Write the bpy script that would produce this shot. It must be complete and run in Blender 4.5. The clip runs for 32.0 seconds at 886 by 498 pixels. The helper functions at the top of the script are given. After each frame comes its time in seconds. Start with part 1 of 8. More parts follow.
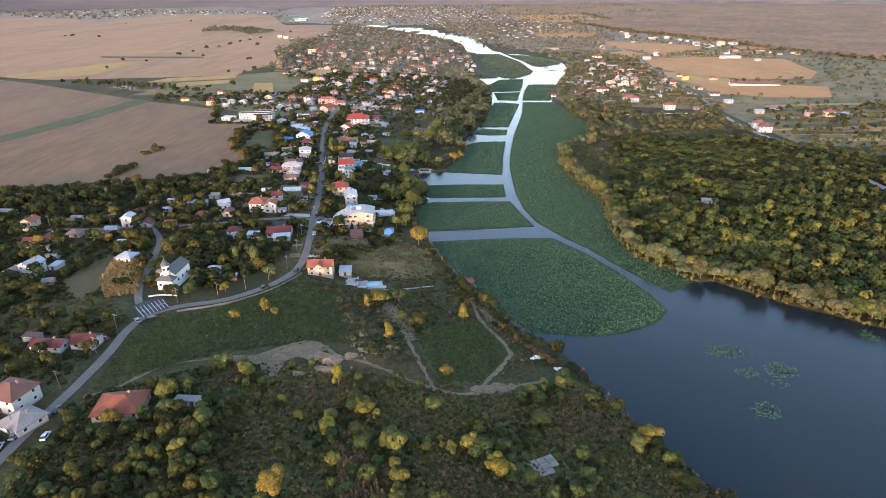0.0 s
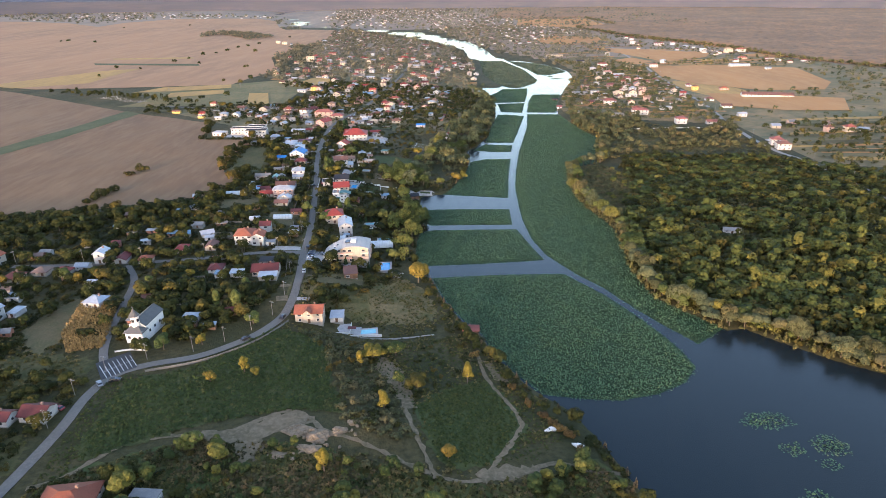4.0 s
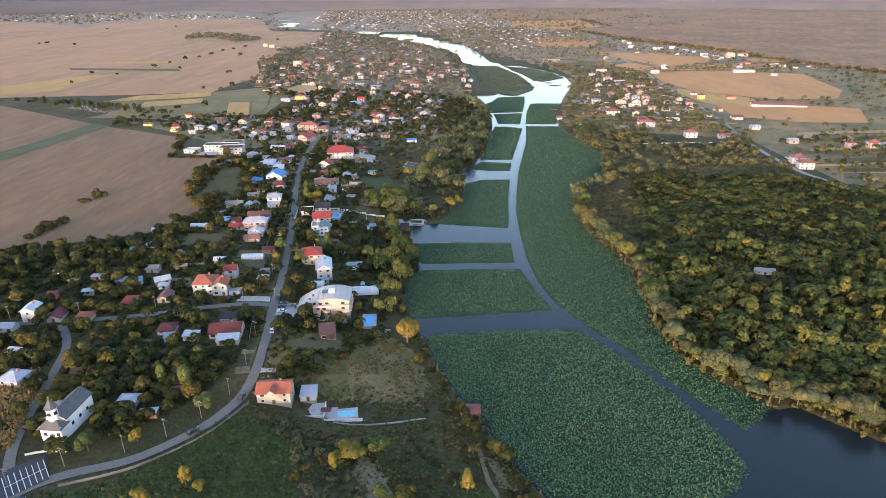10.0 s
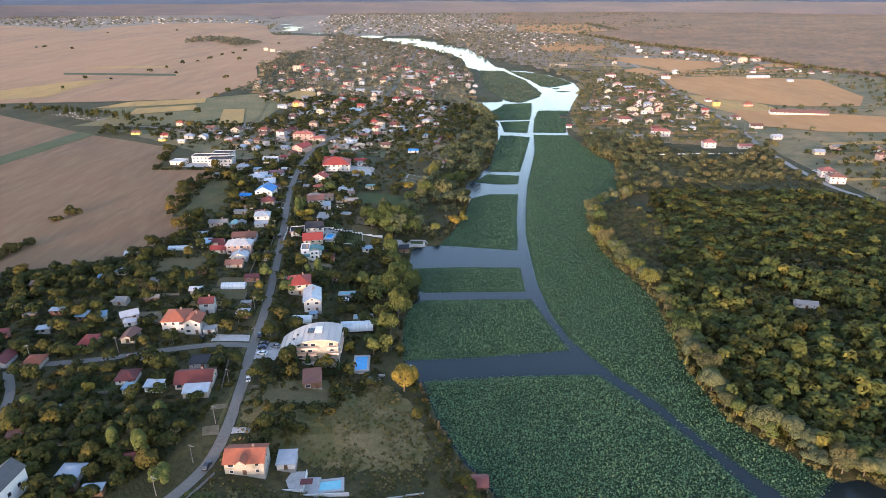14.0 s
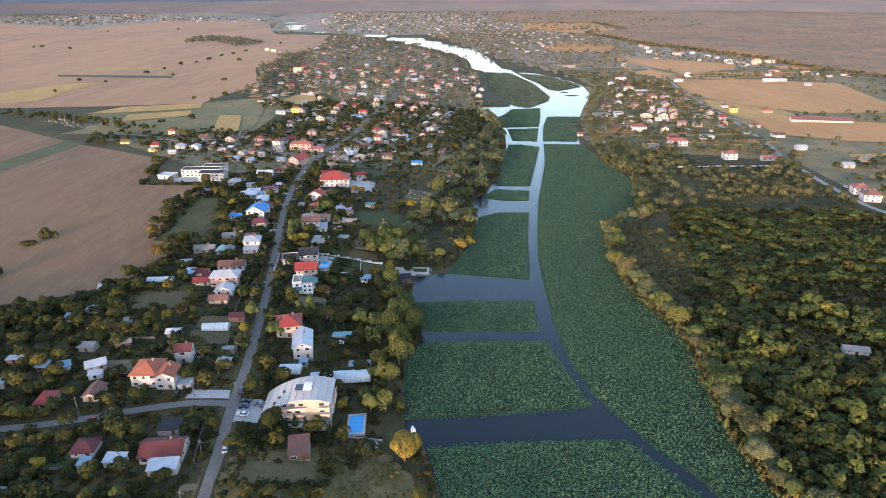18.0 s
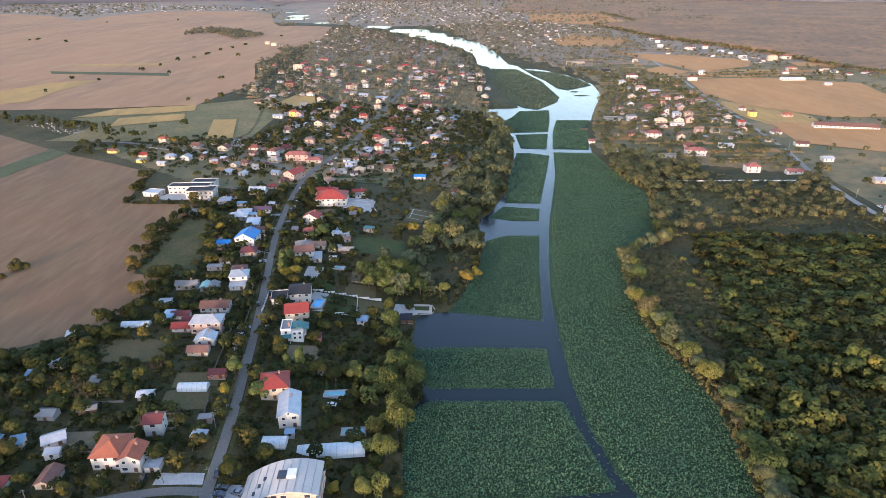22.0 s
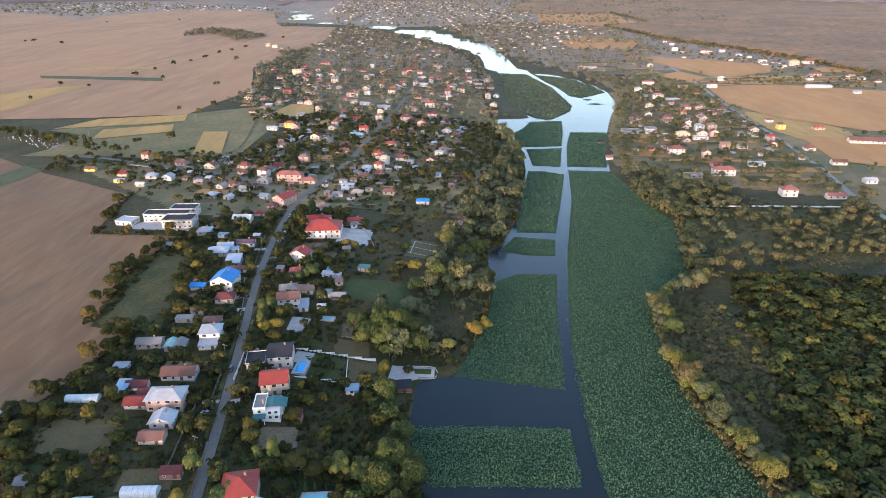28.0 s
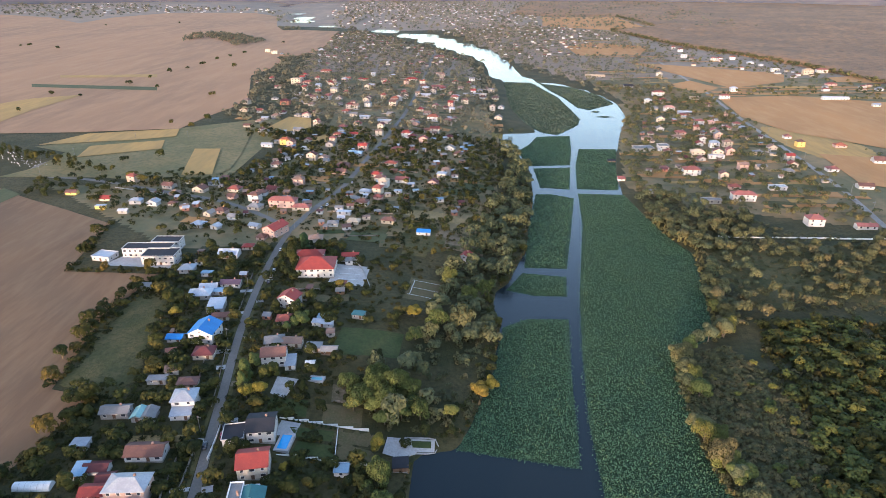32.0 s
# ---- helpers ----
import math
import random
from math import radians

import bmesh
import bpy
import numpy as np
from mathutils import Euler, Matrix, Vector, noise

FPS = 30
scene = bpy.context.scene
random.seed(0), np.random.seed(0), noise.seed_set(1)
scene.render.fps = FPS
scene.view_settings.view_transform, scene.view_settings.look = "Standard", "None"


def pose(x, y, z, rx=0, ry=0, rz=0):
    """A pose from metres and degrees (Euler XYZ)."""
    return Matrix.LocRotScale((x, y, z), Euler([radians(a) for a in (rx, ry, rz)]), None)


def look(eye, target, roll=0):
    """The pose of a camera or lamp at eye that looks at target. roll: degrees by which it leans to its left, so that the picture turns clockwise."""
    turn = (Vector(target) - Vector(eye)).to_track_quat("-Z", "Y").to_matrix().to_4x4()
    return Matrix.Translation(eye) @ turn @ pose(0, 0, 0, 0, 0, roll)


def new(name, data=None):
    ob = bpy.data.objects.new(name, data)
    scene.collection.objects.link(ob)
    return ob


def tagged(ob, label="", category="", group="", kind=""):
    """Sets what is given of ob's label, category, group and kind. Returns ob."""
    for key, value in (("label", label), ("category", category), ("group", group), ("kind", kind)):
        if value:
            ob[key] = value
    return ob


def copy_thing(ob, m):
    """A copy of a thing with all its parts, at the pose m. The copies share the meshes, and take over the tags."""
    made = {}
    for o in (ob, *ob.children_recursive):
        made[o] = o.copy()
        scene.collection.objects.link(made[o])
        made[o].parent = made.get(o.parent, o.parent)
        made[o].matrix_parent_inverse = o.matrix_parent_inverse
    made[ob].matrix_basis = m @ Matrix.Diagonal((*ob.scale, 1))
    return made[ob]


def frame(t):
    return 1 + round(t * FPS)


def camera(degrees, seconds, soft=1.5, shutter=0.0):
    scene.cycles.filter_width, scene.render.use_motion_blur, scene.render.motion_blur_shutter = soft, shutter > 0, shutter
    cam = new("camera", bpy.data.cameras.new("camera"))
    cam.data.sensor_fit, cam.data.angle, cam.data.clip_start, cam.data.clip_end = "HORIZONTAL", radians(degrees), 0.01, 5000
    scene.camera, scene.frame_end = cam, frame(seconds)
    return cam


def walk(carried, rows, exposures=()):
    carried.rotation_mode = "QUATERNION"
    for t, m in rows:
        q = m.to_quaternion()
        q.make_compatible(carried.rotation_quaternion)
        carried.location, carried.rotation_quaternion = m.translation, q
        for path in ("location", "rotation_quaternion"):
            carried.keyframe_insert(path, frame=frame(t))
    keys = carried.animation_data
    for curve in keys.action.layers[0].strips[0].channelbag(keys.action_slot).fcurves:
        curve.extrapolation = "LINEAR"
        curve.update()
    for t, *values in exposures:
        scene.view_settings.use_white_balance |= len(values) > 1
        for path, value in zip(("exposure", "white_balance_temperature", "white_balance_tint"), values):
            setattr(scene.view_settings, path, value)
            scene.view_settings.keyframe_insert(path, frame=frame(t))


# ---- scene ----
cam = camera(72.0, 32.0, 0.65)
# seconds, place in metres, turn in degrees
PATH = [
    (0.0, -0.00, -0.00, 143.79, 66.504, 0.437, 0.000),
    (0.5, -0.07, 4.57, 145.06, 66.552, 0.435, 0.002),
    (1.0, -0.16, 9.13, 146.30, 66.611, 0.433, 0.008),
    (1.5, -0.25, 13.67, 147.39, 66.672, 0.430, 0.020),
    (2.0, -0.33, 18.16, 148.21, 66.709, 0.426, 0.033),
    (2.5, -0.37, 22.56, 148.73, 66.706, 0.419, 0.054),
    (4.5, -0.38, 39.94, 150.14, 66.703, 0.376, 0.158),
    (5.0, -0.35, 44.37, 150.55, 66.701, 0.360, 0.180),
    (5.5, -0.35, 48.89, 151.04, 66.700, 0.342, 0.221),
    (6.0, -0.37, 53.46, 151.55, 66.690, 0.321, 0.255),
    (6.5, -0.42, 58.06, 152.02, 66.677, 0.300, 0.285),
    (7.0, -0.51, 62.70, 152.40, 66.653, 0.280, 0.289),
    (7.5, -0.62, 67.38, 152.74, 66.640, 0.262, 0.228),
    (8.0, -0.73, 72.08, 153.01, 66.643, 0.248, 0.099),
    (8.5, -0.73, 76.76, 153.22, 66.648, 0.236, -0.142),
    (9.0, -0.56, 81.39, 153.35, 66.662, 0.227, -0.466),
    (9.5, -0.56, 86.00, 153.37, 66.682, 0.224, -0.523),
    (10.0, -0.54, 90.69, 153.25, 66.699, 0.223, -0.497),
    (10.5, -0.48, 95.53, 153.02, 66.730, 0.224, -0.455),
    (11.0, -0.36, 100.49, 152.72, 66.781, 0.224, -0.412),
    (11.5, -0.22, 105.45, 152.34, 66.828, 0.224, -0.365),
    (12.0, -0.09, 110.36, 151.91, 66.874, 0.222, -0.322),
    (12.5, 0.03, 115.16, 151.49, 66.923, 0.217, -0.277),
    (13.0, 0.12, 119.81, 151.14, 66.971, 0.212, -0.218),
    (13.5, 0.20, 124.32, 150.92, 67.011, 0.206, -0.167),
    (14.0, 0.20, 128.77, 150.87, 67.034, 0.201, -0.121),
    (14.5, 0.12, 133.22, 151.03, 67.031, 0.197, -0.084),
    (16.5, -0.56, 151.30, 152.60, 66.878, 0.190, 0.113),
    (17.0, -0.66, 155.94, 153.16, 66.819, 0.187, 0.162),
    (17.5, -0.72, 160.71, 153.97, 66.783, 0.182, 0.217),
    (18.0, -0.77, 165.59, 155.10, 66.805, 0.176, 0.278),
    (18.5, -0.83, 170.52, 156.48, 66.854, 0.170, 0.334),
    (19.0, -0.89, 175.46, 158.01, 66.875, 0.162, 0.393),
    (19.5, -0.95, 180.39, 159.65, 66.858, 0.155, 0.443),
    (20.0, -1.00, 185.31, 161.30, 66.768, 0.147, 0.494),
    (20.5, -1.06, 190.15, 162.83, 66.551, 0.142, 0.551),
    (21.0, -1.11, 194.91, 164.19, 66.218, 0.138, 0.595),
    (21.5, -1.15, 199.60, 165.44, 65.881, 0.135, 0.646),
    (22.0, -1.17, 204.29, 166.75, 65.716, 0.131, 0.703),
    (22.5, -1.16, 208.91, 167.96, 65.697, 0.126, 0.750),
    (23.0, -1.13, 213.37, 168.79, 65.678, 0.121, 0.811),
    (23.5, -1.05, 217.69, 169.22, 65.621, 0.116, 0.866),
    (24.0, -0.99, 221.97, 169.46, 65.586, 0.110, 0.934),
    (24.5, -0.95, 226.31, 169.63, 65.579, 0.104, 0.998),
    (25.0, -0.96, 230.73, 169.77, 65.585, 0.097, 1.051),
    (25.5, -1.04, 235.21, 169.91, 65.594, 0.091, 1.089),
    (27.5, -1.52, 253.27, 170.31, 65.581, 0.059, 1.264),
    (28.0, -1.63, 257.87, 170.56, 65.573, 0.048, 1.295),
    (28.5, -1.75, 262.53, 170.92, 65.533, 0.034, 1.340),
    (29.0, -1.86, 267.25, 171.52, 65.492, 0.020, 1.383),
    (29.5, -1.97, 272.04, 172.48, 65.500, 0.006, 1.420),
    (30.0, -2.07, 276.89, 173.73, 65.533, -0.007, 1.448),
    (30.5, -2.16, 281.72, 175.15, 65.557, -0.021, 1.478),
    (31.0, -2.22, 286.51, 176.68, 65.563, -0.036, 1.519),
    (31.5, -2.25, 291.25, 178.27, 65.563, -0.052, 1.563),
    (32.0, -2.28, 295.95, 179.90, 65.564, -0.069, 1.609),
]
EXPOSURE, SKY_STRENGTH, SUN_STRENGTH = 2.66, 0.15, 0.82
KELVIN, TINT = 5740.0, 23.0
walk(cam, [(t, pose(x, y, z, rx, ry, rz)) for t, x, y, z, rx, ry, rz in PATH], [(0.0, EXPOSURE + 0.02, KELVIN + 40.0, TINT), (12.0, EXPOSURE, KELVIN, TINT), (32.0, EXPOSURE - 0.04, KELVIN - 110.0, TINT - 0.5)])

# ---- evening light: a low warm sun behind the flight, a pale sky ----
SUN_UP, SUN_TURN = radians(6.0), radians(203.0)
world = bpy.data.worlds.new("sky")
scene.world = world
world.use_nodes = True
wn, wl = world.node_tree.nodes, world.node_tree.links
sky = wn.new("ShaderNodeTexSky")
sky.sky_type, sky.sun_disc, sky.sun_elevation, sky.sun_rotation = "NISHITA", False, SUN_UP, SUN_TURN
sky.air_density, sky.dust_density, sky.ozone_density = 1.0, 1.4, 1.0
wn["Background"].inputs["Strength"].default_value = SKY_STRENGTH
wl.new(sky.outputs["Color"], wn["Background"].inputs["Color"])
sun = new("sun", bpy.data.lights.new("sun", "SUN"))
sun.data.energy, sun.data.angle, sun.data.color = SUN_STRENGTH, radians(1.2), (1.0, 0.72, 0.50)
to_sun = Vector((math.sin(SUN_TURN) * math.cos(SUN_UP), math.cos(SUN_TURN) * math.cos(SUN_UP), math.sin(SUN_UP)))
sun.matrix_world = look(to_sun * 100, (0, 0, 0))

# ---- materials ----
MATS = {}


def surface(name, a, b, c=None, scale=0.5, fine=6.0, rough=0.9, bump=0.0, bump_scale=None, metal=0.0, jitter=0.0, island=0.0,
            stretch=None, coords="world", spread=0.27, spec=0.3):
    """A worn surface: three colours mixed by coarse and fine noise, with relief; jitter varies it from object to object."""
    if name in MATS:
        return MATS[name]
    m = bpy.data.materials.new(name)
    m.use_nodes = True
    n, l = m.node_tree.nodes, m.node_tree.links
    out = n["Principled BSDF"]
    out.inputs["Roughness"].default_value, out.inputs["Metallic"].default_value = rough, metal
    out.inputs["Specular IOR Level"].default_value = spec
    if coords == "world":
        place = n.new("ShaderNodeNewGeometry").outputs["Position"]
    else:
        place = n.new("ShaderNodeTexCoord").outputs["Object"]
    if stretch:
        mp = n.new("ShaderNodeMapping")
        mp.inputs["Rotation"].default_value, mp.inputs["Scale"].default_value = (0, 0, radians(stretch[0])), (stretch[1], stretch[2], 1)
        l.new(place, mp.inputs["Vector"])
        place = mp.outputs["Vector"]

    def grain(s, detail=4.0):
        t = n.new("ShaderNodeTexNoise")
        t.inputs["Scale"].default_value, t.inputs["Detail"].default_value, t.inputs["Roughness"].default_value = s, detail, 0.6
        l.new(place, t.inputs["Vector"])
        return t.outputs["Fac"]

    def mix(f, x, y):
        t = n.new("ShaderNodeMix")
        t.data_type = "RGBA"
        l.new(f, t.inputs["Factor"])
        for k, v in (("A", x), ("B", y)):
            s = [i for i in t.inputs if i.name == k and i.type == "RGBA"][0]
            if isinstance(v, tuple):
                s.default_value = (*v, 1)
            else:
                l.new(v, s)
        return [o for o in t.outputs if o.type == "RGBA"][0]

    def ramp(f, lo, hi):
        t = n.new("ShaderNodeMapRange")
        t.inputs["From Min"].default_value, t.inputs["From Max"].default_value = lo, hi
        l.new(f, t.inputs["Value"])
        return t.outputs["Result"]

    w = 0.22 * spread / 0.5
    col = mix(ramp(grain(scale), 0.5 - w, 0.5 + w), a, b)
    if c:
        col = mix(ramp(grain(fine), 0.42, 0.78), col, c)
    if jitter or island:
        r = n.new("ShaderNodeObjectInfo").outputs["Random"] if jitter else n.new("ShaderNodeNewGeometry").outputs["Random Per Island"]
        hsv = n.new("ShaderNodeHueSaturation")
        k = jitter or island
        v = n.new("ShaderNodeMapRange")
        v.inputs["To Min"].default_value, v.inputs["To Max"].default_value = 1 - k, 1 + k
        l.new(r, v.inputs["Value"])
        l.new(v.outputs["Result"], hsv.inputs["Value"])
        l.new(col, hsv.inputs["Color"])
        col = hsv.outputs["Color"]
    l.new(col, out.inputs["Base Color"])
    if bump:
        t = n.new("ShaderNodeBump")
        t.inputs["Distance"].default_value, t.inputs["Strength"].default_value = bump, 1.0
        l.new(grain(bump_scale or fine), t.inputs["Height"])
        l.new(t.outputs["Normal"], out.inputs["Normal"])
    MATS[name] = m
    return m


def foliage(name, dark, light, gold, rough=0.75, golden=0.25, vary=0.2):
    """Leaves: the colour differs from plant to plant (tint, Object Info's Random) and from leaf to leaf."""
    m = bpy.data.materials.new(name)
    m.use_nodes = True
    n, l = m.node_tree.nodes, m.node_tree.links
    out = n["Principled BSDF"]
    out.inputs["Roughness"].default_value = rough
    out.inputs["Specular IOR Level"].default_value = 0.1
    leaf = n.new("ShaderNodeNewGeometry")
    own = n.new("ShaderNodeAttribute")
    own.attribute_name = "tint"
    info = n.new("ShaderNodeObjectInfo")
    add = n.new("ShaderNodeMath")
    l.new(own.outputs["Fac"], add.inputs[0])
    l.new(info.outputs["Random"], add.inputs[1])
    frac = n.new("ShaderNodeMath")
    frac.operation = "FRACT"
    l.new(add.outputs[0], frac.inputs[0])
    r = n.new("ShaderNodeValToRGB")
    e = r.color_ramp.elements
    e[0].position, e[0].color = 0.0, (*dark, 1)
    e[1].position, e[1].color = 1.0, (*gold, 1)
    k = e.new(max(0.05, 1 - golden * 1.6))
    k.color = (*light, 1)
    l.new(frac.outputs[0], r.inputs["Fac"])
    hsv = n.new("ShaderNodeHueSaturation")
    v = n.new("ShaderNodeMapRange")
    v.inputs["To Min"].default_value, v.inputs["To Max"].default_value = 1 - vary, 1 + vary
    l.new(leaf.outputs["Random Per Island"], v.inputs["Value"])
    l.new(v.outputs["Result"], hsv.inputs["Value"])
    l.new(r.outputs["Color"], hsv.inputs["Color"])
    l.new(hsv.outputs["Color"], out.inputs["Base Color"])
    return m


GRASS = surface("meadow_grass", (0.0331, 0.0346, 0.0098), (0.0706, 0.0562, 0.0206), (0.0173, 0.0202, 0.0054), 0.035, 0.45, 0.95, 0.5, 0.8)
VERGE = surface("rough_grass", (0.0561, 0.0561, 0.0162), (0.0978, 0.0782, 0.0277), (0.0323, 0.0357, 0.0092), 0.07, 0.6, 0.95, 0.35, 0.9)
MEADOW = surface("mixed_meadow", (0.042, 0.058, 0.01224), (0.105, 0.09, 0.0306), (0.03, 0.042, 0.00952), 0.06, 0.5, 0.95, 0.4, 1.2)
DRYLAND = surface("dry_plain", (0.115, 0.105, 0.05), (0.235, 0.155, 0.072), (0.080, 0.080, 0.038), 0.014, 0.07, 0.95, 0.4, 0.3)
FOREST_FLOOR = surface("forest_floor", (0.14, 0.108, 0.078), (0.18, 0.128, 0.086), (0.105, 0.088, 0.068), 0.004, 0.03, 0.95, 1.0, 0.1)
PATCHY = surface("patchy_lawn", (0.082, 0.078, 0.026), (0.165, 0.122, 0.058), (0.062, 0.062, 0.022), 0.09, 0.8, 0.95, 0.2, 1.6)
LAWN = surface("lawn_grass", (0.0357, 0.0527, 0.0127), (0.0578, 0.0638, 0.0173), (0.0238, 0.0357, 0.0092), 0.09, 0.7, 0.95, 0.15, 1.5)
WEEDS = surface("tall_weeds", (0.0385, 0.0525, 0.0126), (0.07, 0.07, 0.021), (0.0238, 0.0336, 0.0077), 0.07, 0.6, 0.95, 0.5, 1.1)
SOIL = surface("ploughed_soil", (0.178, 0.102, 0.050), (0.138, 0.080, 0.041), (0.20, 0.122, 0.062), 0.012, 0.16, 0.95, 0.08, 1.0, stretch=(32, 1, 0.2))
# soil of the far field, brighter than the near one to stand for haze
PALED_SOIL = surface("haze_paled_soil", (0.31, 0.168, 0.082), (0.24, 0.134, 0.070), (0.35, 0.20, 0.10), 0.006, 0.05, 0.95, 0.12, 1.0, stretch=(70, 1, 0.25))
STUBBLE = surface("stubble_field", (0.38, 0.185, 0.06), (0.31, 0.155, 0.055), (0.41, 0.22, 0.08), 0.01, 0.08, 0.95, 0.1, 0.8, stretch=(60, 1, 0.3))
STRAW = surface("ripe_strip", (0.40, 0.235, 0.068), (0.32, 0.195, 0.064), (0.25, 0.17, 0.06), 0.03, 0.15, 0.95, 0.1, 0.8, stretch=(20, 1, 0.2))
MAIZE = surface("dry_maize", (0.30, 0.20, 0.085), (0.22, 0.15, 0.06), (0.12, 0.10, 0.04), 0.15, 1.0, 0.95, 0.3, 1.6)
OLIVE = surface("olive_meadow", (0.12, 0.108, 0.042), (0.19, 0.142, 0.060), (0.085, 0.082, 0.034), 0.02, 0.25, 0.95, 0.2, 0.8)
# ground of the far distance, with haze mixed into its colours
HAZED_PLAIN = surface("hazy_plain", (0.19, 0.150, 0.110), (0.25, 0.18, 0.122), (0.150, 0.130, 0.104), 0.006, 0.03, 0.95)
CROP = surface("green_crop", (0.062, 0.072, 0.028), (0.088, 0.088, 0.036), (0.048, 0.058, 0.022), 0.05, 0.4, 0.95, 0.1, 1.0)
DIRT = surface("bare_earth", (0.150, 0.112, 0.068), (0.085, 0.070, 0.036), (0.195, 0.148, 0.094), 0.16, 0.7, 0.95, 0.15, 1.5)
GARDEN = surface("dug_garden", (0.10, 0.075, 0.034), (0.07, 0.065, 0.0238), (0.13, 0.10, 0.0476), 0.2, 1.2, 0.95, 0.15, 1.5)
ASPHALT = surface("worn_asphalt", (0.148, 0.131, 0.112), (0.122, 0.109, 0.094), (0.176, 0.157, 0.135), 0.08, 1.1, 0.85, 0.02, 8)
NEW_ASPHALT = surface("fresh_asphalt", (0.04, 0.04, 0.044), (0.05, 0.05, 0.053), (0.06, 0.06, 0.062), 0.2, 2.0, 0.85)
CONCRETE = surface("pale_concrete", (0.36, 0.34, 0.32), (0.28, 0.265, 0.25), (0.42, 0.40, 0.37), 0.25, 1.4, 0.85, 0.02, 6)
POLE = surface("pole_concrete", (0.17, 0.155, 0.14), (0.14, 0.13, 0.12), None, 1, 4, 0.9)
PAINT = surface("road_paint", (0.7, 0.7, 0.68), (0.6, 0.6, 0.58), (0.5, 0.5, 0.48), 0.5, 2.5, 0.7)
# sheet under the lotus: shade of the leaf gaps painted as dark green
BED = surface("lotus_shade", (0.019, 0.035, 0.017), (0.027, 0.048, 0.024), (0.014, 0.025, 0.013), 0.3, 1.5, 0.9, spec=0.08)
LANE = surface("pale_lane", (0.25, 0.225, 0.20), (0.20, 0.185, 0.165), (0.29, 0.265, 0.24), 0.1, 0.9, 0.9)
WOOD_FLOOR = surface("wood_floor", (0.032, 0.0336, 0.0118), (0.048, 0.0416, 0.0171), (0.024, 0.024, 0.0092), 0.1, 0.7, 0.95, 0.4, 0.6)
BARK = surface("bark", (0.10, 0.075, 0.05), (0.07, 0.055, 0.04), (0.14, 0.11, 0.08), 1.0, 6, 0.95)
LEAVES = foliage("mixed_leaves", (0.0155, 0.0195, 0.0052), (0.0400, 0.0425, 0.0095), (0.085, 0.066, 0.0140), golden=0.18)
# leaves of the far trees: haze is put into their greyer, paler colours
HAZED_LEAVES = foliage("hazed_leaves", (0.070, 0.074, 0.052), (0.118, 0.112, 0.072), (0.15, 0.128, 0.075), golden=0.2, vary=0.25)
EAST_LEAVES = foliage("plain_leaves", (0.040, 0.046, 0.020), (0.078, 0.078, 0.032), (0.115, 0.092, 0.036), golden=0.2)
WOODS = foliage("wood_leaves", (0.028, 0.041, 0.013), (0.066, 0.077, 0.019), (0.138, 0.118, 0.023), golden=0.2)
PALE_WILLOW = foliage("pale_willow_leaves", (0.046, 0.056, 0.027), (0.080, 0.088, 0.042), (0.115, 0.106, 0.040), golden=0.2)
WILLOW = foliage("willow_leaves", (0.040, 0.056, 0.017), (0.078, 0.092, 0.025), (0.118, 0.112, 0.026), golden=0.18)
GOLD = foliage("golden_leaves", (0.10, 0.088, 0.0164), (0.15, 0.118, 0.01804), (0.17, 0.11, 0.02132))
SHRUB = foliage("shrub_leaves", (0.0150, 0.0185, 0.0045), (0.0375, 0.0365, 0.0080), (0.088, 0.060, 0.0135), golden=0.18)
DARKGREEN = foliage("conifer_leaves", (0.014, 0.028, 0.011), (0.022, 0.042, 0.014), (0.03, 0.05, 0.02))
RUST = foliage("rust_leaves", (0.085, 0.050, 0.020), (0.125, 0.078, 0.024), (0.15, 0.10, 0.03))
REED = foliage("reed_leaves", (0.10, 0.07, 0.036), (0.145, 0.10, 0.05), (0.18, 0.115, 0.05))
DULL = foliage("grey_leaves", (0.044, 0.048, 0.021), (0.074, 0.074, 0.032), (0.10, 0.082, 0.036))
# paler copy of the lotus leaves, lightened for haze upriver
HAZED_LOTUS = foliage("hazed_lotus_leaves", (0.060, 0.085, 0.050), (0.095, 0.118, 0.065), (0.12, 0.125, 0.07), rough=0.6)
LOTUS = foliage("lotus_leaves", (0.043, 0.086, 0.043), (0.068, 0.118, 0.055), (0.110, 0.143, 0.054), rough=0.5, golden=0.08, vary=0.3)

WATER = bpy.data.materials.new("still_water")
WATER.use_nodes = True
wnn, wll = WATER.node_tree.nodes, WATER.node_tree.links
wp = wnn["Principled BSDF"]
wp.inputs["Base Color"].default_value, wp.inputs["Roughness"].default_value = (0.012, 0.018, 0.020, 1), 0.15
wp.inputs["IOR"].default_value = 1.33
wp.inputs["Specular IOR Level"].default_value = 0.29
wt = wnn.new("ShaderNodeTexNoise")
wt.inputs["Scale"].default_value, wt.inputs["Detail"].default_value = 2.4, 4
wb = wnn.new("ShaderNodeBump")
wb.inputs["Distance"].default_value, wb.inputs["Strength"].default_value = 0.045, 1.0
wg = wnn.new("ShaderNodeNewGeometry")
wll.new(wg.outputs["Position"], wt.inputs["Vector"])
wll.new(wt.outputs["Fac"], wb.inputs["Height"])
wll.new(wb.outputs["Normal"], wp.inputs["Normal"])

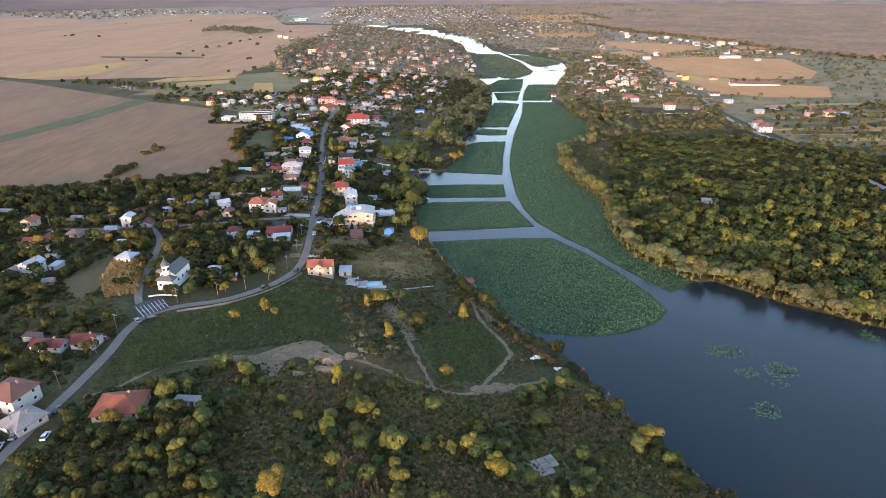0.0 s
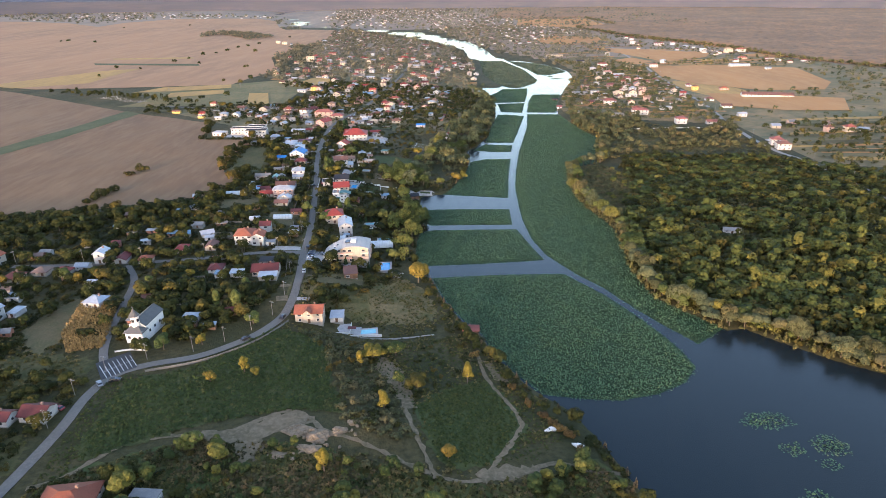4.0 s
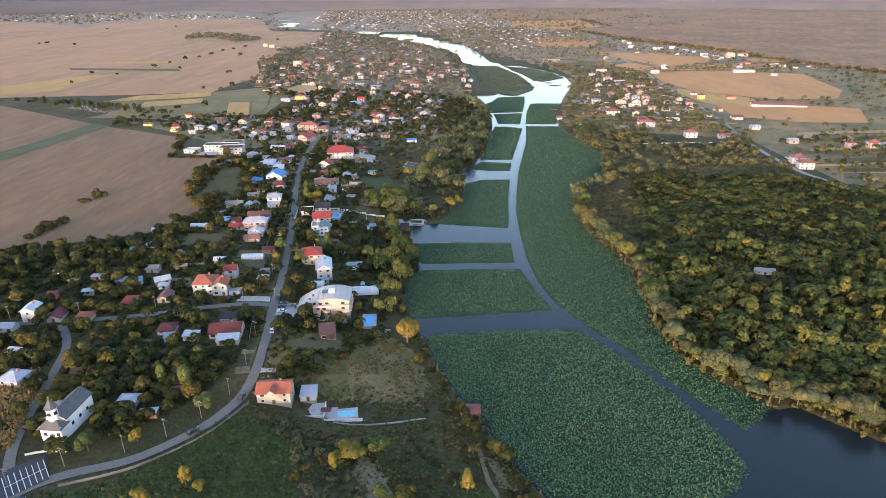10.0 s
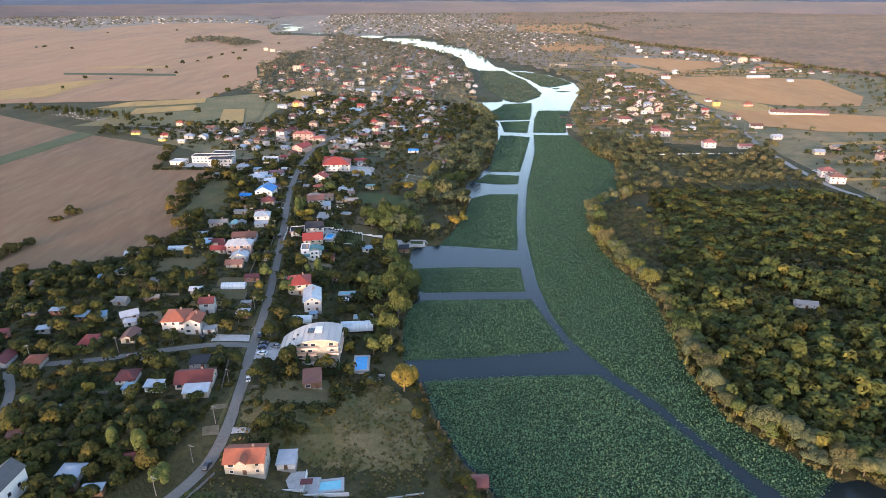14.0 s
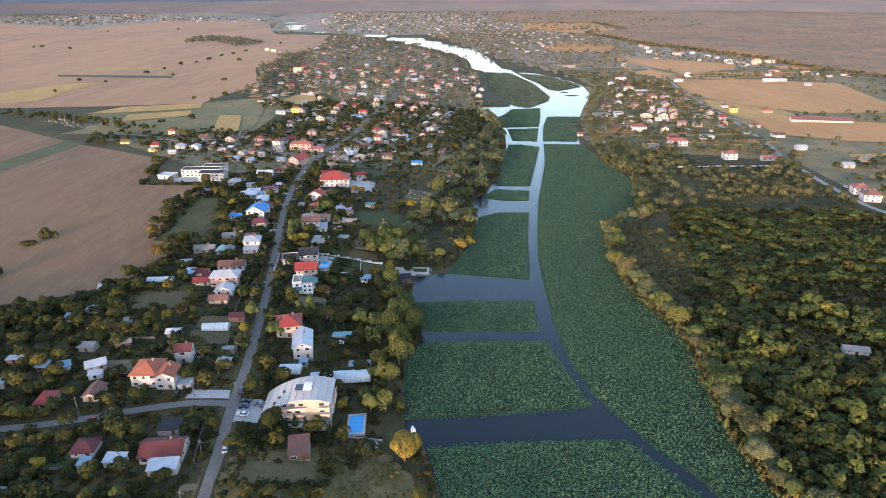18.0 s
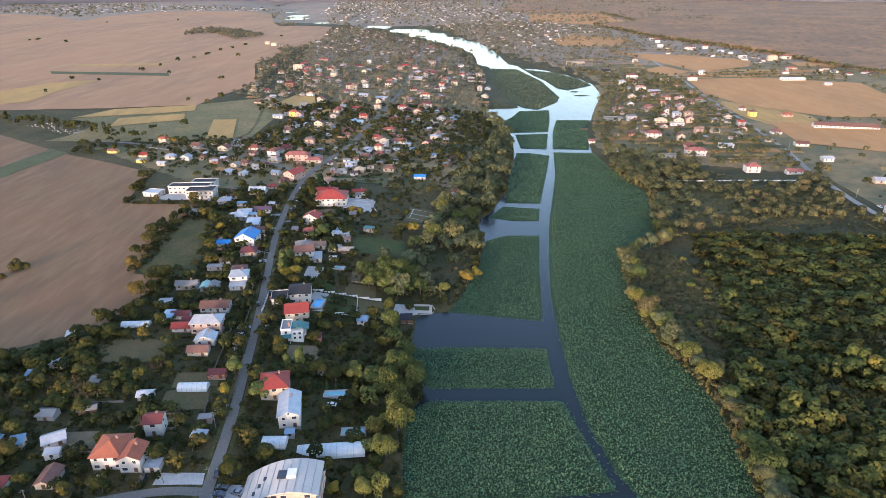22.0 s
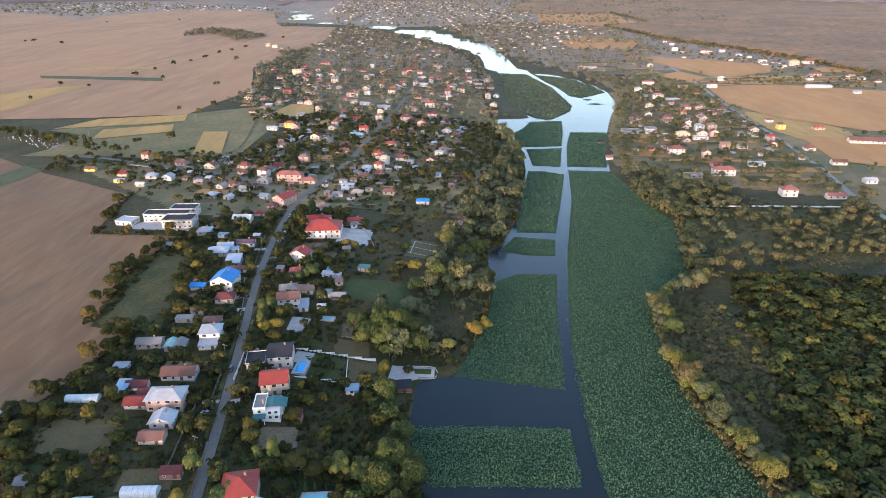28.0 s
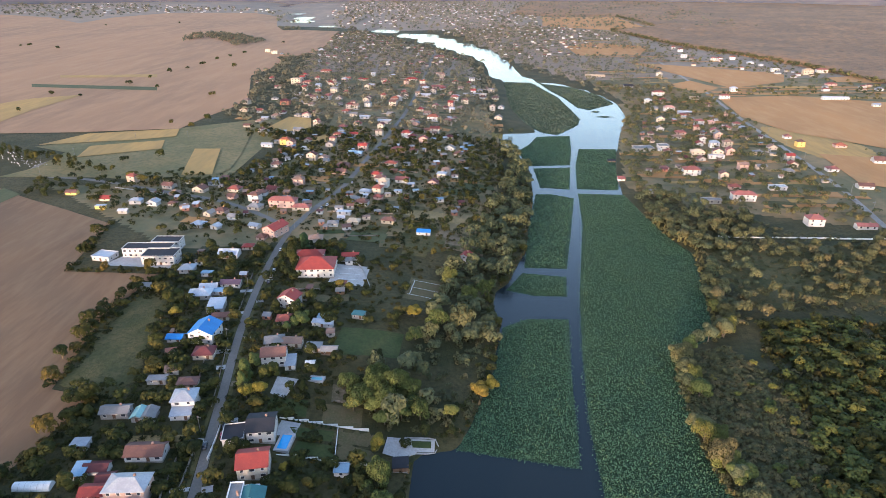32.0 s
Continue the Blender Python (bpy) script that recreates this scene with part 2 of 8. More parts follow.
# ---- the plan: shore lines and beds, in metres ----
LAKE = [(150, -60), (110, 60), (95, 115), (86, 139), (79, 149), (71, 167), (62, 185), (54, 210), (47, 226), (38, 235),
        (31, 245), (20, 266), (16, 282), (7, 295), (-2, 318), (-9, 341), (-16, 349), (-18, 368), (-19, 390), (-17, 410),
        (-12, 418), (-18, 432), (-20, 460), (-19, 487), (-2, 491), (4, 505), (16, 545), (22, 590), (19, 610), (21, 628),
        (30, 640), (36, 661), (46, 690), (53, 740), (61, 790), (64, 822), (68, 880), (60, 950), (44, 985), (46, 1030), (86, 1036), (94, 1050), (83, 1096), (73, 1180), (72, 1258), (74, 1340), (75, 1424)]
RIVER = [(69, 1470), (52, 1466), (53, 1608), (44, 1718), (-1, 1835), (-52, 1944), (-112, 2084), (-201, 2267), (-300, 2430),
         (-330, 2461), (-310, 2520), (-219, 2448), (-147, 2366), (-98, 2308), (-35, 2218), (-1, 2057), (37, 1987), (77, 1884), (86, 1782), (103, 1654),
         (113, 1493), (129, 1439), (142, 1402), (165, 1380), (190, 1366), (222, 1287), (232, 1225), (224, 1136), (207, 1083), (184, 1007), (176, 975), (168, 950), (152, 880), (143, 816)]
EAST = [(148, 757), (153, 718), (162, 690), (144, 611), (136, 580), (112, 566), (104, 540), (99, 495), (101, 461), (108, 438),
        (111, 410), (107, 373), (104, 346), (107, 317), (120, 298), (132, 284), (140, 286), (148, 277), (167, 259), (183, 248),
        (198, 236), (260, 205), (400, 160), (600, 120), (600, -60)]
SHORE = LAKE + RIVER + EAST
UPPER = [(-330, 2461), (-429, 2540), (-478, 2554), (-573, 2706), (-677, 2817), (-721, 3081), (-866, 3493), (-1026, 3918), (-1131, 4175), (-1018, 4562), (-947, 4048),
         (-888, 3749), (-734, 3405), (-639, 3159), (-620, 3014), (-554, 2763), (-463, 2640), (-335, 2540)]


def inside(px, py, poly):
    """Which of the points lie in the polygon."""
    hit = np.zeros(np.shape(px), bool)
    for (x0, y0), (x1, y1) in zip(poly, poly[1:] + poly[:1]):
        if y0 != y1:
            hit ^= ((py < y0) != (py < y1)) & (px < x0 + (py - y0) * (x1 - x0) / (y1 - y0))
    return hit


def edge_distance(px, py, line):
    """How far the points lie from a line of corners."""
    best = np.full(np.shape(px), 1e9)
    for (x0, y0), (x1, y1) in zip(line, line[1:]):
        dx, dy = x1 - x0, y1 - y0
        s = np.clip(((px - x0) * dx + (py - y0) * dy) / (dx * dx + dy * dy), 0, 1)
        best = np.minimum(best, np.hypot(px - x0 - s * dx, py - y0 - s * dy))
    return best


def raw_height(px, py):
    px, py = np.asarray(px, float), np.asarray(py, float)
    wet = inside(px, py, SHORE) | inside(px, py, UPPER)
    d = np.minimum(edge_distance(px, py, SHORE + SHORE[:1]), edge_distance(px, py, UPPER + UPPER[:1]))
    mid = np.interp(py, [0, 230, 350, 490, 620, 820, 1000, 1400, 2000, 2500, 4500], [300, 60, 60, 50, 68, 104, 150, 150, 20, -270, -1000])
    west = np.interp(d, [0, 3, 25, 70, 140, 300], [0, 0.9, 3.0, 8.5, 12.5, 15])
    # the village street stands on a terrace; below the orange-roofed house the bank is hollowed
    step = np.clip((py - 285) / 30, 0, 1) * np.clip((760 - py) / 120, 0, 1)
    west = west + step * np.interp(d, [0, 25, 45, 60, 100, 140, 300], [0, -0.4, 1.8, 2.9, 2.7, 1.5, 1.0])
    west = west - 5.6 * np.exp(-((px + 40) / 28) ** 2 - ((py - 284) / 16) ** 2) * np.clip(d / 30, 0, 1)
    east = np.interp(d, [0, 3, 60, 150, 400], [0, 0.7, 2, 5, 9])
    bumps = 0.35 * np.sin(px / 17 + 1.3 * np.sin(py / 23)) * np.sin(py / 19 + np.sin(px / 31)) * np.clip(d / 30, 0, 1)
    bumps = bumps * np.clip(1 - (np.hypot(px, py - 350) - 500) / 300, 0, 1)
    # the mound of earth by the track, and the bank below it
    bumps = bumps + 2.2 * np.exp(-((px + 22) / 16) ** 2 - ((py - 205) / 11) ** 2)
    dry = np.maximum(np.where(px < mid, west, east) + bumps, np.clip(d / 6, 0.1, 0.7))
    far = np.clip((np.hypot(px, py - 100) - 1800) / 2500, 0, 1)
    return np.where(wet, -np.interp(d, [0, 4, 12], [0.1, 1.2, 2.5]), dry + 6 * far)


def lines(fine0, fine1, step, low, high):
    v = list(np.arange(fine0, fine1 + 0.1, step))
    s = step
    while v[-1] < high:
        s *= 1.12
        v.append(v[-1] + s)
    s = step
    while v[0] > low:
        s *= 1.12
        v.insert(0, v[0] - s)
    return np.array(v)


GX, GY = lines(-420, 420, 4.0, -6000, 6000), lines(80, 900, 4.0, -2500, 6500)
GZ = raw_height(*np.meshgrid(GX, GY))


def height(px, py):
    """The ground's height at points, or at one point."""
    px, py = np.asarray(px, float), np.asarray(py, float)
    i = np.clip(np.searchsorted(GX, px) - 1, 0, len(GX) - 2)
    j = np.clip(np.searchsorted(GY, py) - 1, 0, len(GY) - 2)
    u = np.clip((px - GX[i]) / (GX[i + 1] - GX[i]), 0, 1)
    v = np.clip((py - GY[j]) / (GY[j + 1] - GY[j]), 0, 1)
    return (GZ[j, i] * (1 - u) + GZ[j, i + 1] * u) * (1 - v) + (GZ[j + 1, i] * (1 - u) + GZ[j + 1, i + 1] * u) * v


# ---- tools for meshes ----
def part(name, bm, material, parent=None, label=""):
    """Links a bmesh as one mesh object, under its thing."""
    me = bpy.data.meshes.new(name)
    bm.to_mesh(me)
    bm.free()
    me.materials.append(material)
    ob = new(name, me)
    if parent:
        ob.parent = parent
    return tagged(ob, label)


def mesh_part(name, verts, faces, material, parent=None, label=""):
    me = bpy.data.meshes.new(name)
    me.from_pydata([tuple(map(float, v)) for v in verts], [], [tuple(map(int, f)) for f in faces])
    me.update()
    me.materials.append(material)
    ob = new(name, me)
    if parent:
        ob.parent = parent
    return tagged(ob, label)


def leaflets(name, corners, tint, material):
    """A mesh of loose leaves; corners: n x k x 3; tint: one number for each."""
    n, k = corners.shape[:2]
    me = bpy.data.meshes.new(name)
    me.vertices.add(n * k)
    me.vertices.foreach_set("co", np.ascontiguousarray(corners, np.float32).ravel())
    me.loops.add(n * k)
    me.loops.foreach_set("vertex_index", np.arange(n * k, dtype=np.int32))
    me.polygons.add(n)
    me.polygons.foreach_set("loop_start", np.arange(0, n * k, k, dtype=np.int32))
    a = me.attributes.new("tint", "FLOAT", "FACE")
    a.data.foreach_set("value", np.asarray(tint, np.float32))
    me.update(calc_edges=True)
    me.materials.append(material)
    return me


def ragged(poly, step=2.5, rough=0.9):
    """The polygon with softened corners and an uneven edge."""
    ring = [poly[-1]] + list(poly) + [poly[0], poly[1]]
    line = smooth_line(ring, step)
    a = min(range(len(line)), key=lambda i: math.hypot(line[i][0] - poly[0][0], line[i][1] - poly[0][1]))
    back = [i for i in range(len(line)) if i > a + 4 and math.hypot(line[i][0] - poly[0][0], line[i][1] - poly[0][1]) < 0.01]
    line = line[a:back[-1] if back else len(line)]
    return [(x + random.uniform(-rough, rough), y + random.uniform(-rough, rough)) for x, y in line]


def drape(name, poly, material, label, category, lift=0.12, cell=4.0, kind="structure", lower=None):
    """A sheet of ground cover laid over the terrain inside a polygon."""
    bm = bmesh.new()
    f = bm.faces.new([bm.verts.new((x, y, 0)) for x, y in poly])
    f.normal_update()
    if f.normal.z < 0:
        f.normal_flip()
    xs, ys = [p[0] for p in poly], [p[1] for p in poly]
    for axis, lo, hi in ((0, min(xs), max(xs)), (1, min(ys), max(ys))):
        for v in np.arange(math.floor(lo / cell) * cell + cell, hi, cell):
            co, no = [0, 0, 0], [0, 0, 0]
            co[axis], no[axis] = v, 1
            bmesh.ops.bisect_plane(bm, geom=bm.verts[:] + bm.edges[:] + bm.faces[:], plane_co=co, plane_no=no, dist=0.001)
    bmesh.ops.triangulate(bm, faces=bm.faces[:])
    for v in bm.verts:
        v.co.z = (height(v.co.x, v.co.y) if lower is None else lower) + lift
    return tagged(part(name, bm, material), label, category, kind=kind)


def smooth_line(pts, step=5.0):
    """A smooth curve through the points, as many short steps."""
    p = [Vector((*q, 0)) for q in pts]
    p = [2 * p[0] - p[1]] + p + [2 * p[-1] - p[-2]]
    out = []
    for a, b, c, d in zip(p, p[1:], p[2:], p[3:]):
        k = max(1, int((c - b).length / step))
        for i in range(k):
            s = i / k
            v = 0.5 * (2 * b + (c - a) * s + (2 * a - 5 * b + 4 * c - d) * s * s + (3 * b - a - 3 * c + d) * s ** 3)
            out.append((v.x, v.y))
    out.append((p[-2].x, p[-2].y))
    return out


def offsets(line, o):
    out = []
    for i, (x, y) in enumerate(line):
        x0, y0 = line[max(0, i - 1)]
        x1, y1 = line[min(len(line) - 1, i + 1)]
        k = math.hypot(x1 - x0, y1 - y0) or 1
        out.append((x + (y1 - y0) / k * o, y - (x1 - x0) / k * o))
    return out


def ribbon(name, pts, width, material, label, category, lift=0.2, step=4.0, ragged=0.0, kind="structure"):
    """A strip of road along a smooth line."""
    line = smooth_line(pts, step)
    side = [offsets(line, o * width) for o in (-0.5, -0.17, 0.17, 0.5)]
    verts, faces = [], []
    for i in range(len(line)):
        for k in range(4):
            x, y = side[k][i]
            if ragged and k in (0, 3):
                x += random.uniform(-ragged, ragged)
                y += random.uniform(-ragged, ragged)
            verts.append((x, y, float(height(x, y)) + lift))
    for i in range(len(line) - 1):
        for k in range(3):
            a = i * 4 + k
            faces.append((a, a + 1, a + 5, a + 4))
    return tagged(mesh_part(name, verts, faces, material), label, category, kind=kind)


# where nothing more may grow: a map of 2 m cells
MX, MY, MC = -700.0, 60.0, 2.0
TAKEN = np.zeros((900, 700), bool)


def take(poly, grow=0.0):
    xs, ys = [p[0] for p in poly], [p[1] for p in poly]
    i0, i1 = int((min(xs) - grow - MX) / MC), int((max(xs) + grow - MX) / MC) + 2
    j0, j1 = int((min(ys) - grow - MY) / MC), int((max(ys) + grow - MY) / MC) + 2
    i0, j0, i1, j1 = max(i0, 0), max(j0, 0), min(i1, TAKEN.shape[1]), min(j1, TAKEN.shape[0])
    if i1 <= i0 or j1 <= j0:
        return
    px, py = np.meshgrid(MX + (np.arange(i0, i1) + 0.5) * MC, MY + (np.arange(j0, j1) + 0.5) * MC)
    hit = inside(px, py, list(poly))
    if grow:
        hit |= edge_distance(px, py, list(poly) + [poly[0]]) < grow
    TAKEN[j0:j1, i0:i1] |= hit


def take_line(pts, half):
    l = smooth_line(pts, 6)
    take(offsets(l, half) + offsets(l, -half)[::-1])


def is_taken(x, y):
    i, j = np.asarray((np.asarray(x) - MX) / MC, int), np.asarray((np.asarray(y) - MY) / MC, int)
    ok = (i >= 0) & (i < TAKEN.shape[1]) & (j >= 0) & (j < TAKEN.shape[0])
    return np.where(ok, TAKEN[np.clip(j, 0, TAKEN.shape[0] - 1), np.clip(i, 0, TAKEN.shape[1] - 1)], False)


# ---- ground, water ----
FOREST = [(860, 1100), (760, 1250), (711, 1370), (669, 1600), (622, 1764), (548, 1933), (508, 2160), (475, 2350), (640, 2480), (640, 3000), (330, 3000), (206, 3174), (400, 4300), (3400, 4300), (3600, 1500), (1700, 500)]


def build_ground():
    nx, ny = len(GX), len(GY)
    px, py = np.meshgrid(GX, GY)
    v = np.stack([px, py, GZ], -1).reshape(-1, 3)
    i, j = np.meshgrid(np.arange(nx - 1), np.arange(ny - 1))
    a = (j * nx + i).ravel()
    f = np.stack([a, a + 1, a + nx + 1, a + nx], 1)
    me = bpy.data.meshes.new("ground")
    me.vertices.add(len(v))
    me.vertices.foreach_set("co", v.astype(np.float32).ravel())
    me.loops.add(f.size)
    me.loops.foreach_set("vertex_index", f.astype(np.int32).ravel())
    me.polygons.add(len(f))
    me.polygons.foreach_set("loop_start", np.arange(0, f.size, 4, dtype=np.int32))
    me.update(calc_edges=True)
    me.shade_smooth()
    for m in (GRASS, DRYLAND, FOREST_FLOOR, HAZED_PLAIN):
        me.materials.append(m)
    # the dry plain round the far villages, the floor of the far forest, and the haze-paled ground beyond
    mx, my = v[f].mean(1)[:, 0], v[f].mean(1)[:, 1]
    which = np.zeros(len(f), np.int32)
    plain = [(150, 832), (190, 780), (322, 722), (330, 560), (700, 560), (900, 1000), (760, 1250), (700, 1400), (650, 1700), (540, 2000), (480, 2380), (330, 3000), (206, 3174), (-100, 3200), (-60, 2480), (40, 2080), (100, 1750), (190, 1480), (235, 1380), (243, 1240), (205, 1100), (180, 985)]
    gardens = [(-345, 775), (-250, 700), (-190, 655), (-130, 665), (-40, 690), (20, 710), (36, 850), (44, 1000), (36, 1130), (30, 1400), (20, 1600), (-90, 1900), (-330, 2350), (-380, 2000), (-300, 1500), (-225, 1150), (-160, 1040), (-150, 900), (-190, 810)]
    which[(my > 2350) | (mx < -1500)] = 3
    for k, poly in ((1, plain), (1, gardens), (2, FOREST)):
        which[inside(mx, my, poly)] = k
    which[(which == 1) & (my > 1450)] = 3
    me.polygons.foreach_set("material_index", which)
    tagged(new("ground", me), "grassy river plain with dry patches", "ground", kind="structure")


build_ground()
tagged(mesh_part("water", [(-1500, -400, 0), (900, -400, 0), (900, 4800, 0), (-1500, 4800, 0)], [(0, 1, 2, 3)], WATER),
       "still dark lake and slow river", "water", kind="structure")
take(SHORE)

# fields
FIELDS = [
    ("ploughed_field", SOIL, [(-700, 330), (-420, 385), (-306, 399), (-270, 406), (-241, 417), (-200, 430), (-166, 452), (-162, 480), (-159, 503), (-178, 507), (-189, 570),
                              (-181, 617), (-238, 618), (-252, 695), (-345, 745), (-378, 765), (-604, 915), (-1100, 1180), (-1500, 1000), (-1500, 330)], "bare brown ploughed field"),
    ("ploughed_field", PALED_SOIL, [(-600, 945), (-430, 962), (-324, 984), (-317, 1048), (-306, 1100), (-302, 1150), (-311, 1190), (-332, 1262), (-366, 1376), (-356, 1461), (-363, 1566), (-392, 1630),
                              (-339, 1661), (-324, 1771), (-353, 2058), (-373, 2256), (-485, 2288), (-551, 2269), (-615, 2436), (-764, 2975), (-900, 3110), (-1250, 3058), (-1346, 2773), (-1317, 2492),
                              (-1583, 2760), (-1888, 2911), (-3500, 3200), (-4000, 2300), (-1500, 1290)], "wide bare brown field beyond the graveyard"),
    ("ploughed_field", STUBBLE, [(392, 1253), (507, 1260), (640, 1190), (600, 1010), (550, 940), (460, 948), (430, 985), (392, 1030), (371, 1117)], "orange stubble field beside the road"),
    ("ploughed_field", STUBBLE, [(375, 932), (455, 904), (535, 868), (490, 782), (419, 792), (360, 832)], "orange stubble strip with low edges"),
    ("ploughed_field", STUBBLE, [(348, 1640), (502, 1540), (590, 1462), (553, 1384), (443, 1332), (407, 1456)], "far orange stubble field"),
    ("ploughed_field", STUBBLE, [(266, 1937), (344, 2029), (469, 1915), (403, 1748), (266, 1759)], "far pale field near the river"),
    ("ploughed_field", STUBBLE, [(348, 1366), (401, 1407), (424, 1334), (378, 1285)], "small orange stubble plot"),
    ("ploughed_field", STUBBLE, [(652, 1430), (709, 1449), (740, 1370), (640, 1381)], "orange stubble plot at the forest"),
    ("ploughed_field", STUBBLE, [(277, 2528), (328, 2957), (629, 2972), (615, 2480), (499, 2362)], "far brown field before the forest"),
]
for name, m, poly, label in FIELDS:
    drape(name, poly, m, label, "field", 0.15 if m is SOIL else 0.5, 8.0 if m is SOIL else 40.0)
    take(poly)
STRIPS = [
    ("crop_strip", CROP, [(-470, 440), (-448, 440), (-397, 545), (-374, 632), (-358, 755), (-382, 770), (-396, 655), (-416, 565)], "green strip of young crop in the ploughed field"),
    ("crop_strip", STRAW, [(-440, 905), (-416, 955), (-324, 982), (-313, 947), (-356, 928), (-392, 920)], "yellow strip of ripe grain beside the lane"),
    ("crop_strip", STRAW, [(-374, 862), (-384, 903), (-318, 930), (-306, 896), (-339, 880)], "yellow strip of ripe grain below the lane"),
    ("crop_strip", STRAW, [(-700, 985), (-610, 1155), (-555, 1188), (-559, 1076), (-553, 1003), (-640, 955)], "yellow strip in the brown field"),
    ("crop_strip", CROP, [(-689, 1276), (-476, 1255), (-462, 1225), (-671, 1249)], "thin green strip across the brown field"),
    ("crop_strip", STRAW, [(-697, 1366), (-535, 1384), (-520, 1352), (-682, 1341)], "thin yellow strip across the brown field"),
    ("crop_strip", STRAW, [(-272, 897), (-246, 898), (-222, 811), (-249, 809)], "yellow strip of ripe grain between gardens"),
    ("crop_strip", OLIVE, [(-243, 898), (-250, 946), (-237, 975), (-218, 877), (-212, 828), (-219, 810)], "grass plot between gardens"),
    ("crop_strip", STRAW, [(-227, 985), (-216, 1052), (-187, 1048), (-175, 995), (-198, 976)], "dry pale plot behind the village"),
    ("crop_strip", STRAW, [(-173, 937), (-150, 968), (-144, 933)], "dry pale garden plot"),
]
drape("meadow", [(-408, 800), (-392, 830), (-396, 880), (-440, 900), (-330, 984), (-240, 1040), (-205, 1030), (-205, 800), (-260, 790), (-312, 800)], OLIVE, "olive and yellowing meadow behind the village", "grass", 0.3, 16.0)
for name, m, poly, label in STRIPS:
    drape(name, poly, m, label, "crop", 0.32 if poly[0][1] < 800 else 0.8, 16.0)
    take(poly)

# roads and paths
ROADS = [
    ("road", [(-215, -120), (-172, 20), (-150, 90), (-137, 125), (-134, 156), (-132, 178), (-131, 201), (-132, 219), (-129, 232), (-119, 240), (-103, 247), (-92, 256.5), (-83, 268), (-77, 284),
              (-75.5, 303), (-77.5, 325), (-81, 349), (-84.5, 385), (-90.5, 428), (-100, 486), (-111, 549), (-117.5, 602), (-121, 655), (-121, 690)], 3.9, ASPHALT, "grey asphalt village road"),
    ("road", [(-131, 232), (-140, 246), (-146, 262), (-152, 287), (-158, 312), (-170, 330)], 3.4, ASPHALT, "narrow asphalt lane beside the church"),
    ("road", [(-81, 354), (-96, 353), (-113, 348), (-133, 341), (-165, 334), (-230, 328)], 3.6, ASPHALT, "narrow side street with patched asphalt"),
    ("road", [(-121, 690), (-148, 717), (-187, 744), (-242, 765), (-314, 792), (-378, 806), (-395, 835), (-384, 870), (-392, 912), (-351, 935), (-299, 947), (-240, 966), (-232, 1046)], 4.6, ASPHALT, "narrow street towards the fields"),
    ("road", [(318, 380), (319, 504), (319, 560), (311, 610), (318, 720), (334, 810), (347, 915), (362, 1070), (375, 1180), (392, 1320), (420, 1700)], 5.0, LANE, "pale straight country road"),
    ("road", [(-121, 690), (-115, 730), (-103, 778), (-97, 830), (-83, 983), (-73, 1106), (-68, 1252), (-64, 1526), (-60, 1800)], 4.6, ASPHALT, "narrow grey asphalt road through the further village"),
]
for name, pts, w, m, label in ROADS:
    ribbon(name, pts, w, m, label, "road", 0.22)
    take_line(pts, w / 2 + 1.2)
PATHS = [
    [(-126, 174), (-118, 178), (-112, 187), (-105, 195), (-95, 198), (-77, 201), (-69, 206), (-60, 213), (-52, 213), (-42, 203), (-33, 199), (-21, 193), (-10, 187), (2, 183), (11, 184)],
    [(11, 184), (17, 195), (23, 206), (27, 216), (22, 230), (16, 245), (13, 262)],
    [(-4, 183), (-8, 195), (-13, 209), (-17, 220)],
    [(11, 184), (24, 189), (36, 195), (47, 192), (58, 192)],
]
for pts in PATHS:
    ribbon("dirt_path", pts, 1.7, DIRT, "pale trodden dirt track", "path", 0.16, 2.0, 0.45)
    take_line(pts, 1.0)


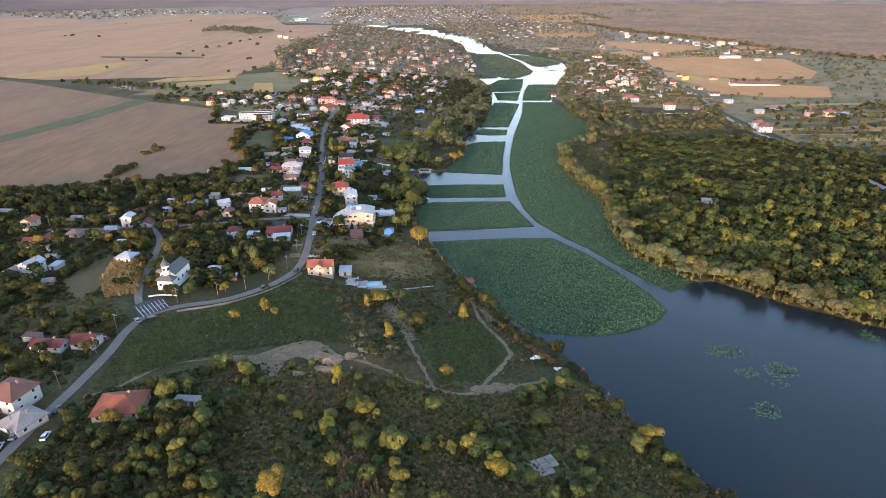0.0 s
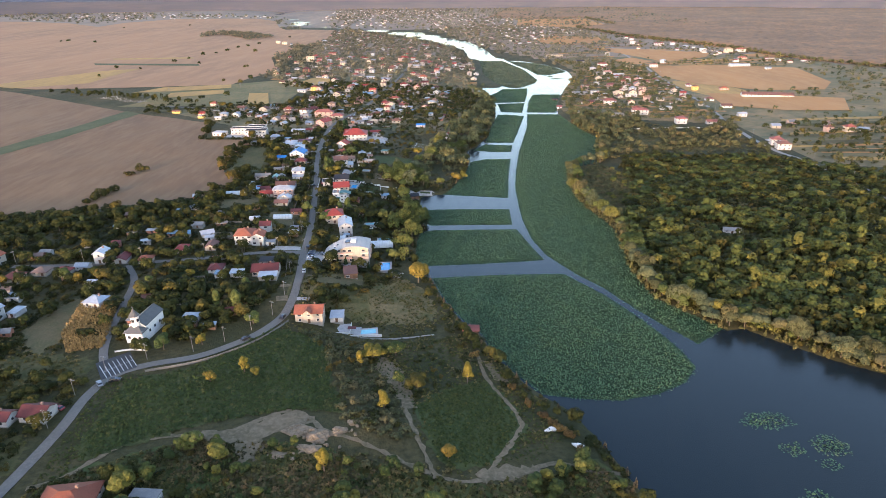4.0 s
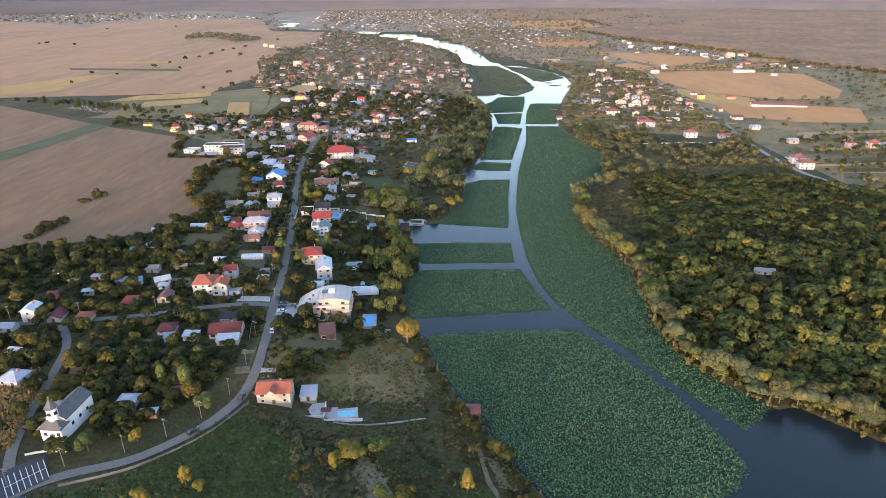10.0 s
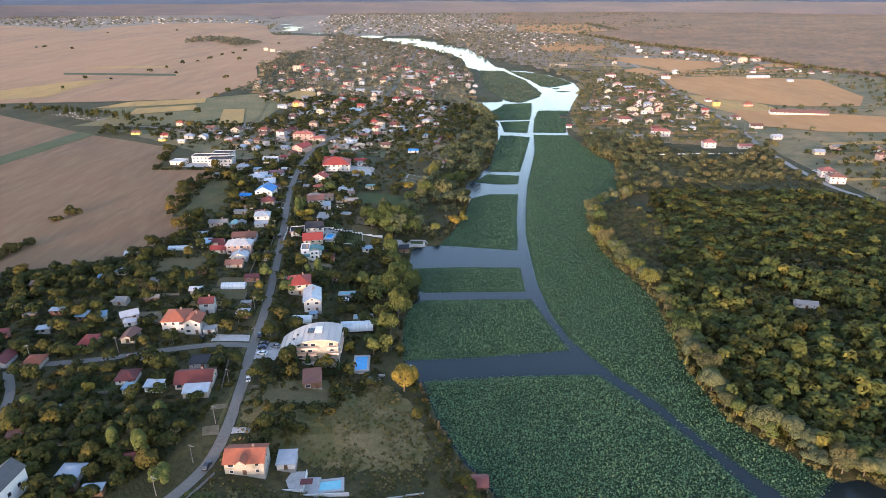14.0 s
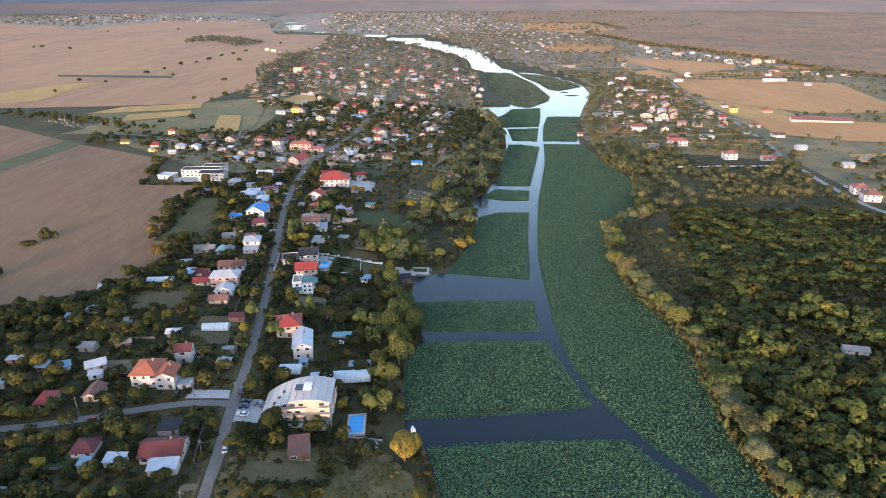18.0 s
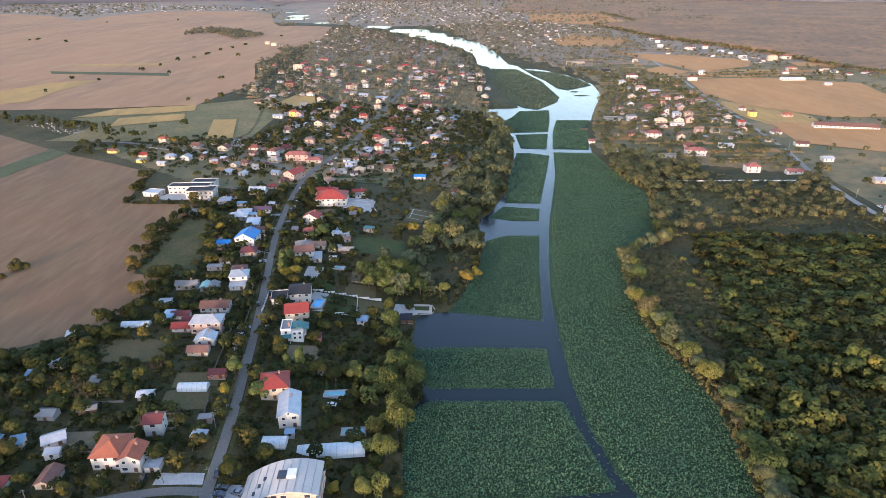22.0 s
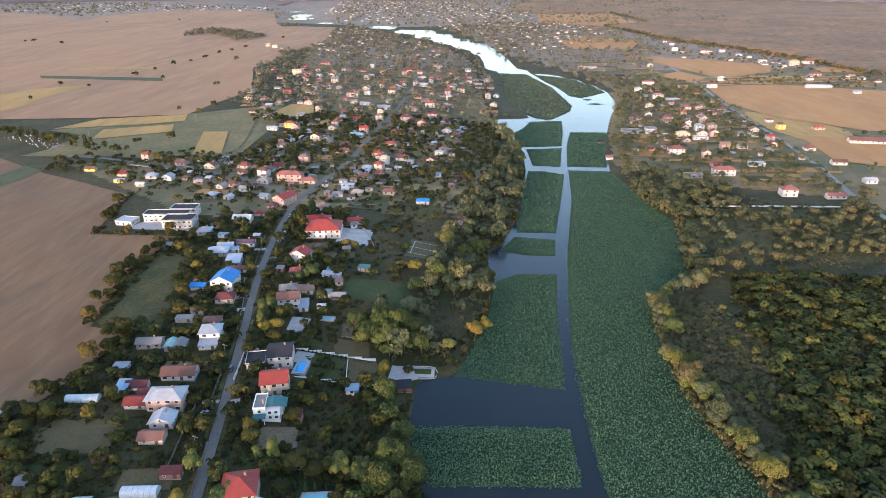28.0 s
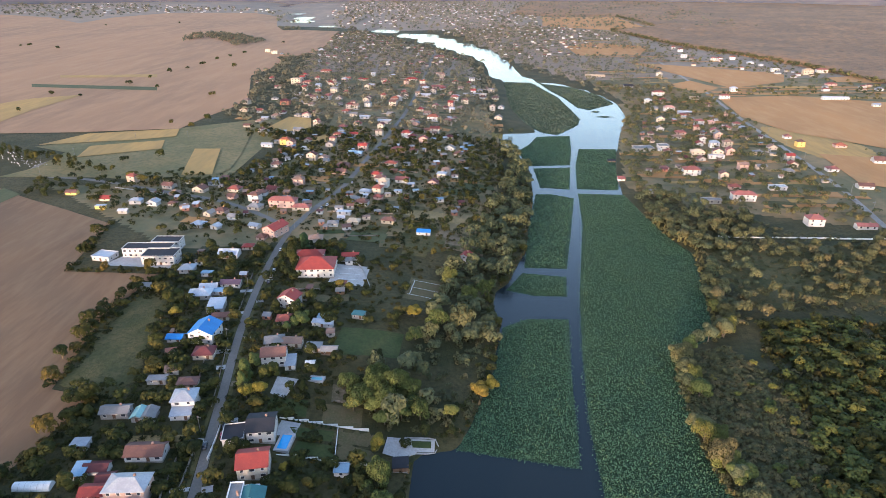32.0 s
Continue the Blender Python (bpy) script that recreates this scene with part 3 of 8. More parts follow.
# ---- lotus beds ----
BEDS = [
    [(38, 236), (31, 247), (20, 268), (16, 284), (7, 297), (-2, 319), (-8, 342), (0, 343), (30, 346), (66, 347), (83, 321), (95, 295), (103, 272), (106, 255),
     (98, 244), (84, 236), (68, 232), (54, 233)],
    [(-17, 358), (20, 361), (58, 366), (52, 391), (47, 416), (20, 416), (-10, 415), (-18, 408), (-19, 387)],
    [(-10, 424), (-18, 432), (-20, 455), (12, 457), (46, 456), (45, 425)],
    [(-2, 491), (4, 505), (16, 545), (23, 587), (38, 597), (61, 597), (54, 545), (49, 495), (47, 482), (20, 487)],
    [(28, 631), (45, 624), (64, 624), (68, 650), (40, 655)],
    [(42, 663), (70, 662), (82, 720), (98, 802), (80, 812), (66, 812), (60, 780), (52, 735)],
    [(72, 830), (98, 826), (110, 895), (72, 890)],
    [(66, 898), (111, 903), (122, 965), (130, 1026), (90, 1020), (78, 985), (62, 955)],
    [(104, 815), (94, 737), (72, 624), (63, 565), (56, 510), (54, 467), (53, 432), (55, 399), (60, 374), (67, 359), (74, 345), (84, 330), (95, 306), (103, 291),
     (114, 273), (132, 287), (121, 303), (110, 320), (108, 345), (110, 373), (114, 410), (104, 461), (102, 495), (107, 540), (115, 566), (136, 580), (146, 611),
     (162, 688), (155, 718), (150, 757), (145, 812)],
    [(105, 827), (142, 825), (156, 890), (172, 966), (131, 966), (117, 905)],
    [(124, 1412), (139, 1337), (152, 1270), (156, 1185), (159, 1120), (150, 1083), (131, 1052), (116, 1030), (100, 1040), (90, 1060), (80, 1096), (70, 1180), (69, 1258), (71, 1340), (73, 1420)],
    [(134, 1425), (146, 1337), (160, 1270), (168, 1195), (182, 1178), (228, 1224), (228, 1232), (221, 1290), (190, 1367), (162, 1386), (142, 1403)],
    [(182, 1165), (190, 1160), (197, 1168), (189, 1174)], [(182, 1134), (195, 1128), (207, 1134), (195, 1141)],
]


def leaf_bed(poly, gap, size, name, material, rise, label, category):
    """A bed of floating and standing leaves, each tilted its own way."""
    xs, ys = [p[0] for p in poly], [p[1] for p in poly]
    px, py = np.meshgrid(np.arange(min(xs), max(xs), gap), np.arange(min(ys), max(ys), gap))
    px, py = px.ravel(), py.ravel()
    px = px + np.random.uniform(-0.55, 0.55, px.size) * gap
    py = py + np.random.uniform(-0.55, 0.55, py.size) * gap
    d = edge_distance(px, py, poly + poly[:1])
    keep = inside(px, py, poly) | (d < np.random.uniform(0, 1, px.size) ** 3 * 1.8)
    keep &= np.random.uniform(0, 1, px.size) < np.clip(0.5 + d / 5, 0, 0.9)
    clump = np.sin(px * 1.9 / size * 0.345 + 2 * np.sin(py * 1.1)) * np.sin(py * 2.1 / size * 0.345 + 2 * np.sin(px * 1.3))
    keep &= np.random.uniform(0, 1, px.size) < np.where(clump > -0.15, 1.0, 0.6)
    px, py, d = px[keep], py[keep], d[keep]
    n = len(px)
    s = size * np.random.uniform(0.6, 1.25, n)
    wave = 0.5 + 0.5 * np.sin(px / 6 + np.sin(py / 5)) * np.sin(py / 7 + np.sin(px / 9))
    z = 0.06 + rise * np.random.uniform(0.1, 1, n) ** 0.7 * np.clip(d / 4, 0.05, 1) * (0.5 + 0.5 * wave)
    tilt = np.random.normal(0, 0.45, (n, 2)) * np.clip(d / 2, 0.1, 1)[:, None]
    turn = np.random.uniform(0, 6.28, n)
    a = turn[:, None] + np.arange(4)[None] * math.pi / 2
    r = s[:, None] * np.random.uniform(0.8, 1.15, (n, 4))
    cx, cy = np.cos(a) * r, np.sin(a) * r
    v = np.stack([px[:, None] + cx, py[:, None] + cy, z[:, None] + cx * tilt[:, :1] + cy * tilt[:, 1:]], -1)
    edge = np.exp(-d / 2.5) * 0.5
    tint = np.clip(0.25 + 0.35 * wave + edge + np.random.uniform(-0.34, 0.34, n), 0, 0.98)
    me = leaflets(name, v, tint, material)
    tagged(new(name, me), label, category, kind="stuff")


for k, bed in enumerate(BEDS):
    mean = sum(p[1] for p in bed) / len(bed)
    big = max(p[1] for p in bed) - min(p[1] for p in bed)
    # this dark sheet stands for the shade between the leaves
    drape("lotus_shade", bed, BED, "dark green sheet for the shade under the lotus leaves", "water plants", 0.03, 400, "stuff", 0.0)
    if mean < 1000:
        leaf_bed(bed, 0.49 if mean < 640 else 0.82, 0.345 if mean < 640 else 0.57, "lotus_bed", LOTUS, 0.9, "dense bed of dark green lotus leaves on the water", "lotus")
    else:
        # beds upriver get the leaves whose colour carries the haze
        leaf_bed(bed, 1.9, 1.15, "lotus_bed", HAZED_LOTUS, 0.9, "far bed of green water plants", "lotus")


def blob_poly(x, y, rx, ry, n=18, rough=0.25):
    return [(x + rx * math.cos(i * 6.283 / n) * random.uniform(1 - rough, 1 + rough), y + ry * math.sin(i * 6.283 / n) * random.uniform(1 - rough, 1 + rough)) for i in range(n)]


for x, y, rx, ry in ((119, 220, 9, 5), (121, 204, 4, 4), (135, 206, 6.5, 5), (130, 197, 4, 2.5), (117, 181, 5, 4.5), (187, 232, 4, 5)):
    leaf_bed(blob_poly(x, y, rx, ry), 0.6, 0.42, "water_lily_patch", LOTUS, 0.05, "round patch of floating lily leaves", "water lilies")


# ---- trees ----
def leaf_cloud(n, blobs, size, droop=0.0, seed=1, loose=0.2):
    """n leaf clumps, spread over the shells of blobs (x, y, z, rx, ry, rz). Returns n x 3 x 3."""
    g = np.random.RandomState(seed)
    w = np.array([b[3] * b[4] + b[4] * b[5] + b[3] * b[5] for b in blobs])
    every = np.array(blobs)
    m = 6 * n
    which = g.choice(len(blobs), m, p=w / w.sum())
    d = g.normal(size=(m, 3))
    d /= np.linalg.norm(d, axis=1)[:, None]
    d[:, 2] = np.where(d[:, 2] < -0.4, -d[:, 2], d[:, 2])
    c = every[which, :3] + d * every[which, 3:] * g.uniform(0.88, 1.06, m)[:, None]
    # leaves deep inside another lobe are left out
    deep = (np.linalg.norm((c[:, None] - every[None, :, :3]) / every[None, :, 3:], axis=2) < 0.86).any(1)
    pick = np.concatenate([np.flatnonzero(~deep), np.flatnonzero(deep)])[:n]
    c, d = c[pick], d[pick]
    nrm = d + g.normal(0, loose, (n, 3))
    nrm[:, 2] += 0.25
    nrm /= np.linalg.norm(nrm, axis=1)[:, None]
    up = g.normal(size=(n, 3))
    u = np.cross(nrm, up)
    u /= np.linalg.norm(u, axis=1)[:, None]
    v = np.cross(nrm, u)
    if droop:
        v = v * (1 - droop) + np.array([0, 0, 1.0]) * droop
    s = size * g.uniform(0.55, 1.2, n)[:, None]
    k = g.uniform(0.8, 1.35, (n, 3, 1))
    q = np.stack([-0.9 * u - 0.5 * v, 0.9 * u - 0.5 * v, v], 1) * s[:, None] * k
    q[:, :, 2] -= 0.15 * s * g.uniform(0, 1, (n, 1))
    return c[:, None] + q


def crown_blobs(kind, seed):
    g = random.Random(seed)
    r = lambda a, b: g.uniform(a, b)
    if kind == "round":
        return [(0, 0, 4.6, 2.3, 2.3, 2.2)] + [(r(-1.9, 1.9), r(-1.9, 1.9), r(3.2, 6.2), r(1.1, 1.7), r(1.1, 1.7), r(0.9, 1.5)) for _ in range(7)]
    if kind == "broad":
        return [(0, 0, 3.7, 2.6, 2.6, 1.7)] + [(r(-2.8, 2.8), r(-2.8, 2.8), r(2.6, 4.7), r(1.1, 1.7), r(1.1, 1.7), r(0.8, 1.4)) for _ in range(9)]
    if kind == "tall":
        return [(0, 0, 6.0, 1.7, 1.7, 3.6)] + [(r(-1.3, 1.3), r(-1.3, 1.3), r(3, 9), r(0.8, 1.3), r(0.8, 1.3), r(0.9, 1.6)) for _ in range(7)]
    if kind == "willow":
        return [(0, 0, 5.0, 2.9, 2.9, 3.0)] + [(r(-2.6, 2.6), r(-2.6, 2.6), r(3.4, 6.8), r(1.2, 1.9), r(1.2, 1.9), r(1.4, 2.2)) for _ in range(8)]
    if kind == "cone":
        return [(0, 0, 0.7 + 0.55 * i, 1.45 - 0.14 * i, 1.45 - 0.14 * i, 0.6) for i in range(10)]
    return [(0, 0, 0.9, 1.5, 1.5, 1.0)] + [(r(-1.5, 1.5), r(-1.5, 1.5), r(0.6, 1.6), r(0.6, 1.1), r(0.6, 1.1), r(0.5, 1.0)) for _ in range(5)]


COUNT = {"round": 1000, "broad": 1000, "tall": 900, "willow": 1200, "cone": 380, "bush": 320}
LEAF = {"round": 0.40, "broad": 0.42, "tall": 0.40, "willow": 0.46, "cone": 0.34, "bush": 0.32}
CLOUDS = {k: [leaf_cloud(int(COUNT[k] * 1.8), crown_blobs(k, s), LEAF[k] * 0.75, 0.5 if k == "willow" else 0.0, s) for s in range(1, 4)] for k in COUNT}
SPARSE = {k: [leaf_cloud(int(COUNT[k] * 0.24), crown_blobs(k, s), LEAF[k] * 1.6, 0.4 if k == "willow" else 0.0, s + 9) for s in range(1, 5)] for k in COUNT}
CLOSE = {k: [leaf_cloud(int(COUNT[k] * 0.5), crown_blobs(k, s), LEAF[k] * 1.25, 0.4 if k == "willow" else 0.0, s + 5) for s in range(1, 5)] for k in COUNT}
MIDDLE = {k: [leaf_cloud(int(COUNT[k] * 0.12), crown_blobs(k, s), LEAF[k] * 1.9, 0.3 if k == "willow" else 0.0, s + 19) for s in range(1, 7)] for k in COUNT}
FAINT = {k: [leaf_cloud(int(COUNT[k] * 0.03) + 6, crown_blobs(k, s), LEAF[k] * 3.2, 0, s + 30) for s in range(1, 5)] for k in COUNT}


def trunk_mesh(kind):
    """A tapered trunk with limbs that reach into the crown."""
    bm = bmesh.new()
    top = {"round": 4.4, "broad": 3.4, "tall": 7.5, "willow": 4.6, "cone": 5.2, "bush": 0.9}[kind]

    def limb(p, q, r0, r1):
        p, q = Vector(p), Vector(q)
        m = (q - p).to_track_quat("Z", "Y").to_matrix().to_4x4()
        m.translation = (p + q) / 2
        bmesh.ops.create_cone(bm, cap_ends=True, segments=6, radius1=r0, radius2=r1, depth=(q - p).length, matrix=m)

    limb((0, 0, -0.4), (0.05, 0.03, top * 0.55), 0.27, 0.18)
    limb((0.05, 0.03, top * 0.52), (-0.1, 0.1, top), 0.18, 0.07)
    for i in range(3):
        a = i * 2.1 + 0.4
        limb((0.03, 0.02, top * 0.5), (math.cos(a) * 1.3, math.sin(a) * 1.3, top * 0.9), 0.11, 0.04)
    me = bpy.data.meshes.new("trunk")
    bm.to_mesh(me)
    bm.free()
    me.materials.append(BARK)
    return me


TRUNKS = {k: trunk_mesh(k) for k in COUNT}
PROTO = {}


def tree_proto(kind, variant, leaves):
    key = (kind, variant, leaves.name)
    if key not in PROTO:
        q = CLOUDS[kind][variant]
        tint = np.random.RandomState(variant).uniform(-0.06, 0.06, len(q))
        PROTO[key] = leaflets("crown", q, tint, leaves)
    return PROTO[key]


def tree(x, y, size, kind, leaves, label, name="tree", group="", squash=1.0):
    """One tree (or shrub) of its own: trunk and crown under an empty at its foot."""
    ob = new(name)
    ob.location = (x, y, float(height(x, y)))
    ob.rotation_euler = (0, 0, random.uniform(0, 6.28))
    ob.scale = (size, size, size * squash)
    t = new("trunk", TRUNKS[kind])
    t.parent = ob
    c = new("crown", tree_proto(kind, random.randrange(3), leaves))
    c.parent = ob
    return tagged(ob, label, "shrub" if kind == "bush" else "tree", group)


def spots(poly, gap, keep=1.0, free=True, grow=0):
    """Jittered places inside a polygon that nothing has taken."""
    xs, ys = [p[0] for p in poly], [p[1] for p in poly]
    px, py = np.meshgrid(np.arange(min(xs), max(xs), gap), np.arange(min(ys), max(ys), gap))
    px = px.ravel() + np.random.uniform(-0.5, 0.5, px.size) * gap
    py = py.ravel() + np.random.uniform(-0.5, 0.5, py.size) * gap
    ok = inside(px, py, poly) & (np.random.uniform(0, 1, px.size) < keep)
    if free:
        ok &= ~is_taken(px, py)
        if max(ys) > 1700:
            for back in (0, 14, 30):
                ok &= ~(inside(px, py + back, SHORE) | inside(px, py + back, UPPER))
            ok &= ~inside(px, py, FIELDS[1][2])
    return np.stack([px[ok], py[ok]], 1)


def thicket(name, places, sizes, kinds, leaves, label, category, clouds=None, squash=(0.85, 1.15)):
    """Many plants joined into one object: real crowns, too many to count."""
    clouds = clouds or SPARSE
    if not len(places):
        return
    out, tint = [], []
    z = height(places[:, 0], places[:, 1])
    for (x, y), s, h in zip(places, sizes, z):
        q = random.choice(clouds[random.choice(kinds)])
        a = random.uniform(0, 6.28)
        c, n = math.cos(a) * s, math.sin(a) * s
        k = s * random.uniform(*squash)
        m = np.array([[c, -n, 0], [n, c, 0], [0, 0, k]])
        out.append(q @ m.T + np.array([x, y, h - 0.2 * s]))
        t = random.random()
        tint.append(np.full(len(q), t))
    me = leaflets(name, np.concatenate(out), np.concatenate(tint), leaves)
    tagged(new(name, me), label, category, kind="stuff")


# ---- houses ----
def roofing(name, a, b, rough, metal=0.0, tiles=True):
    return surface("roof_" + name, a, b, tuple(0.72 * v for v in a), 0.35, 2.2, rough, 0.03 if tiles else 0.012, 4.0 if tiles else 3.0, metal, jitter=0.18)


ROOF = {
    "red": (roofing("red", (0.235, 0.040, 0.030), (0.185, 0.034, 0.027), 0.65), "red sheet"),
    "redpale": (roofing("redpale", (0.24, 0.088, 0.075), (0.19, 0.075, 0.064), 0.8), "faded red tiled"),
    "maroon": (roofing("maroon", (0.112, 0.030, 0.028), (0.088, 0.025, 0.024), 0.7), "maroon sheet"),
    "orange": (roofing("orange", (0.25, 0.080, 0.044), (0.20, 0.068, 0.04), 0.8), "orange tiled"),
    "brown": (roofing("brown", (0.15, 0.075, 0.055), (0.12, 0.06, 0.05), 0.75), "brown tiled"),
    "brownpale": (roofing("brownpale", (0.22, 0.14, 0.105), (0.17, 0.115, 0.09), 0.8), "weathered brown tiled"),
    "brownred": (roofing("brownred", (0.24, 0.07, 0.05), (0.19, 0.06, 0.045), 0.75), "rust-red tiled"),
    "grey": (roofing("grey", (0.20, 0.195, 0.19), (0.16, 0.155, 0.15), 0.8), "weathered grey"),
    "greymetal": (roofing("greymetal", (0.36, 0.39, 0.43), (0.29, 0.32, 0.36), 0.45, 0.25, False), "blue-grey sheet metal"),
    "whitemetal": (roofing("whitemetal", (0.40, 0.42, 0.45), (0.31, 0.33, 0.36), 0.5, 0.15, False), "pale sheet metal"),
    "blue": (roofing("blue", (0.03, 0.19, 0.48), (0.03, 0.16, 0.40), 0.55, 0.0, False), "bright blue sheet"),
    "bluepale": (roofing("bluepale", (0.17, 0.27, 0.36), (0.15, 0.23, 0.31), 0.6, 0.0, False), "pale blue sheet"),
    "dark": (roofing("dark", (0.026, 0.026, 0.030), (0.022, 0.022, 0.026), 0.8), "charcoal tiled"),
    "teal": (roofing("teal", (0.035, 0.14, 0.14), (0.03, 0.11, 0.12), 0.55, 0.0, False), "teal sheet"),
    "tealpale": (roofing("tealpale", (0.20, 0.36, 0.34), (0.17, 0.3, 0.29), 0.6, 0.0, False), "pale green sheet"),
    "purple": (roofing("purple", (0.075, 0.05, 0.075), (0.06, 0.042, 0.06), 0.7), "dark plum tiled"),
    "cream": (roofing("creamroof", (0.46, 0.36, 0.25), (0.38, 0.30, 0.21), 0.8), "sandy tiled"),
    "pink": (roofing("pinkroof", (0.45, 0.26, 0.22), (0.38, 0.22, 0.19), 0.8), "pale pink tiled"),
}


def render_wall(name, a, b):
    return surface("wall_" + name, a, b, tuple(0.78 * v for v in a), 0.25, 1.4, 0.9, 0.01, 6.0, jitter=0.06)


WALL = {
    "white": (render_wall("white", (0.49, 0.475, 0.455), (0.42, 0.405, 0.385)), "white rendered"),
    "cream": (render_wall("cream", (0.44, 0.375, 0.295), (0.38, 0.325, 0.26)), "cream rendered"),
    "pink": (render_wall("pink", (0.41, 0.285, 0.24), (0.36, 0.25, 0.215)), "salmon-pink rendered"),
    "grey": (render_wall("grey", (0.32, 0.30, 0.275), (0.27, 0.25, 0.23)), "grey unpainted"),
    "yellow": (render_wall("yellow", (0.64, 0.45, 0.13), (0.56, 0.40, 0.12)), "yellow rendered"),
    "wood": (surface("wall_wood", (0.16, 0.09, 0.055), (0.12, 0.07, 0.045), (0.2, 0.13, 0.08), 0.6, 5, 0.85), "brown boarded"),
    "brick": (surface("wall_brick", (0.32, 0.14, 0.09), (0.27, 0.12, 0.08), (0.22, 0.11, 0.08), 0.6, 5, 0.9), "bare brick"),
}
GLASS = surface("window_glass", (0.035, 0.04, 0.05), (0.025, 0.028, 0.035), None, 0.7, 3, 0.12, spec=0.6)
FRAME = surface("window_frame", (0.62, 0.6, 0.57), (0.55, 0.53, 0.5), None, 1, 4, 0.6)
DOOR = surface("door_wood", (0.11, 0.06, 0.035), (0.09, 0.05, 0.03), None, 1, 4, 0.6)
BRICK = surface("chimney_brick", (0.33, 0.19, 0.14), (0.27, 0.16, 0.12), (0.22, 0.15, 0.12), 1, 4, 0.9)
STONE = surface("foundation", (0.27, 0.25, 0.23), (0.22, 0.21, 0.19), None, 0.5, 3, 0.9)


def block(bm, x0, x1, y0, y1, z0, z1):
    v = [bm.verts.new(c) for c in ((x0, y0, z0), (x1, y0, z0), (x1, y1, z0), (x0, y1, z0), (x0, y0, z1), (x1, y0, z1), (x1, y1, z1), (x0, y1, z1))]
    for f in ((3, 2, 1, 0), (4, 5, 6, 7), (0, 1, 5, 4), (1, 2, 6, 5), (2, 3, 7, 6), (3, 0, 4, 7)):
        bm.faces.new([v[i] for i in f])
    return v


def block_mesh(name, dims, material):
    bm = bmesh.new()
    for d in dims:
        block(bm, *d)
    me = bpy.data.meshes.new(name)
    bm.to_mesh(me)
    bm.free()
    me.materials.append(material)
    return me


def window_frame_mesh(w, h):
    """A ring of frame with a sill edge, in one piece."""
    t, bm = 0.1, bmesh.new()
    rings = []
    for q in (-0.08, 0.06):
        rings.append([bm.verts.new((x, q, z)) for x, z in ((-w / 2, 0), (w / 2, 0), (w / 2, h), (-w / 2, h))])
        rings.append([bm.verts.new((x, q, z)) for x, z in ((-w / 2 + t, t), (w / 2 - t, t), (w / 2 - t, h - t), (-w / 2 + t, h - t))])
    o, i, ob, ib = rings
    for k in range(4):
        j = (k + 1) % 4
        bm.faces.new((o[k], o[j], i[j], i[k]))
        bm.faces.new((ob[j], ob[k], ib[k], ib[j]))
        bm.faces.new((o[j], o[k], ob[k], ob[j]))
        bm.faces.new((i[k], i[j], ib[j], ib[k]))
    me = bpy.data.meshes.new("window")
    bm.to_mesh(me)
    bm.free()
    me.materials.append(FRAME)
    return me


WIN = {k: (window_frame_mesh(*k), block_mesh("pane", [(-k[0] / 2 + 0.09, k[0] / 2 - 0.09, -0.03, 0.05, 0.09, k[1] - 0.09)], GLASS)) for k in ((1.3, 1.35), (2.0, 1.4), (0.9, 1.1))}
PLAIN_WIN = block_mesh("window", [(-0.6, 0.6, -0.05, 0.06, 0, 1.3)], GLASS)
DOOR_MESH = block_mesh("door", [(-0.5, 0.5, -0.06, 0.06, 0, 2.1), (-0.62, -0.5, -0.09, 0.06, 0, 2.2), (0.5, 0.62, -0.09, 0.06, 0, 2.2), (0.32, 0.4, -0.11, -0.06, 1.0, 1.08)], DOOR)
CHIMNEY = block_mesh("chimney", [(-0.32, 0.32, -0.32, 0.32, -1.4, 1.0), (-0.42, 0.42, -0.42, 0.42, 1.0, 1.15), (-0.2, 0.2, -0.2, 0.2, 1.15, 1.35)], BRICK)


def put(name, me, parent, x, y, z, turn=0.0, label=""):
    ob = new(name, me)
    ob.parent = parent
    ob.matrix_basis = pose(x, y, z, 0, 0, turn)
    return tagged(ob, label)


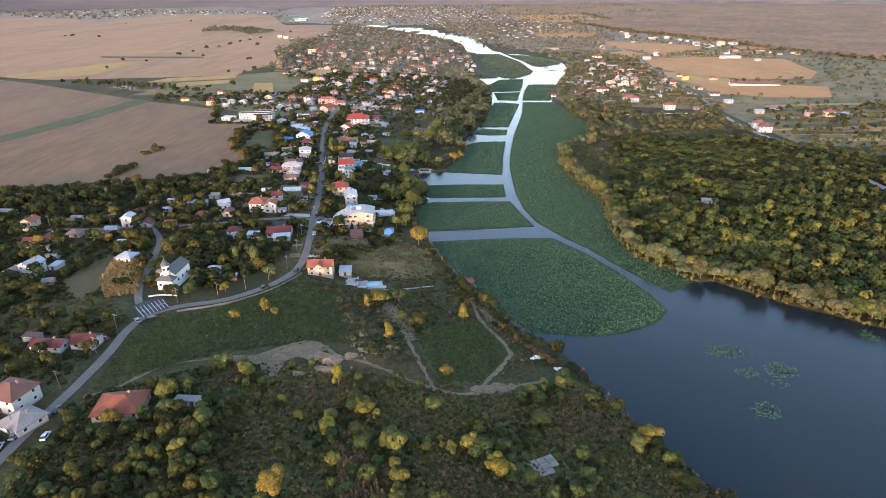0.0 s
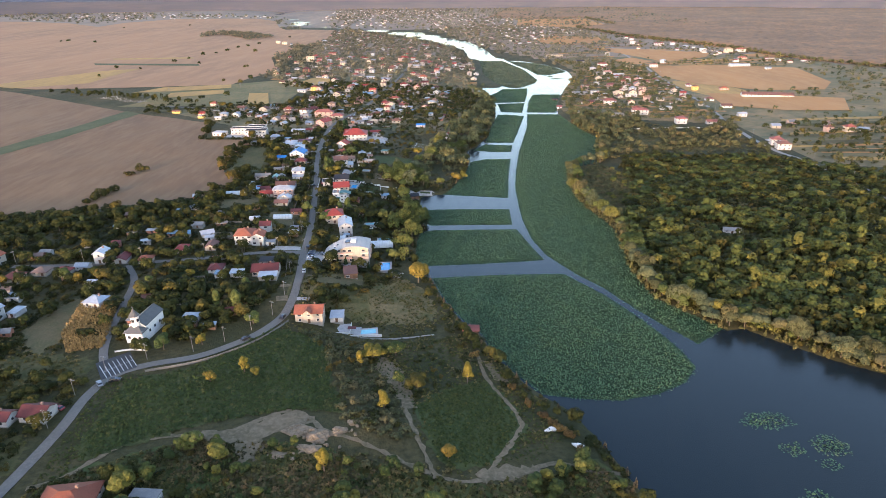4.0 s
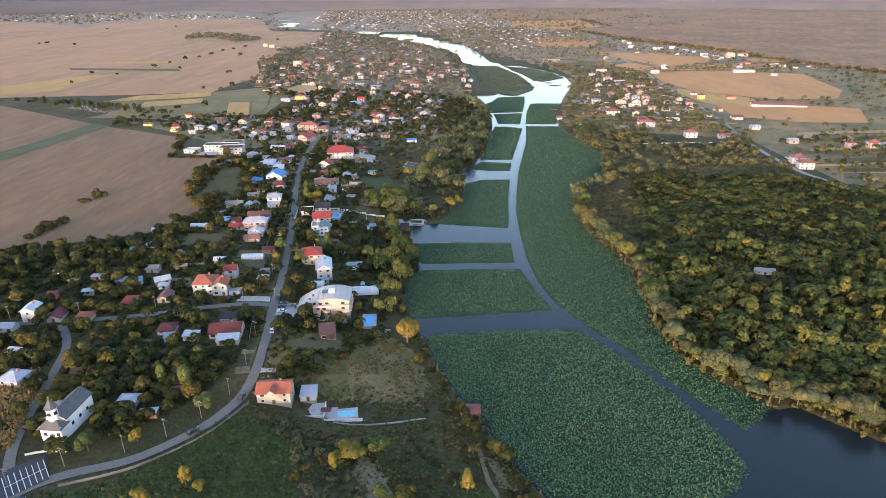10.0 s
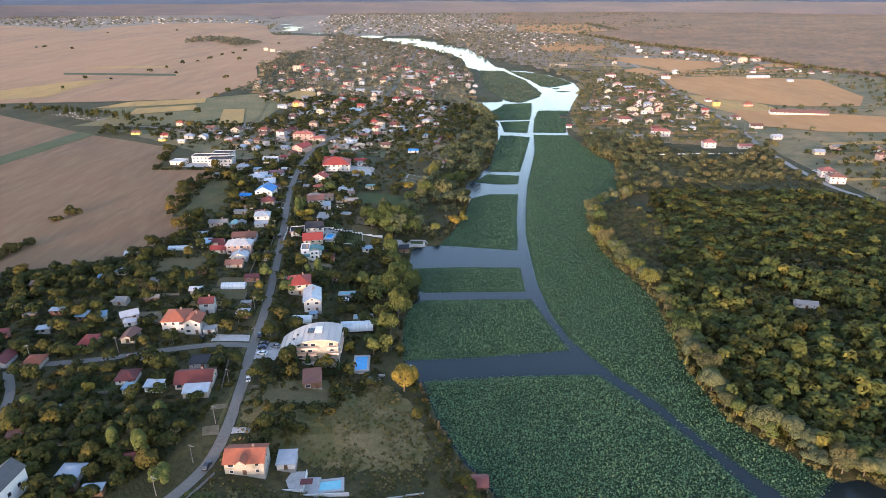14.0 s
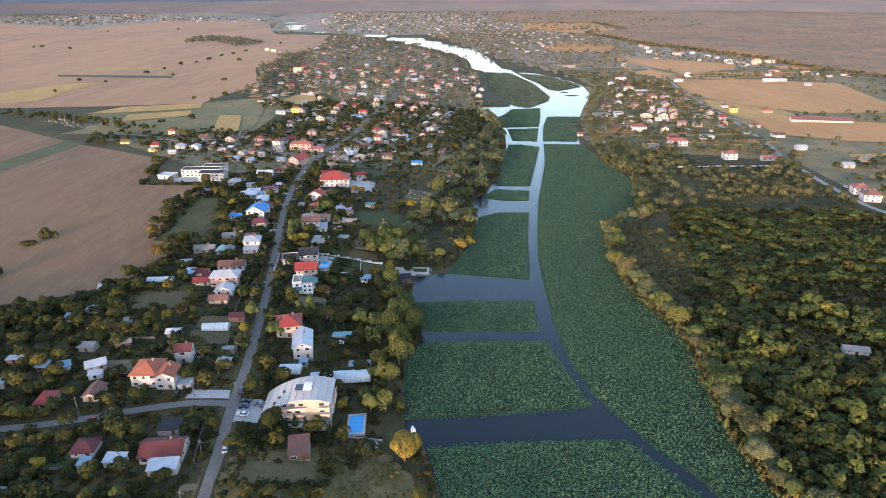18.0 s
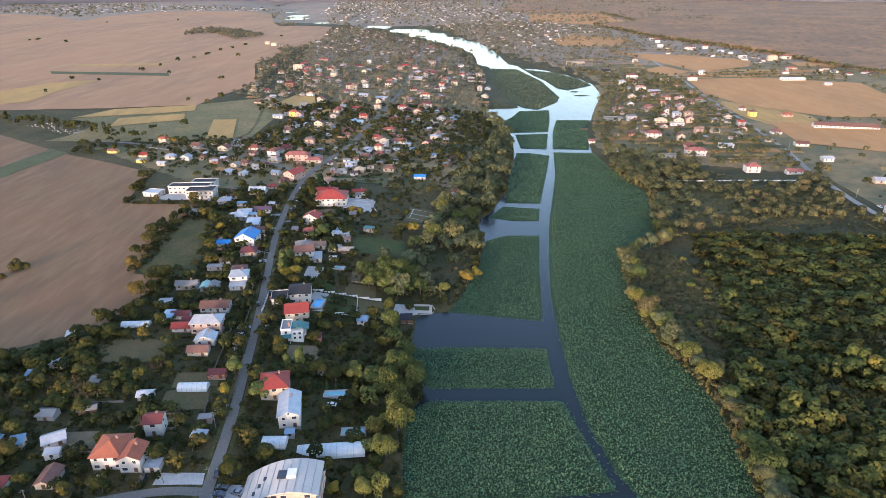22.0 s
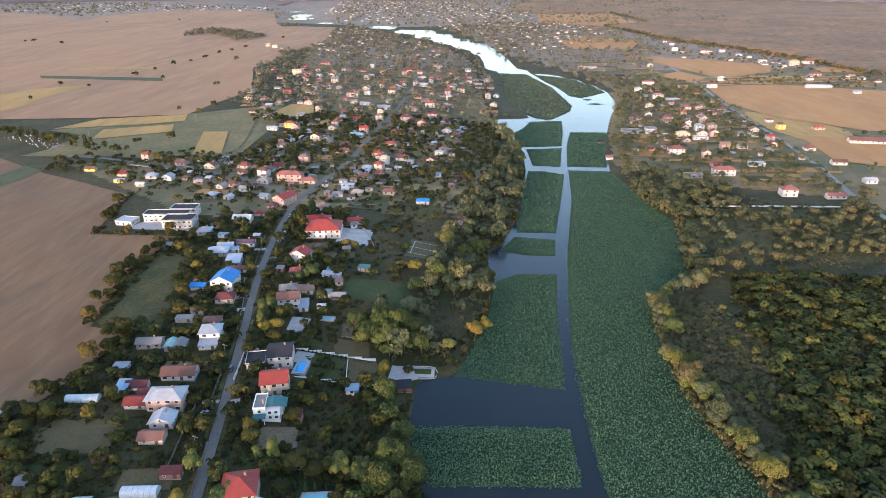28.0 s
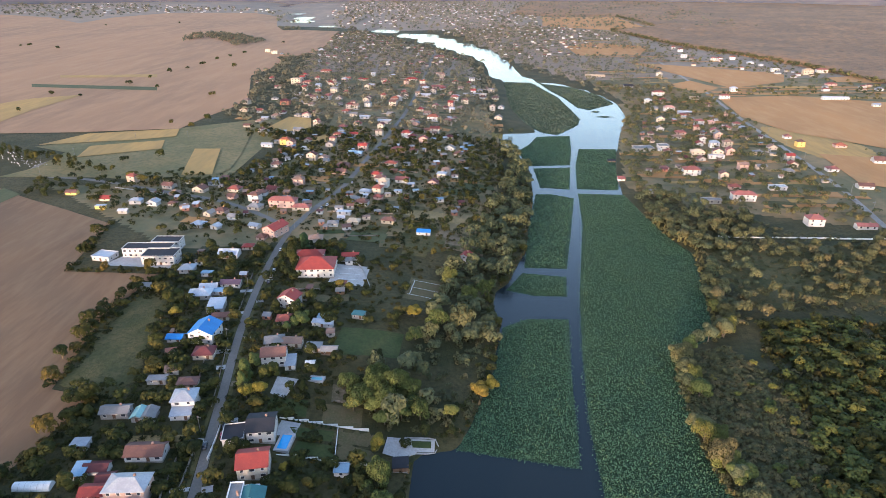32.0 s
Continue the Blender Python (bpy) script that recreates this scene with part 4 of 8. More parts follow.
def roof_shape(kind, w, d, z, over, rise):
    """The roof's sheet with its thickness, as verts and faces; ridge along x or y, or hipped."""
    a, b, t = w / 2 + over, d / 2 + over, 0.2
    if kind in ("gablex", "gabley"):
        lx, ly = (a, b) if kind == "gablex" else (b, a)
        drop = rise * over / (ly - over)
        top = [(-lx, -ly, z - drop + t), (lx, -ly, z - drop + t), (lx, 0, z + rise + t), (-lx, 0, z + rise + t), (lx, ly, z - drop + t), (-lx, ly, z - drop + t)]
        low = [(x, y, h - t) for x, y, h in top]
        faces = [(0, 1, 2, 3), (3, 2, 4, 5), (9, 8, 7, 6), (11, 10, 8, 9), (0, 6, 7, 1), (1, 7, 8, 2), (2, 8, 10, 4), (4, 10, 11, 5), (5, 11, 9, 3), (3, 9, 6, 0)]
        v = top + low
        if kind == "gabley":
            v = [(-y, x, h) for x, y, h in v]
        return v, faces
    if kind == "hip":
        k = max(0.15, (a - b)) if a >= b else 0.0
        j = max(0.15, (b - a)) if b > a else 0.0
        drop = rise * over / min(w, d) * 2
        e = z - drop
        v = [(-a, -b, e), (a, -b, e), (a, b, e), (-a, b, e), (-a, -b, e + t), (a, -b, e + t), (a, b, e + t), (-a, b, e + t),
             (-k, -j, z + rise + t), (k, j, z + rise + t)]
        f = [(3, 2, 1, 0), (0, 1, 5, 4), (1, 2, 6, 5), (2, 3, 7, 6), (3, 0, 4, 7)]
        f += [(4, 5, 9, 8), (5, 6, 9), (6, 7, 8, 9), (7, 4, 8)] if j == 0 else [(4, 5, 8), (5, 6, 9, 8), (6, 7, 9), (7, 4, 8, 9)]
        return v, f
    lift = rise if kind == "flatpitch" else 0.0
    v = [(-a, -b, z), (a, -b, z), (a, b, z + lift), (-a, b, z + lift), (-a, -b, z + t), (a, -b, z + t), (a, b, z + lift + t), (-a, b, z + lift + t)]
    return v, [(3, 2, 1, 0), (4, 5, 6, 7), (0, 1, 5, 4), (1, 2, 6, 5), (2, 3, 7, 6), (3, 0, 4, 7)]


def house(x, y, w, d, storeys, kind, roof, wall, turn=0.0, far=False, name="", label="", pitch=0.5, tall=2.9, stacks=1):
    """A house or shed at its place: walls, roof, windows with panes, door and chimney under an empty at its base."""
    big = storeys > 1 or w * d > 50
    a = radians(turn)
    pts = [(x + u * math.cos(a) - v * math.sin(a), y + u * math.sin(a) + v * math.cos(a)) for u, v in ((-w / 2, -d / 2), (w / 2, -d / 2), (w / 2, d / 2), (-w / 2, d / 2))]
    take(pts, 1.8)
    hs = [float(height(*p)) for p in pts]
    z0 = sum(hs) / 4 + 0.15
    foot = z0 - min(hs) + 0.6
    base = new(name or ("house" if big else "shed"))
    base.location, base.rotation_euler = (x, y, z0), (0, 0, a)
    top = storeys * tall if big else 2.3
    span = d if kind in ("gablex", "hip") else w
    if kind == "hip":
        span = min(w, d)
    rise = span / 2 * pitch if kind in ("gablex", "gabley", "hip") else (0.8 if kind == "flatpitch" else 0.0)
    # walls
    hx, hy = w / 2, d / 2
    v = [(-hx, -hy, -foot), (hx, -hy, -foot), (hx, hy, -foot), (-hx, hy, -foot), (-hx, -hy, top), (hx, -hy, top), (hx, hy, top), (-hx, hy, top)]
    f = [(0, 1, 5, 4), (1, 2, 6, 5), (2, 3, 7, 6), (3, 0, 4, 7), (4, 5, 6, 7)]
    if kind == "gablex":
        v += [(-hx, 0, top + rise), (hx, 0, top + rise)]
        f = [(0, 1, 5, 4), (2, 3, 7, 6), (1, 2, 6, 9, 5), (3, 0, 4, 8, 7), (4, 5, 9, 8), (8, 9, 6, 7)]
    elif kind == "gabley":
        v += [(0, -hy, top + rise), (0, hy, top + rise)]
        f = [(1, 2, 6, 5), (3, 0, 4, 7), (0, 1, 5, 8, 4), (2, 3, 7, 9, 6), (4, 8, 9, 7), (8, 5, 6, 9)]
    elif kind == "flatpitch":
        v[6], v[7] = (hx, hy, top + rise), (-hx, hy, top + rise)
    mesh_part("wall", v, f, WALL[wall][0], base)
    over = 0.55 if kind in ("hip", "gablex", "gabley") else 0.3
    rv, rf = roof_shape(kind, w, d, top + 0.02, over, rise)
    mesh_part("roof", rv, rf, ROOF[roof][0], base, ROOF[roof][1] + " roof")
    if kind == "flat" and big:
        bm = bmesh.new()
        for q in ((-hx - 0.3, hx + 0.3, -hy - 0.3, -hy - 0.05), (-hx - 0.3, hx + 0.3, hy + 0.05, hy + 0.3), (-hx - 0.3, -hx - 0.05, -hy - 0.05, hy + 0.05), (hx + 0.05, hx + 0.3, -hy - 0.05, hy + 0.05)):
            block(bm, *q, top + 0.22, top + 0.6)
        part("parapet", bm, WALL[wall][0], base)
    # windows on the sides that are seen, and a door
    if far:
        for s in range(storeys if big else 1):
            for i in range(max(1, int(w / 4.5))):
                put("window", PLAIN_WIN, base, -hx + (i + 0.5) * w / max(1, int(w / 4.5)), -hy, 1.0 + s * tall)
    else:
        side = hx if x < 60 else -hx
        n = max(1, int(w / 3.2))
        for s in range(storeys if big else 1):
            for i in range(n):
                u = -hx + (i + 0.5) * w / n
                if s == 0 and i == n // 2:
                    put("door", DOOR_MESH, base, u, -hy, 0.02)
                    continue
                k = ((1.3, 1.35), (2.0, 1.4), (1.3, 1.35))[(i + s + int(w)) % 3] if big else (0.9, 1.1)
                o = put("window", WIN[k][0], base, u, -hy, 1.0 + s * tall)
                put("pane", WIN[k][1], o, 0, 0, 0)
            if d > 5 and big:
                for i in range(max(1, int(d / 4.5))):
                    o = put("window", WIN[(1.3, 1.35)][0], base, side, -hy + (i + 0.5) * d / max(1, int(d / 4.5)), 1.0 + s * tall, 90 if side > 0 else -90)
                    put("pane", WIN[(1.3, 1.35)][1], o, 0, 0, 0)
        if kind == "gabley" and rise > 1.8:
            o = put("window", WIN[(0.9, 1.1)][0], base, 0, -hy, top + 0.3)
            put("pane", WIN[(0.9, 1.1)][1], o, 0, 0, 0)
        bm = bmesh.new()
        block(bm, -hx - 0.06, hx + 0.06, -hy - 0.06, -hy - 0.003, -foot, 0.3)
        block(bm, hx + 0.003, hx + 0.06, -hy - 0.003, hy, -foot, 0.3)
        block(bm, -hx - 0.06, -hx - 0.003, -hy - 0.003, hy, -foot, 0.3)
        part("plinth", bm, STONE, base)
    if big and kind in ("hip", "gablex", "gabley"):
        for i in range(stacks):
            u, q = (w * (0.18 - 0.4 * i), d * 0.12) if kind != "gabley" else (w * 0.12, d * (0.2 - 0.4 * i))
            put("chimney", CHIMNEY, base, u, q, top + rise * 0.75)
    if not label:
        size = ("two-storey " if storeys > 1 else "low ") if big else "small "
        form = {"hip": "hipped", "gablex": "gabled", "gabley": "gabled", "flat": "flat", "flatpitch": "lean-to"}[kind]
        label = f"{size}{WALL[wall][1]} {'house' if big else 'shed'} with {ROOF[roof][1]} {form} roof"
    return tagged(base, label, "house" if big else "shed")


# the long hut in the wood
house(184, 402, 10, 4.5, 1, "gablex", "grey", "white", -12, label="long grey-roofed hut hidden in the wood", stacks=0)
# houses of the western village, the shore and the eastern road
house(-64, 396, 8, 14, 2, "gabley", "greymetal", "white", 11)
house(-73, 409, 11, 11, 2, "hip", "red", "cream", 11)
house(-52, 333, 7, 9, 1, "flatpitch", "brown", "wood", 11)
house(-118, 367, 10, 11, 2, "hip", "orange", "white", 4)
house(-109.5, 364.5, 7, 8, 2, "gabley", "orange", "white", 4)
house(-102.5, 363, 5, 4, 1, "flat", "greymetal", "white", 4)
house(-110, 382, 6.2, 6.2, 2, "gablex", "maroon", "white", 8)
house(-95, 326, 13.3, 9.4, 1, "gablex", "maroon", "cream", 6)
house(-92, 318.2, 9, 4.6, 1, "flatpitch", "whitemetal", "cream", 6)
house(-121, 326, 7.0, 7.0, 1, "hip", "maroon", "white", 6)
house(-149, 351, 5.5, 7.8, 1, "hip", "red", "cream", 4)
house(-134, 356, 5.5, 7.8, 1, "gabley", "brown", "cream", 4)
house(-143, 374, 7.0, 5.5, 1, "gablex", "whitemetal", "white", 30)
house(-153, 387, 6.2, 4.7, 1, "gablex", "grey", "grey", 0)
house(-122, 400, 5.5, 3.9, 1, "gablex", "greymetal", "grey", 5)
house(-94, 388, 4.7, 2.7, 1, "flat", "grey", "pink", 8)
house(-98, 338, 7.0, 6.2, 1, "flat", "dark", "grey", 6)
house(-127, 551, 12.0, 12.0, 2, "gabley", "blue", "white", -4)
house(-141, 548, 7.4, 4.6, 1, "gablex", "blue", "white", 0)
house(-122, 536, 9.2, 7.4, 1, "hip", "maroon", "cream", 5)
house(-116, 500, 9.2, 8.3, 2, "hip", "greymetal", "white", 8)
house(-115, 493, 8.3, 4.6, 1, "flatpitch", "greymetal", "white", 8)
house(-142, 493, 11.0, 5.5, 1, "gablex", "grey", "grey", 5)
house(-132, 492, 4.6, 6.4, 1, "gabley", "tealpale", "grey", 5)
house(-128, 492, 5.5, 6.4, 1, "gabley", "grey", "grey", 5)
house(-119, 471, 13.8, 7.4, 1, "gablex", "brown", "white", 4)
house(-121, 514, 8.3, 5.5, 1, "hip", "brown", "cream", 8)
house(-135, 515, 8.3, 3.7, 1, "flat", "grey", "grey", 4)
house(-146, 474, 6.0, 4.6, 1, "flat", "whitemetal", "white", 4)
house(-138, 460, 4.6, 6.4, 1, "flatpitch", "bluepale", "grey", 4)
house(-133, 462, 8.3, 4.6, 1, "gablex", "maroon", "white", 4)
house(-128, 451, 8.3, 5.5, 1, "gablex", "red", "white", 4)
house(-127, 457, 5.5, 4.6, 1, "gablex", "maroon", "brick", 10)
house(-116, 452, 13.8, 8.3, 2, "hip", "whitemetal", "pink", 4)
house(-126, 569, 8.3, 4.6, 1, "gablex", "brown", "cream", 8)
house(-80, 487, 10.5, 11, 2, "gablex", "dark", "white", 8, pitch=0.35)
house(-90, 483, 8, 9, 1, "flat", "dark", "white", 11)
house(-77.5, 468, 11, 10, 2, "gablex", "red", "cream", 11)
house(-88, 534, 11.0, 8.3, 2, "gablex", "brown", "white", 8)
house(-80, 532, 4.6, 8.3, 1, "flatpitch", "greymetal", "white", 8)
house(-92, 548, 9.2, 6.4, 1, "hip", "grey", "grey", 15)
house(-83, 548, 9.2, 5.5, 1, "gablex", "brownpale", "cream", 0)
house(-72, 545, 7.4, 5.5, 1, "flat", "grey", "grey", 0)
house(-64, 543, 7.4, 4.6, 1, "gablex", "grey", "wood", 0)
house(-88, 627, 22, 17, 2, "hip", "red", "white", 4, name="village_school")
house(-97, 647, 18, 9, 1, "hip", "red", "white", 4)
house(-71, 647, 10.1, 5.5, 1, "gablex", "red", "white", 2)
house(-94, 586, 10.1, 8.3, 2, "gabley", "red", "white", -14)
house(-92, 568, 8.3, 6.4, 1, "hip", "brownred", "cream", 8)
house(-72, 566, 11.0, 2.8, 1, "flatpitch", "greymetal", "white", -10)
house(-129, 683, 10.4, 14.8, 2, "gabley", "red", "pink", -25, name="shop_building")
house(-136, 674, 5.9, 6.1, 1, "hip", "brown", "pink", -10)
house(-139, 740, 20.8, 8.2, 2, "hip", "redpale", "pink", -5, far=True, name="public_building")
house(-123, 733, 13.3, 6.8, 1, "hip", "redpale", "cream", -5, far=True)
house(-148, 645, 12.0, 8.3, 1, "gablex", "whitemetal", "white", 0)
house(-140, 657, 6.6, 5.2, 1, "hip", "red", "cream", 5)
house(-147, 694, 7.4, 5.2, 1, "gablex", "greymetal", "white", -20)
house(-133, 605, 11.0, 5.5, 1, "gablex", "purple", "white", 2)
house(-89, 725, 10.3, 4.5, 1, "flat", "whitemetal", "white", -5, far=True)
house(-79, 709, 8.1, 6.1, 1, "hip", "cream", "cream", -10, far=True)
house(-93, 702, 7.4, 6.1, 1, "hip", "grey", "white", 5, far=True)
house(-54, 713, 9.6, 6.1, 1, "hip", "brown", "cream", -10, far=True)
house(-99, 673, 8.8, 6.8, 1, "hip", "brownpale", "white", 5)
house(3, 662, 5.1, 6.8, 2, "gabley", "red", "white", -25)
house(-27, 694, 9.6, 4.5, 1, "flatpitch", "blue", "white", -5)
house(-55, 577, 6.4, 4.6, 1, "flat", "teal", "grey", -10)
house(-79, 748, 10.3, 6.8, 1, "hip", "brown", "white", -10, far=True)
house(-89, 714, 5.1, 4.5, 1, "gablex", "greymetal", "grey", 0, far=True)
house(-187, 635, 20, 12, 2, "flat", "dark", "white", 2, name="office_building")
house(-199, 644, 30, 9, 2, "flat", "dark", "white", 2, name="office_building")
house(-192, 656, 17.6, 9.0, 2, "flat", "dark", "white", 2, name="office_building")
house(-224, 637, 12, 9, 1, "flat", "whitemetal", "white", -10)
house(-281, 744, 8.1, 6.1, 1, "gablex", "red", "cream", 0, far=True)
house(-275, 725, 7.4, 3.8, 1, "flat", "whitemetal", "yellow", 0, far=True)
house(-254, 738, 8.8, 6.1, 1, "hip", "greymetal", "white", 5, far=True)
house(-239, 735, 8.1, 6.8, 1, "gabley", "whitemetal", "white", -5, far=True)
house(-224, 735, 5.9, 4.5, 1, "hip", "brown", "cream", 0, far=True)
house(-233, 760, 7.4, 6.1, 1, "hip", "brownpale", "pink", 0, far=True)
house(-316, 757, 8.8, 5.2, 1, "gablex", "brown", "yellow", 0, far=True)
house(-187, 694, 8.1, 6.8, 1, "hip", "greymetal", "white", -20)
house(-174, 691, 5.9, 5.2, 1, "gabley", "whitemetal", "white", -20)
house(-188, 716, 6.6, 6.8, 1, "gabley", "grey", "cream", -20, far=True)
house(-168, 710, 6.6, 6.1, 1, "gablex", "grey", "white", -15, far=True)
house(-166, 623, 8.3, 7.4, 1, "hip", "greymetal", "grey", 5)
house(-152, 618, 6.4, 3.7, 1, "flat", "bluepale", "white", 0)
house(-146, 592, 12.0, 8.3, 1, "hip", "whitemetal", "grey", 8)
house(-144, 600, 9.2, 5.5, 1, "gablex", "greymetal", "grey", 8)
house(-137, 596, 6.4, 4.6, 1, "flat", "bluepale", "white", 0)
house(-132, 579, 8.3, 11.0, 1, "flatpitch", "greymetal", "grey", 8)
house(-253, 716, 6.6, 3.8, 1, "gablex", "whitemetal", "grey", 0, far=True)
house(-113, 441, 8.6, 6.2, 1, "gabley", "whitemetal", "white", 5)
house(-113, 432, 8.6, 5.5, 1, "gablex", "brown", "cream", 5)
house(-99, 415, 7.0, 3.1, 1, "flatpitch", "maroon", "brick", 5)
house(-109, 167, 15, 12, 1, "hip", "orange", "cream", 8)
house(-147, 170, 12.3, 10.7, 2, "hip", "brown", "white", -15)
house(-137, 159, 9.8, 9.8, 1, "hip", "grey", "white", -25)
house(-155, 204, 12.3, 5.7, 1, "gablex", "maroon", "white", -3)
house(-142, 207, 9.0, 7.4, 1, "gablex", "maroon", "white", -5)
house(-166, 211, 6.6, 3.3, 1, "flat", "brown", "grey", -3)
house(-88, 170, 8.2, 2.9, 1, "flat", "grey", "white", -4)
house(-204, 273, 7.4, 9.0, 2, "gabley", "whitemetal", "white", -15)
house(-212, 270, 7.4, 7.4, 1, "gabley", "grey", "cream", -15)
house(-165, 289, 8.2, 7.4, 1, "hip", "greymetal", "white", -8)
house(-116, 277, 6.6, 5.7, 1, "hip", "whitemetal", "white", 0)
house(-64.3, 286.5, 12.5, 8.5, 2, "gablex", "orange", "cream", 3, tall=2.6)
house(-52.5, 290.5, 6, 6, 1, "flatpitch", "greymetal", "white", 3)
house(11, 283, 7, 5, 1, "gablex", "redpale", "wood", 0)
house(-239, 329, 6.6, 7.4, 2, "gabley", "orange", "cream", -5)
house(-218, 312, 7.4, 7.4, 1, "hip", "brownred", "cream", -5)
house(-209, 320, 7.4, 6.6, 1, "hip", "brownpale", "cream", 0)
house(-198, 320, 7.4, 6.6, 1, "hip", "red", "cream", 0)
house(-191, 326, 6.6, 4.9, 1, "gablex", "greymetal", "white", 0)
house(-186, 336, 5.7, 7.4, 2, "gabley", "whitemetal", "white", 5)
house(-175, 336, 5.7, 8.2, 1, "gabley", "maroon", "white", 5)
house(-162, 335, 6.6, 6.6, 1, "hip", "orange", "cream", 5)
house(-227, 309, 6.6, 4.1, 1, "gablex", "maroon", "grey", 0)
house(-269, 354, 9.8, 4.1, 1, "gablex", "grey", "cream", -10)
house(-221, 344, 5.7, 3.3, 1, "gablex", "grey", "white", 0)
house(-196, 279, 4.1, 6.6, 1, "flat", "whitemetal", "white", -5)
house(240, 795, 19.2, 8.2, 2, "hip", "redpale", "white", -6, far=True)
house(211, 789, 16.0, 5.7, 1, "flat", "grey", "grey", -6, far=True)
house(270, 738, 12.0, 9.0, 2, "hip", "redpale", "white", -4, far=True)
house(303, 728, 14.4, 5.7, 1, "gablex", "redpale", "white", -4, far=True)
house(352, 765, 9.6, 6.6, 1, "gablex", "whitemetal", "white", 0, far=True)
house(444, 894, 66, 11, 1, "gablex", "brown", "white", -12, far=True, name="barn")
house(323, 625, 11, 9, 2, "hip", "redpale", "white", -10)
house(321, 608, 12, 9, 2, "hip", "brown", "white", -10)
house(357, 821, 12.8, 7.4, 1, "gablex", "brown", "white", -5, far=True)
house(356, 872, 10.4, 7.4, 1, "hip", "redpale", "white", -5, far=True)
house(412, 960, 11.2, 8.2, 1, "hip", "orange", "pink", -5, far=True)
house(371, 964, 8.0, 7.4, 2, "hip", "brown", "yellow", 0, far=True)
house(375, 1001, 7.2, 7.4, 1, "hip", "redpale", "white", 0, far=True)
house(248, 930, 13.6, 9.0, 2, "hip", "cream", "cream", -10, far=True)
house(279, 966, 9.6, 8.2, 2, "hip", "greymetal", "white", -5, far=True)
house(301, 1076, 11.2, 7.4, 2, "hip", "redpale", "white", -5, far=True)
house(319, 1082, 7.2, 7.4, 1, "hip", "pink", "pink", 0, far=True)
house(325, 1049, 9.6, 6.6, 1, "hip", "redpale", "cream", 0, far=True)
house(305, 1143, 17.6, 6.6, 1, "gablex", "whitemetal", "white", -5, far=True)
house(200, 960, 20.8, 13.1, 1, "flat", "grey", "grey", 5, far=True, name="hall")
house(224, 968, 11.2, 9.8, 1, "flat", "grey", "white", 0, far=True)
house(309, 1281, 17.6, 8.2, 2, "hip", "redpale", "white", 0, far=True)
house(277, 1222, 9.6, 7.4, 2, "hip", "whitemetal", "white", 0, far=True)
house(245, 1460, 35.2, 6.6, 1, "gablex", "cream", "cream", -3, far=True, name="barn")
house(352, 1243, 12.8, 6.6, 1, "gablex", "cream", "cream", 0, far=True)
house(553, 1227, 36.8, 8.2, 1, "gablex", "whitemetal", "white", -5, far=True)
house(170, 815, 6.4, 4.1, 1, "gablex", "greymetal", "white", 0, far=True)
house(-186, 924, 10.0, 6.4, 2, "hip", "orange", "yellow", -5, far=True)
house(-202, 912, 11.2, 5.1, 1, "gablex", "whitemetal", "white", -5, far=True)
house(-67, 795, 8.1, 7.1, 2, "hip", "cream", "white", -12, far=True)
house(-80, 775, 8.7, 5.7, 1, "hip", "whitemetal", "white", -10, far=True)
house(-68, 764, 6.9, 5.1, 1, "hip", "brownred", "pink", -10, far=True)
house(-88, 755, 11.2, 5.7, 1, "hip", "grey", "white", -5, far=True)

# named houses further off
house(-62, 972, 10.1, 8.0, 2, "hip", "red", "white", -8, far=True)
house(-65, 907, 14.0, 8.0, 1, "hip", "redpale", "pink", -8, far=True)
house(-36, 1061, 13.3, 9.6, 2, "hip", "orange", "white", -8, far=True)
house(-10, 1196, 10.9, 8.8, 2, "hip", "redpale", "white", -8, far=True)
house(-13, 1110, 7.0, 7.2, 2, "hip", "whitemetal", "white", -8, far=True)
house(-127, 1125, 8.6, 7.2, 2, "hip", "grey", "white", -8, far=True)
house(-94, 1165, 9.4, 7.2, 2, "hip", "orange", "pink", -8, far=True)
house(-154, 1387, 7.0, 6.4, 2, "flat", "whitemetal", "white", -8, far=True)
house(-124, 1313, 10.1, 8.0, 1, "hip", "red", "pink", -8, far=True)
house(-84, 1351, 18.7, 8.0, 1, "hip", "red", "cream", -8, far=True)
house(-266, 1294, 15.6, 8.0, 3, "flat", "cream", "cream", -8, far=True)
house(-245, 1284, 14.0, 8.0, 2, "hip", "redpale", "pink", -8, far=True)
house(-240, 1128, 12.5, 8.0, 2, "hip", "maroon", "brick", -8, far=True)
house(-194, 1054, 9.4, 8.0, 1, "hip", "cream", "white", -8, far=True)
house(-201, 1168, 11.7, 7.2, 1, "gablex", "greymetal", "white", -8, far=True)
house(-239, 1200, 17.2, 7.2, 1, "flat", "whitemetal", "white", -8, far=True)
house(-94, 1034, 15.6, 7.2, 1, "gablex", "greymetal", "grey", -8, far=True)
house(-121, 1055, 12.5, 4.8, 1, "gablex", "whitemetal", "white", -8, far=True)
house(-54, 1209, 15.6, 8.0, 1, "gablex", "whitemetal", "grey", -8, far=True)
house(-38, 1287, 25.0, 8.0, 1, "hip", "redpale", "pink", -8, far=True)
house(20, 1250, 35.9, 5.6, 1, "flat", "greymetal", "grey", -8, far=True)
house(-412, 1688, 12.5, 7.2, 2, "flat", "cream", "cream", -8, far=True)
house(-436, 1718, 10.9, 6.4, 2, "flat", "cream", "cream", -8, far=True)
house(-316, 1723, 10.9, 7.2, 2, "hip", "whitemetal", "white", -8, far=True)
house(-273, 1381, 10.1, 7.2, 1, "hip", "red", "pink", -8, far=True)
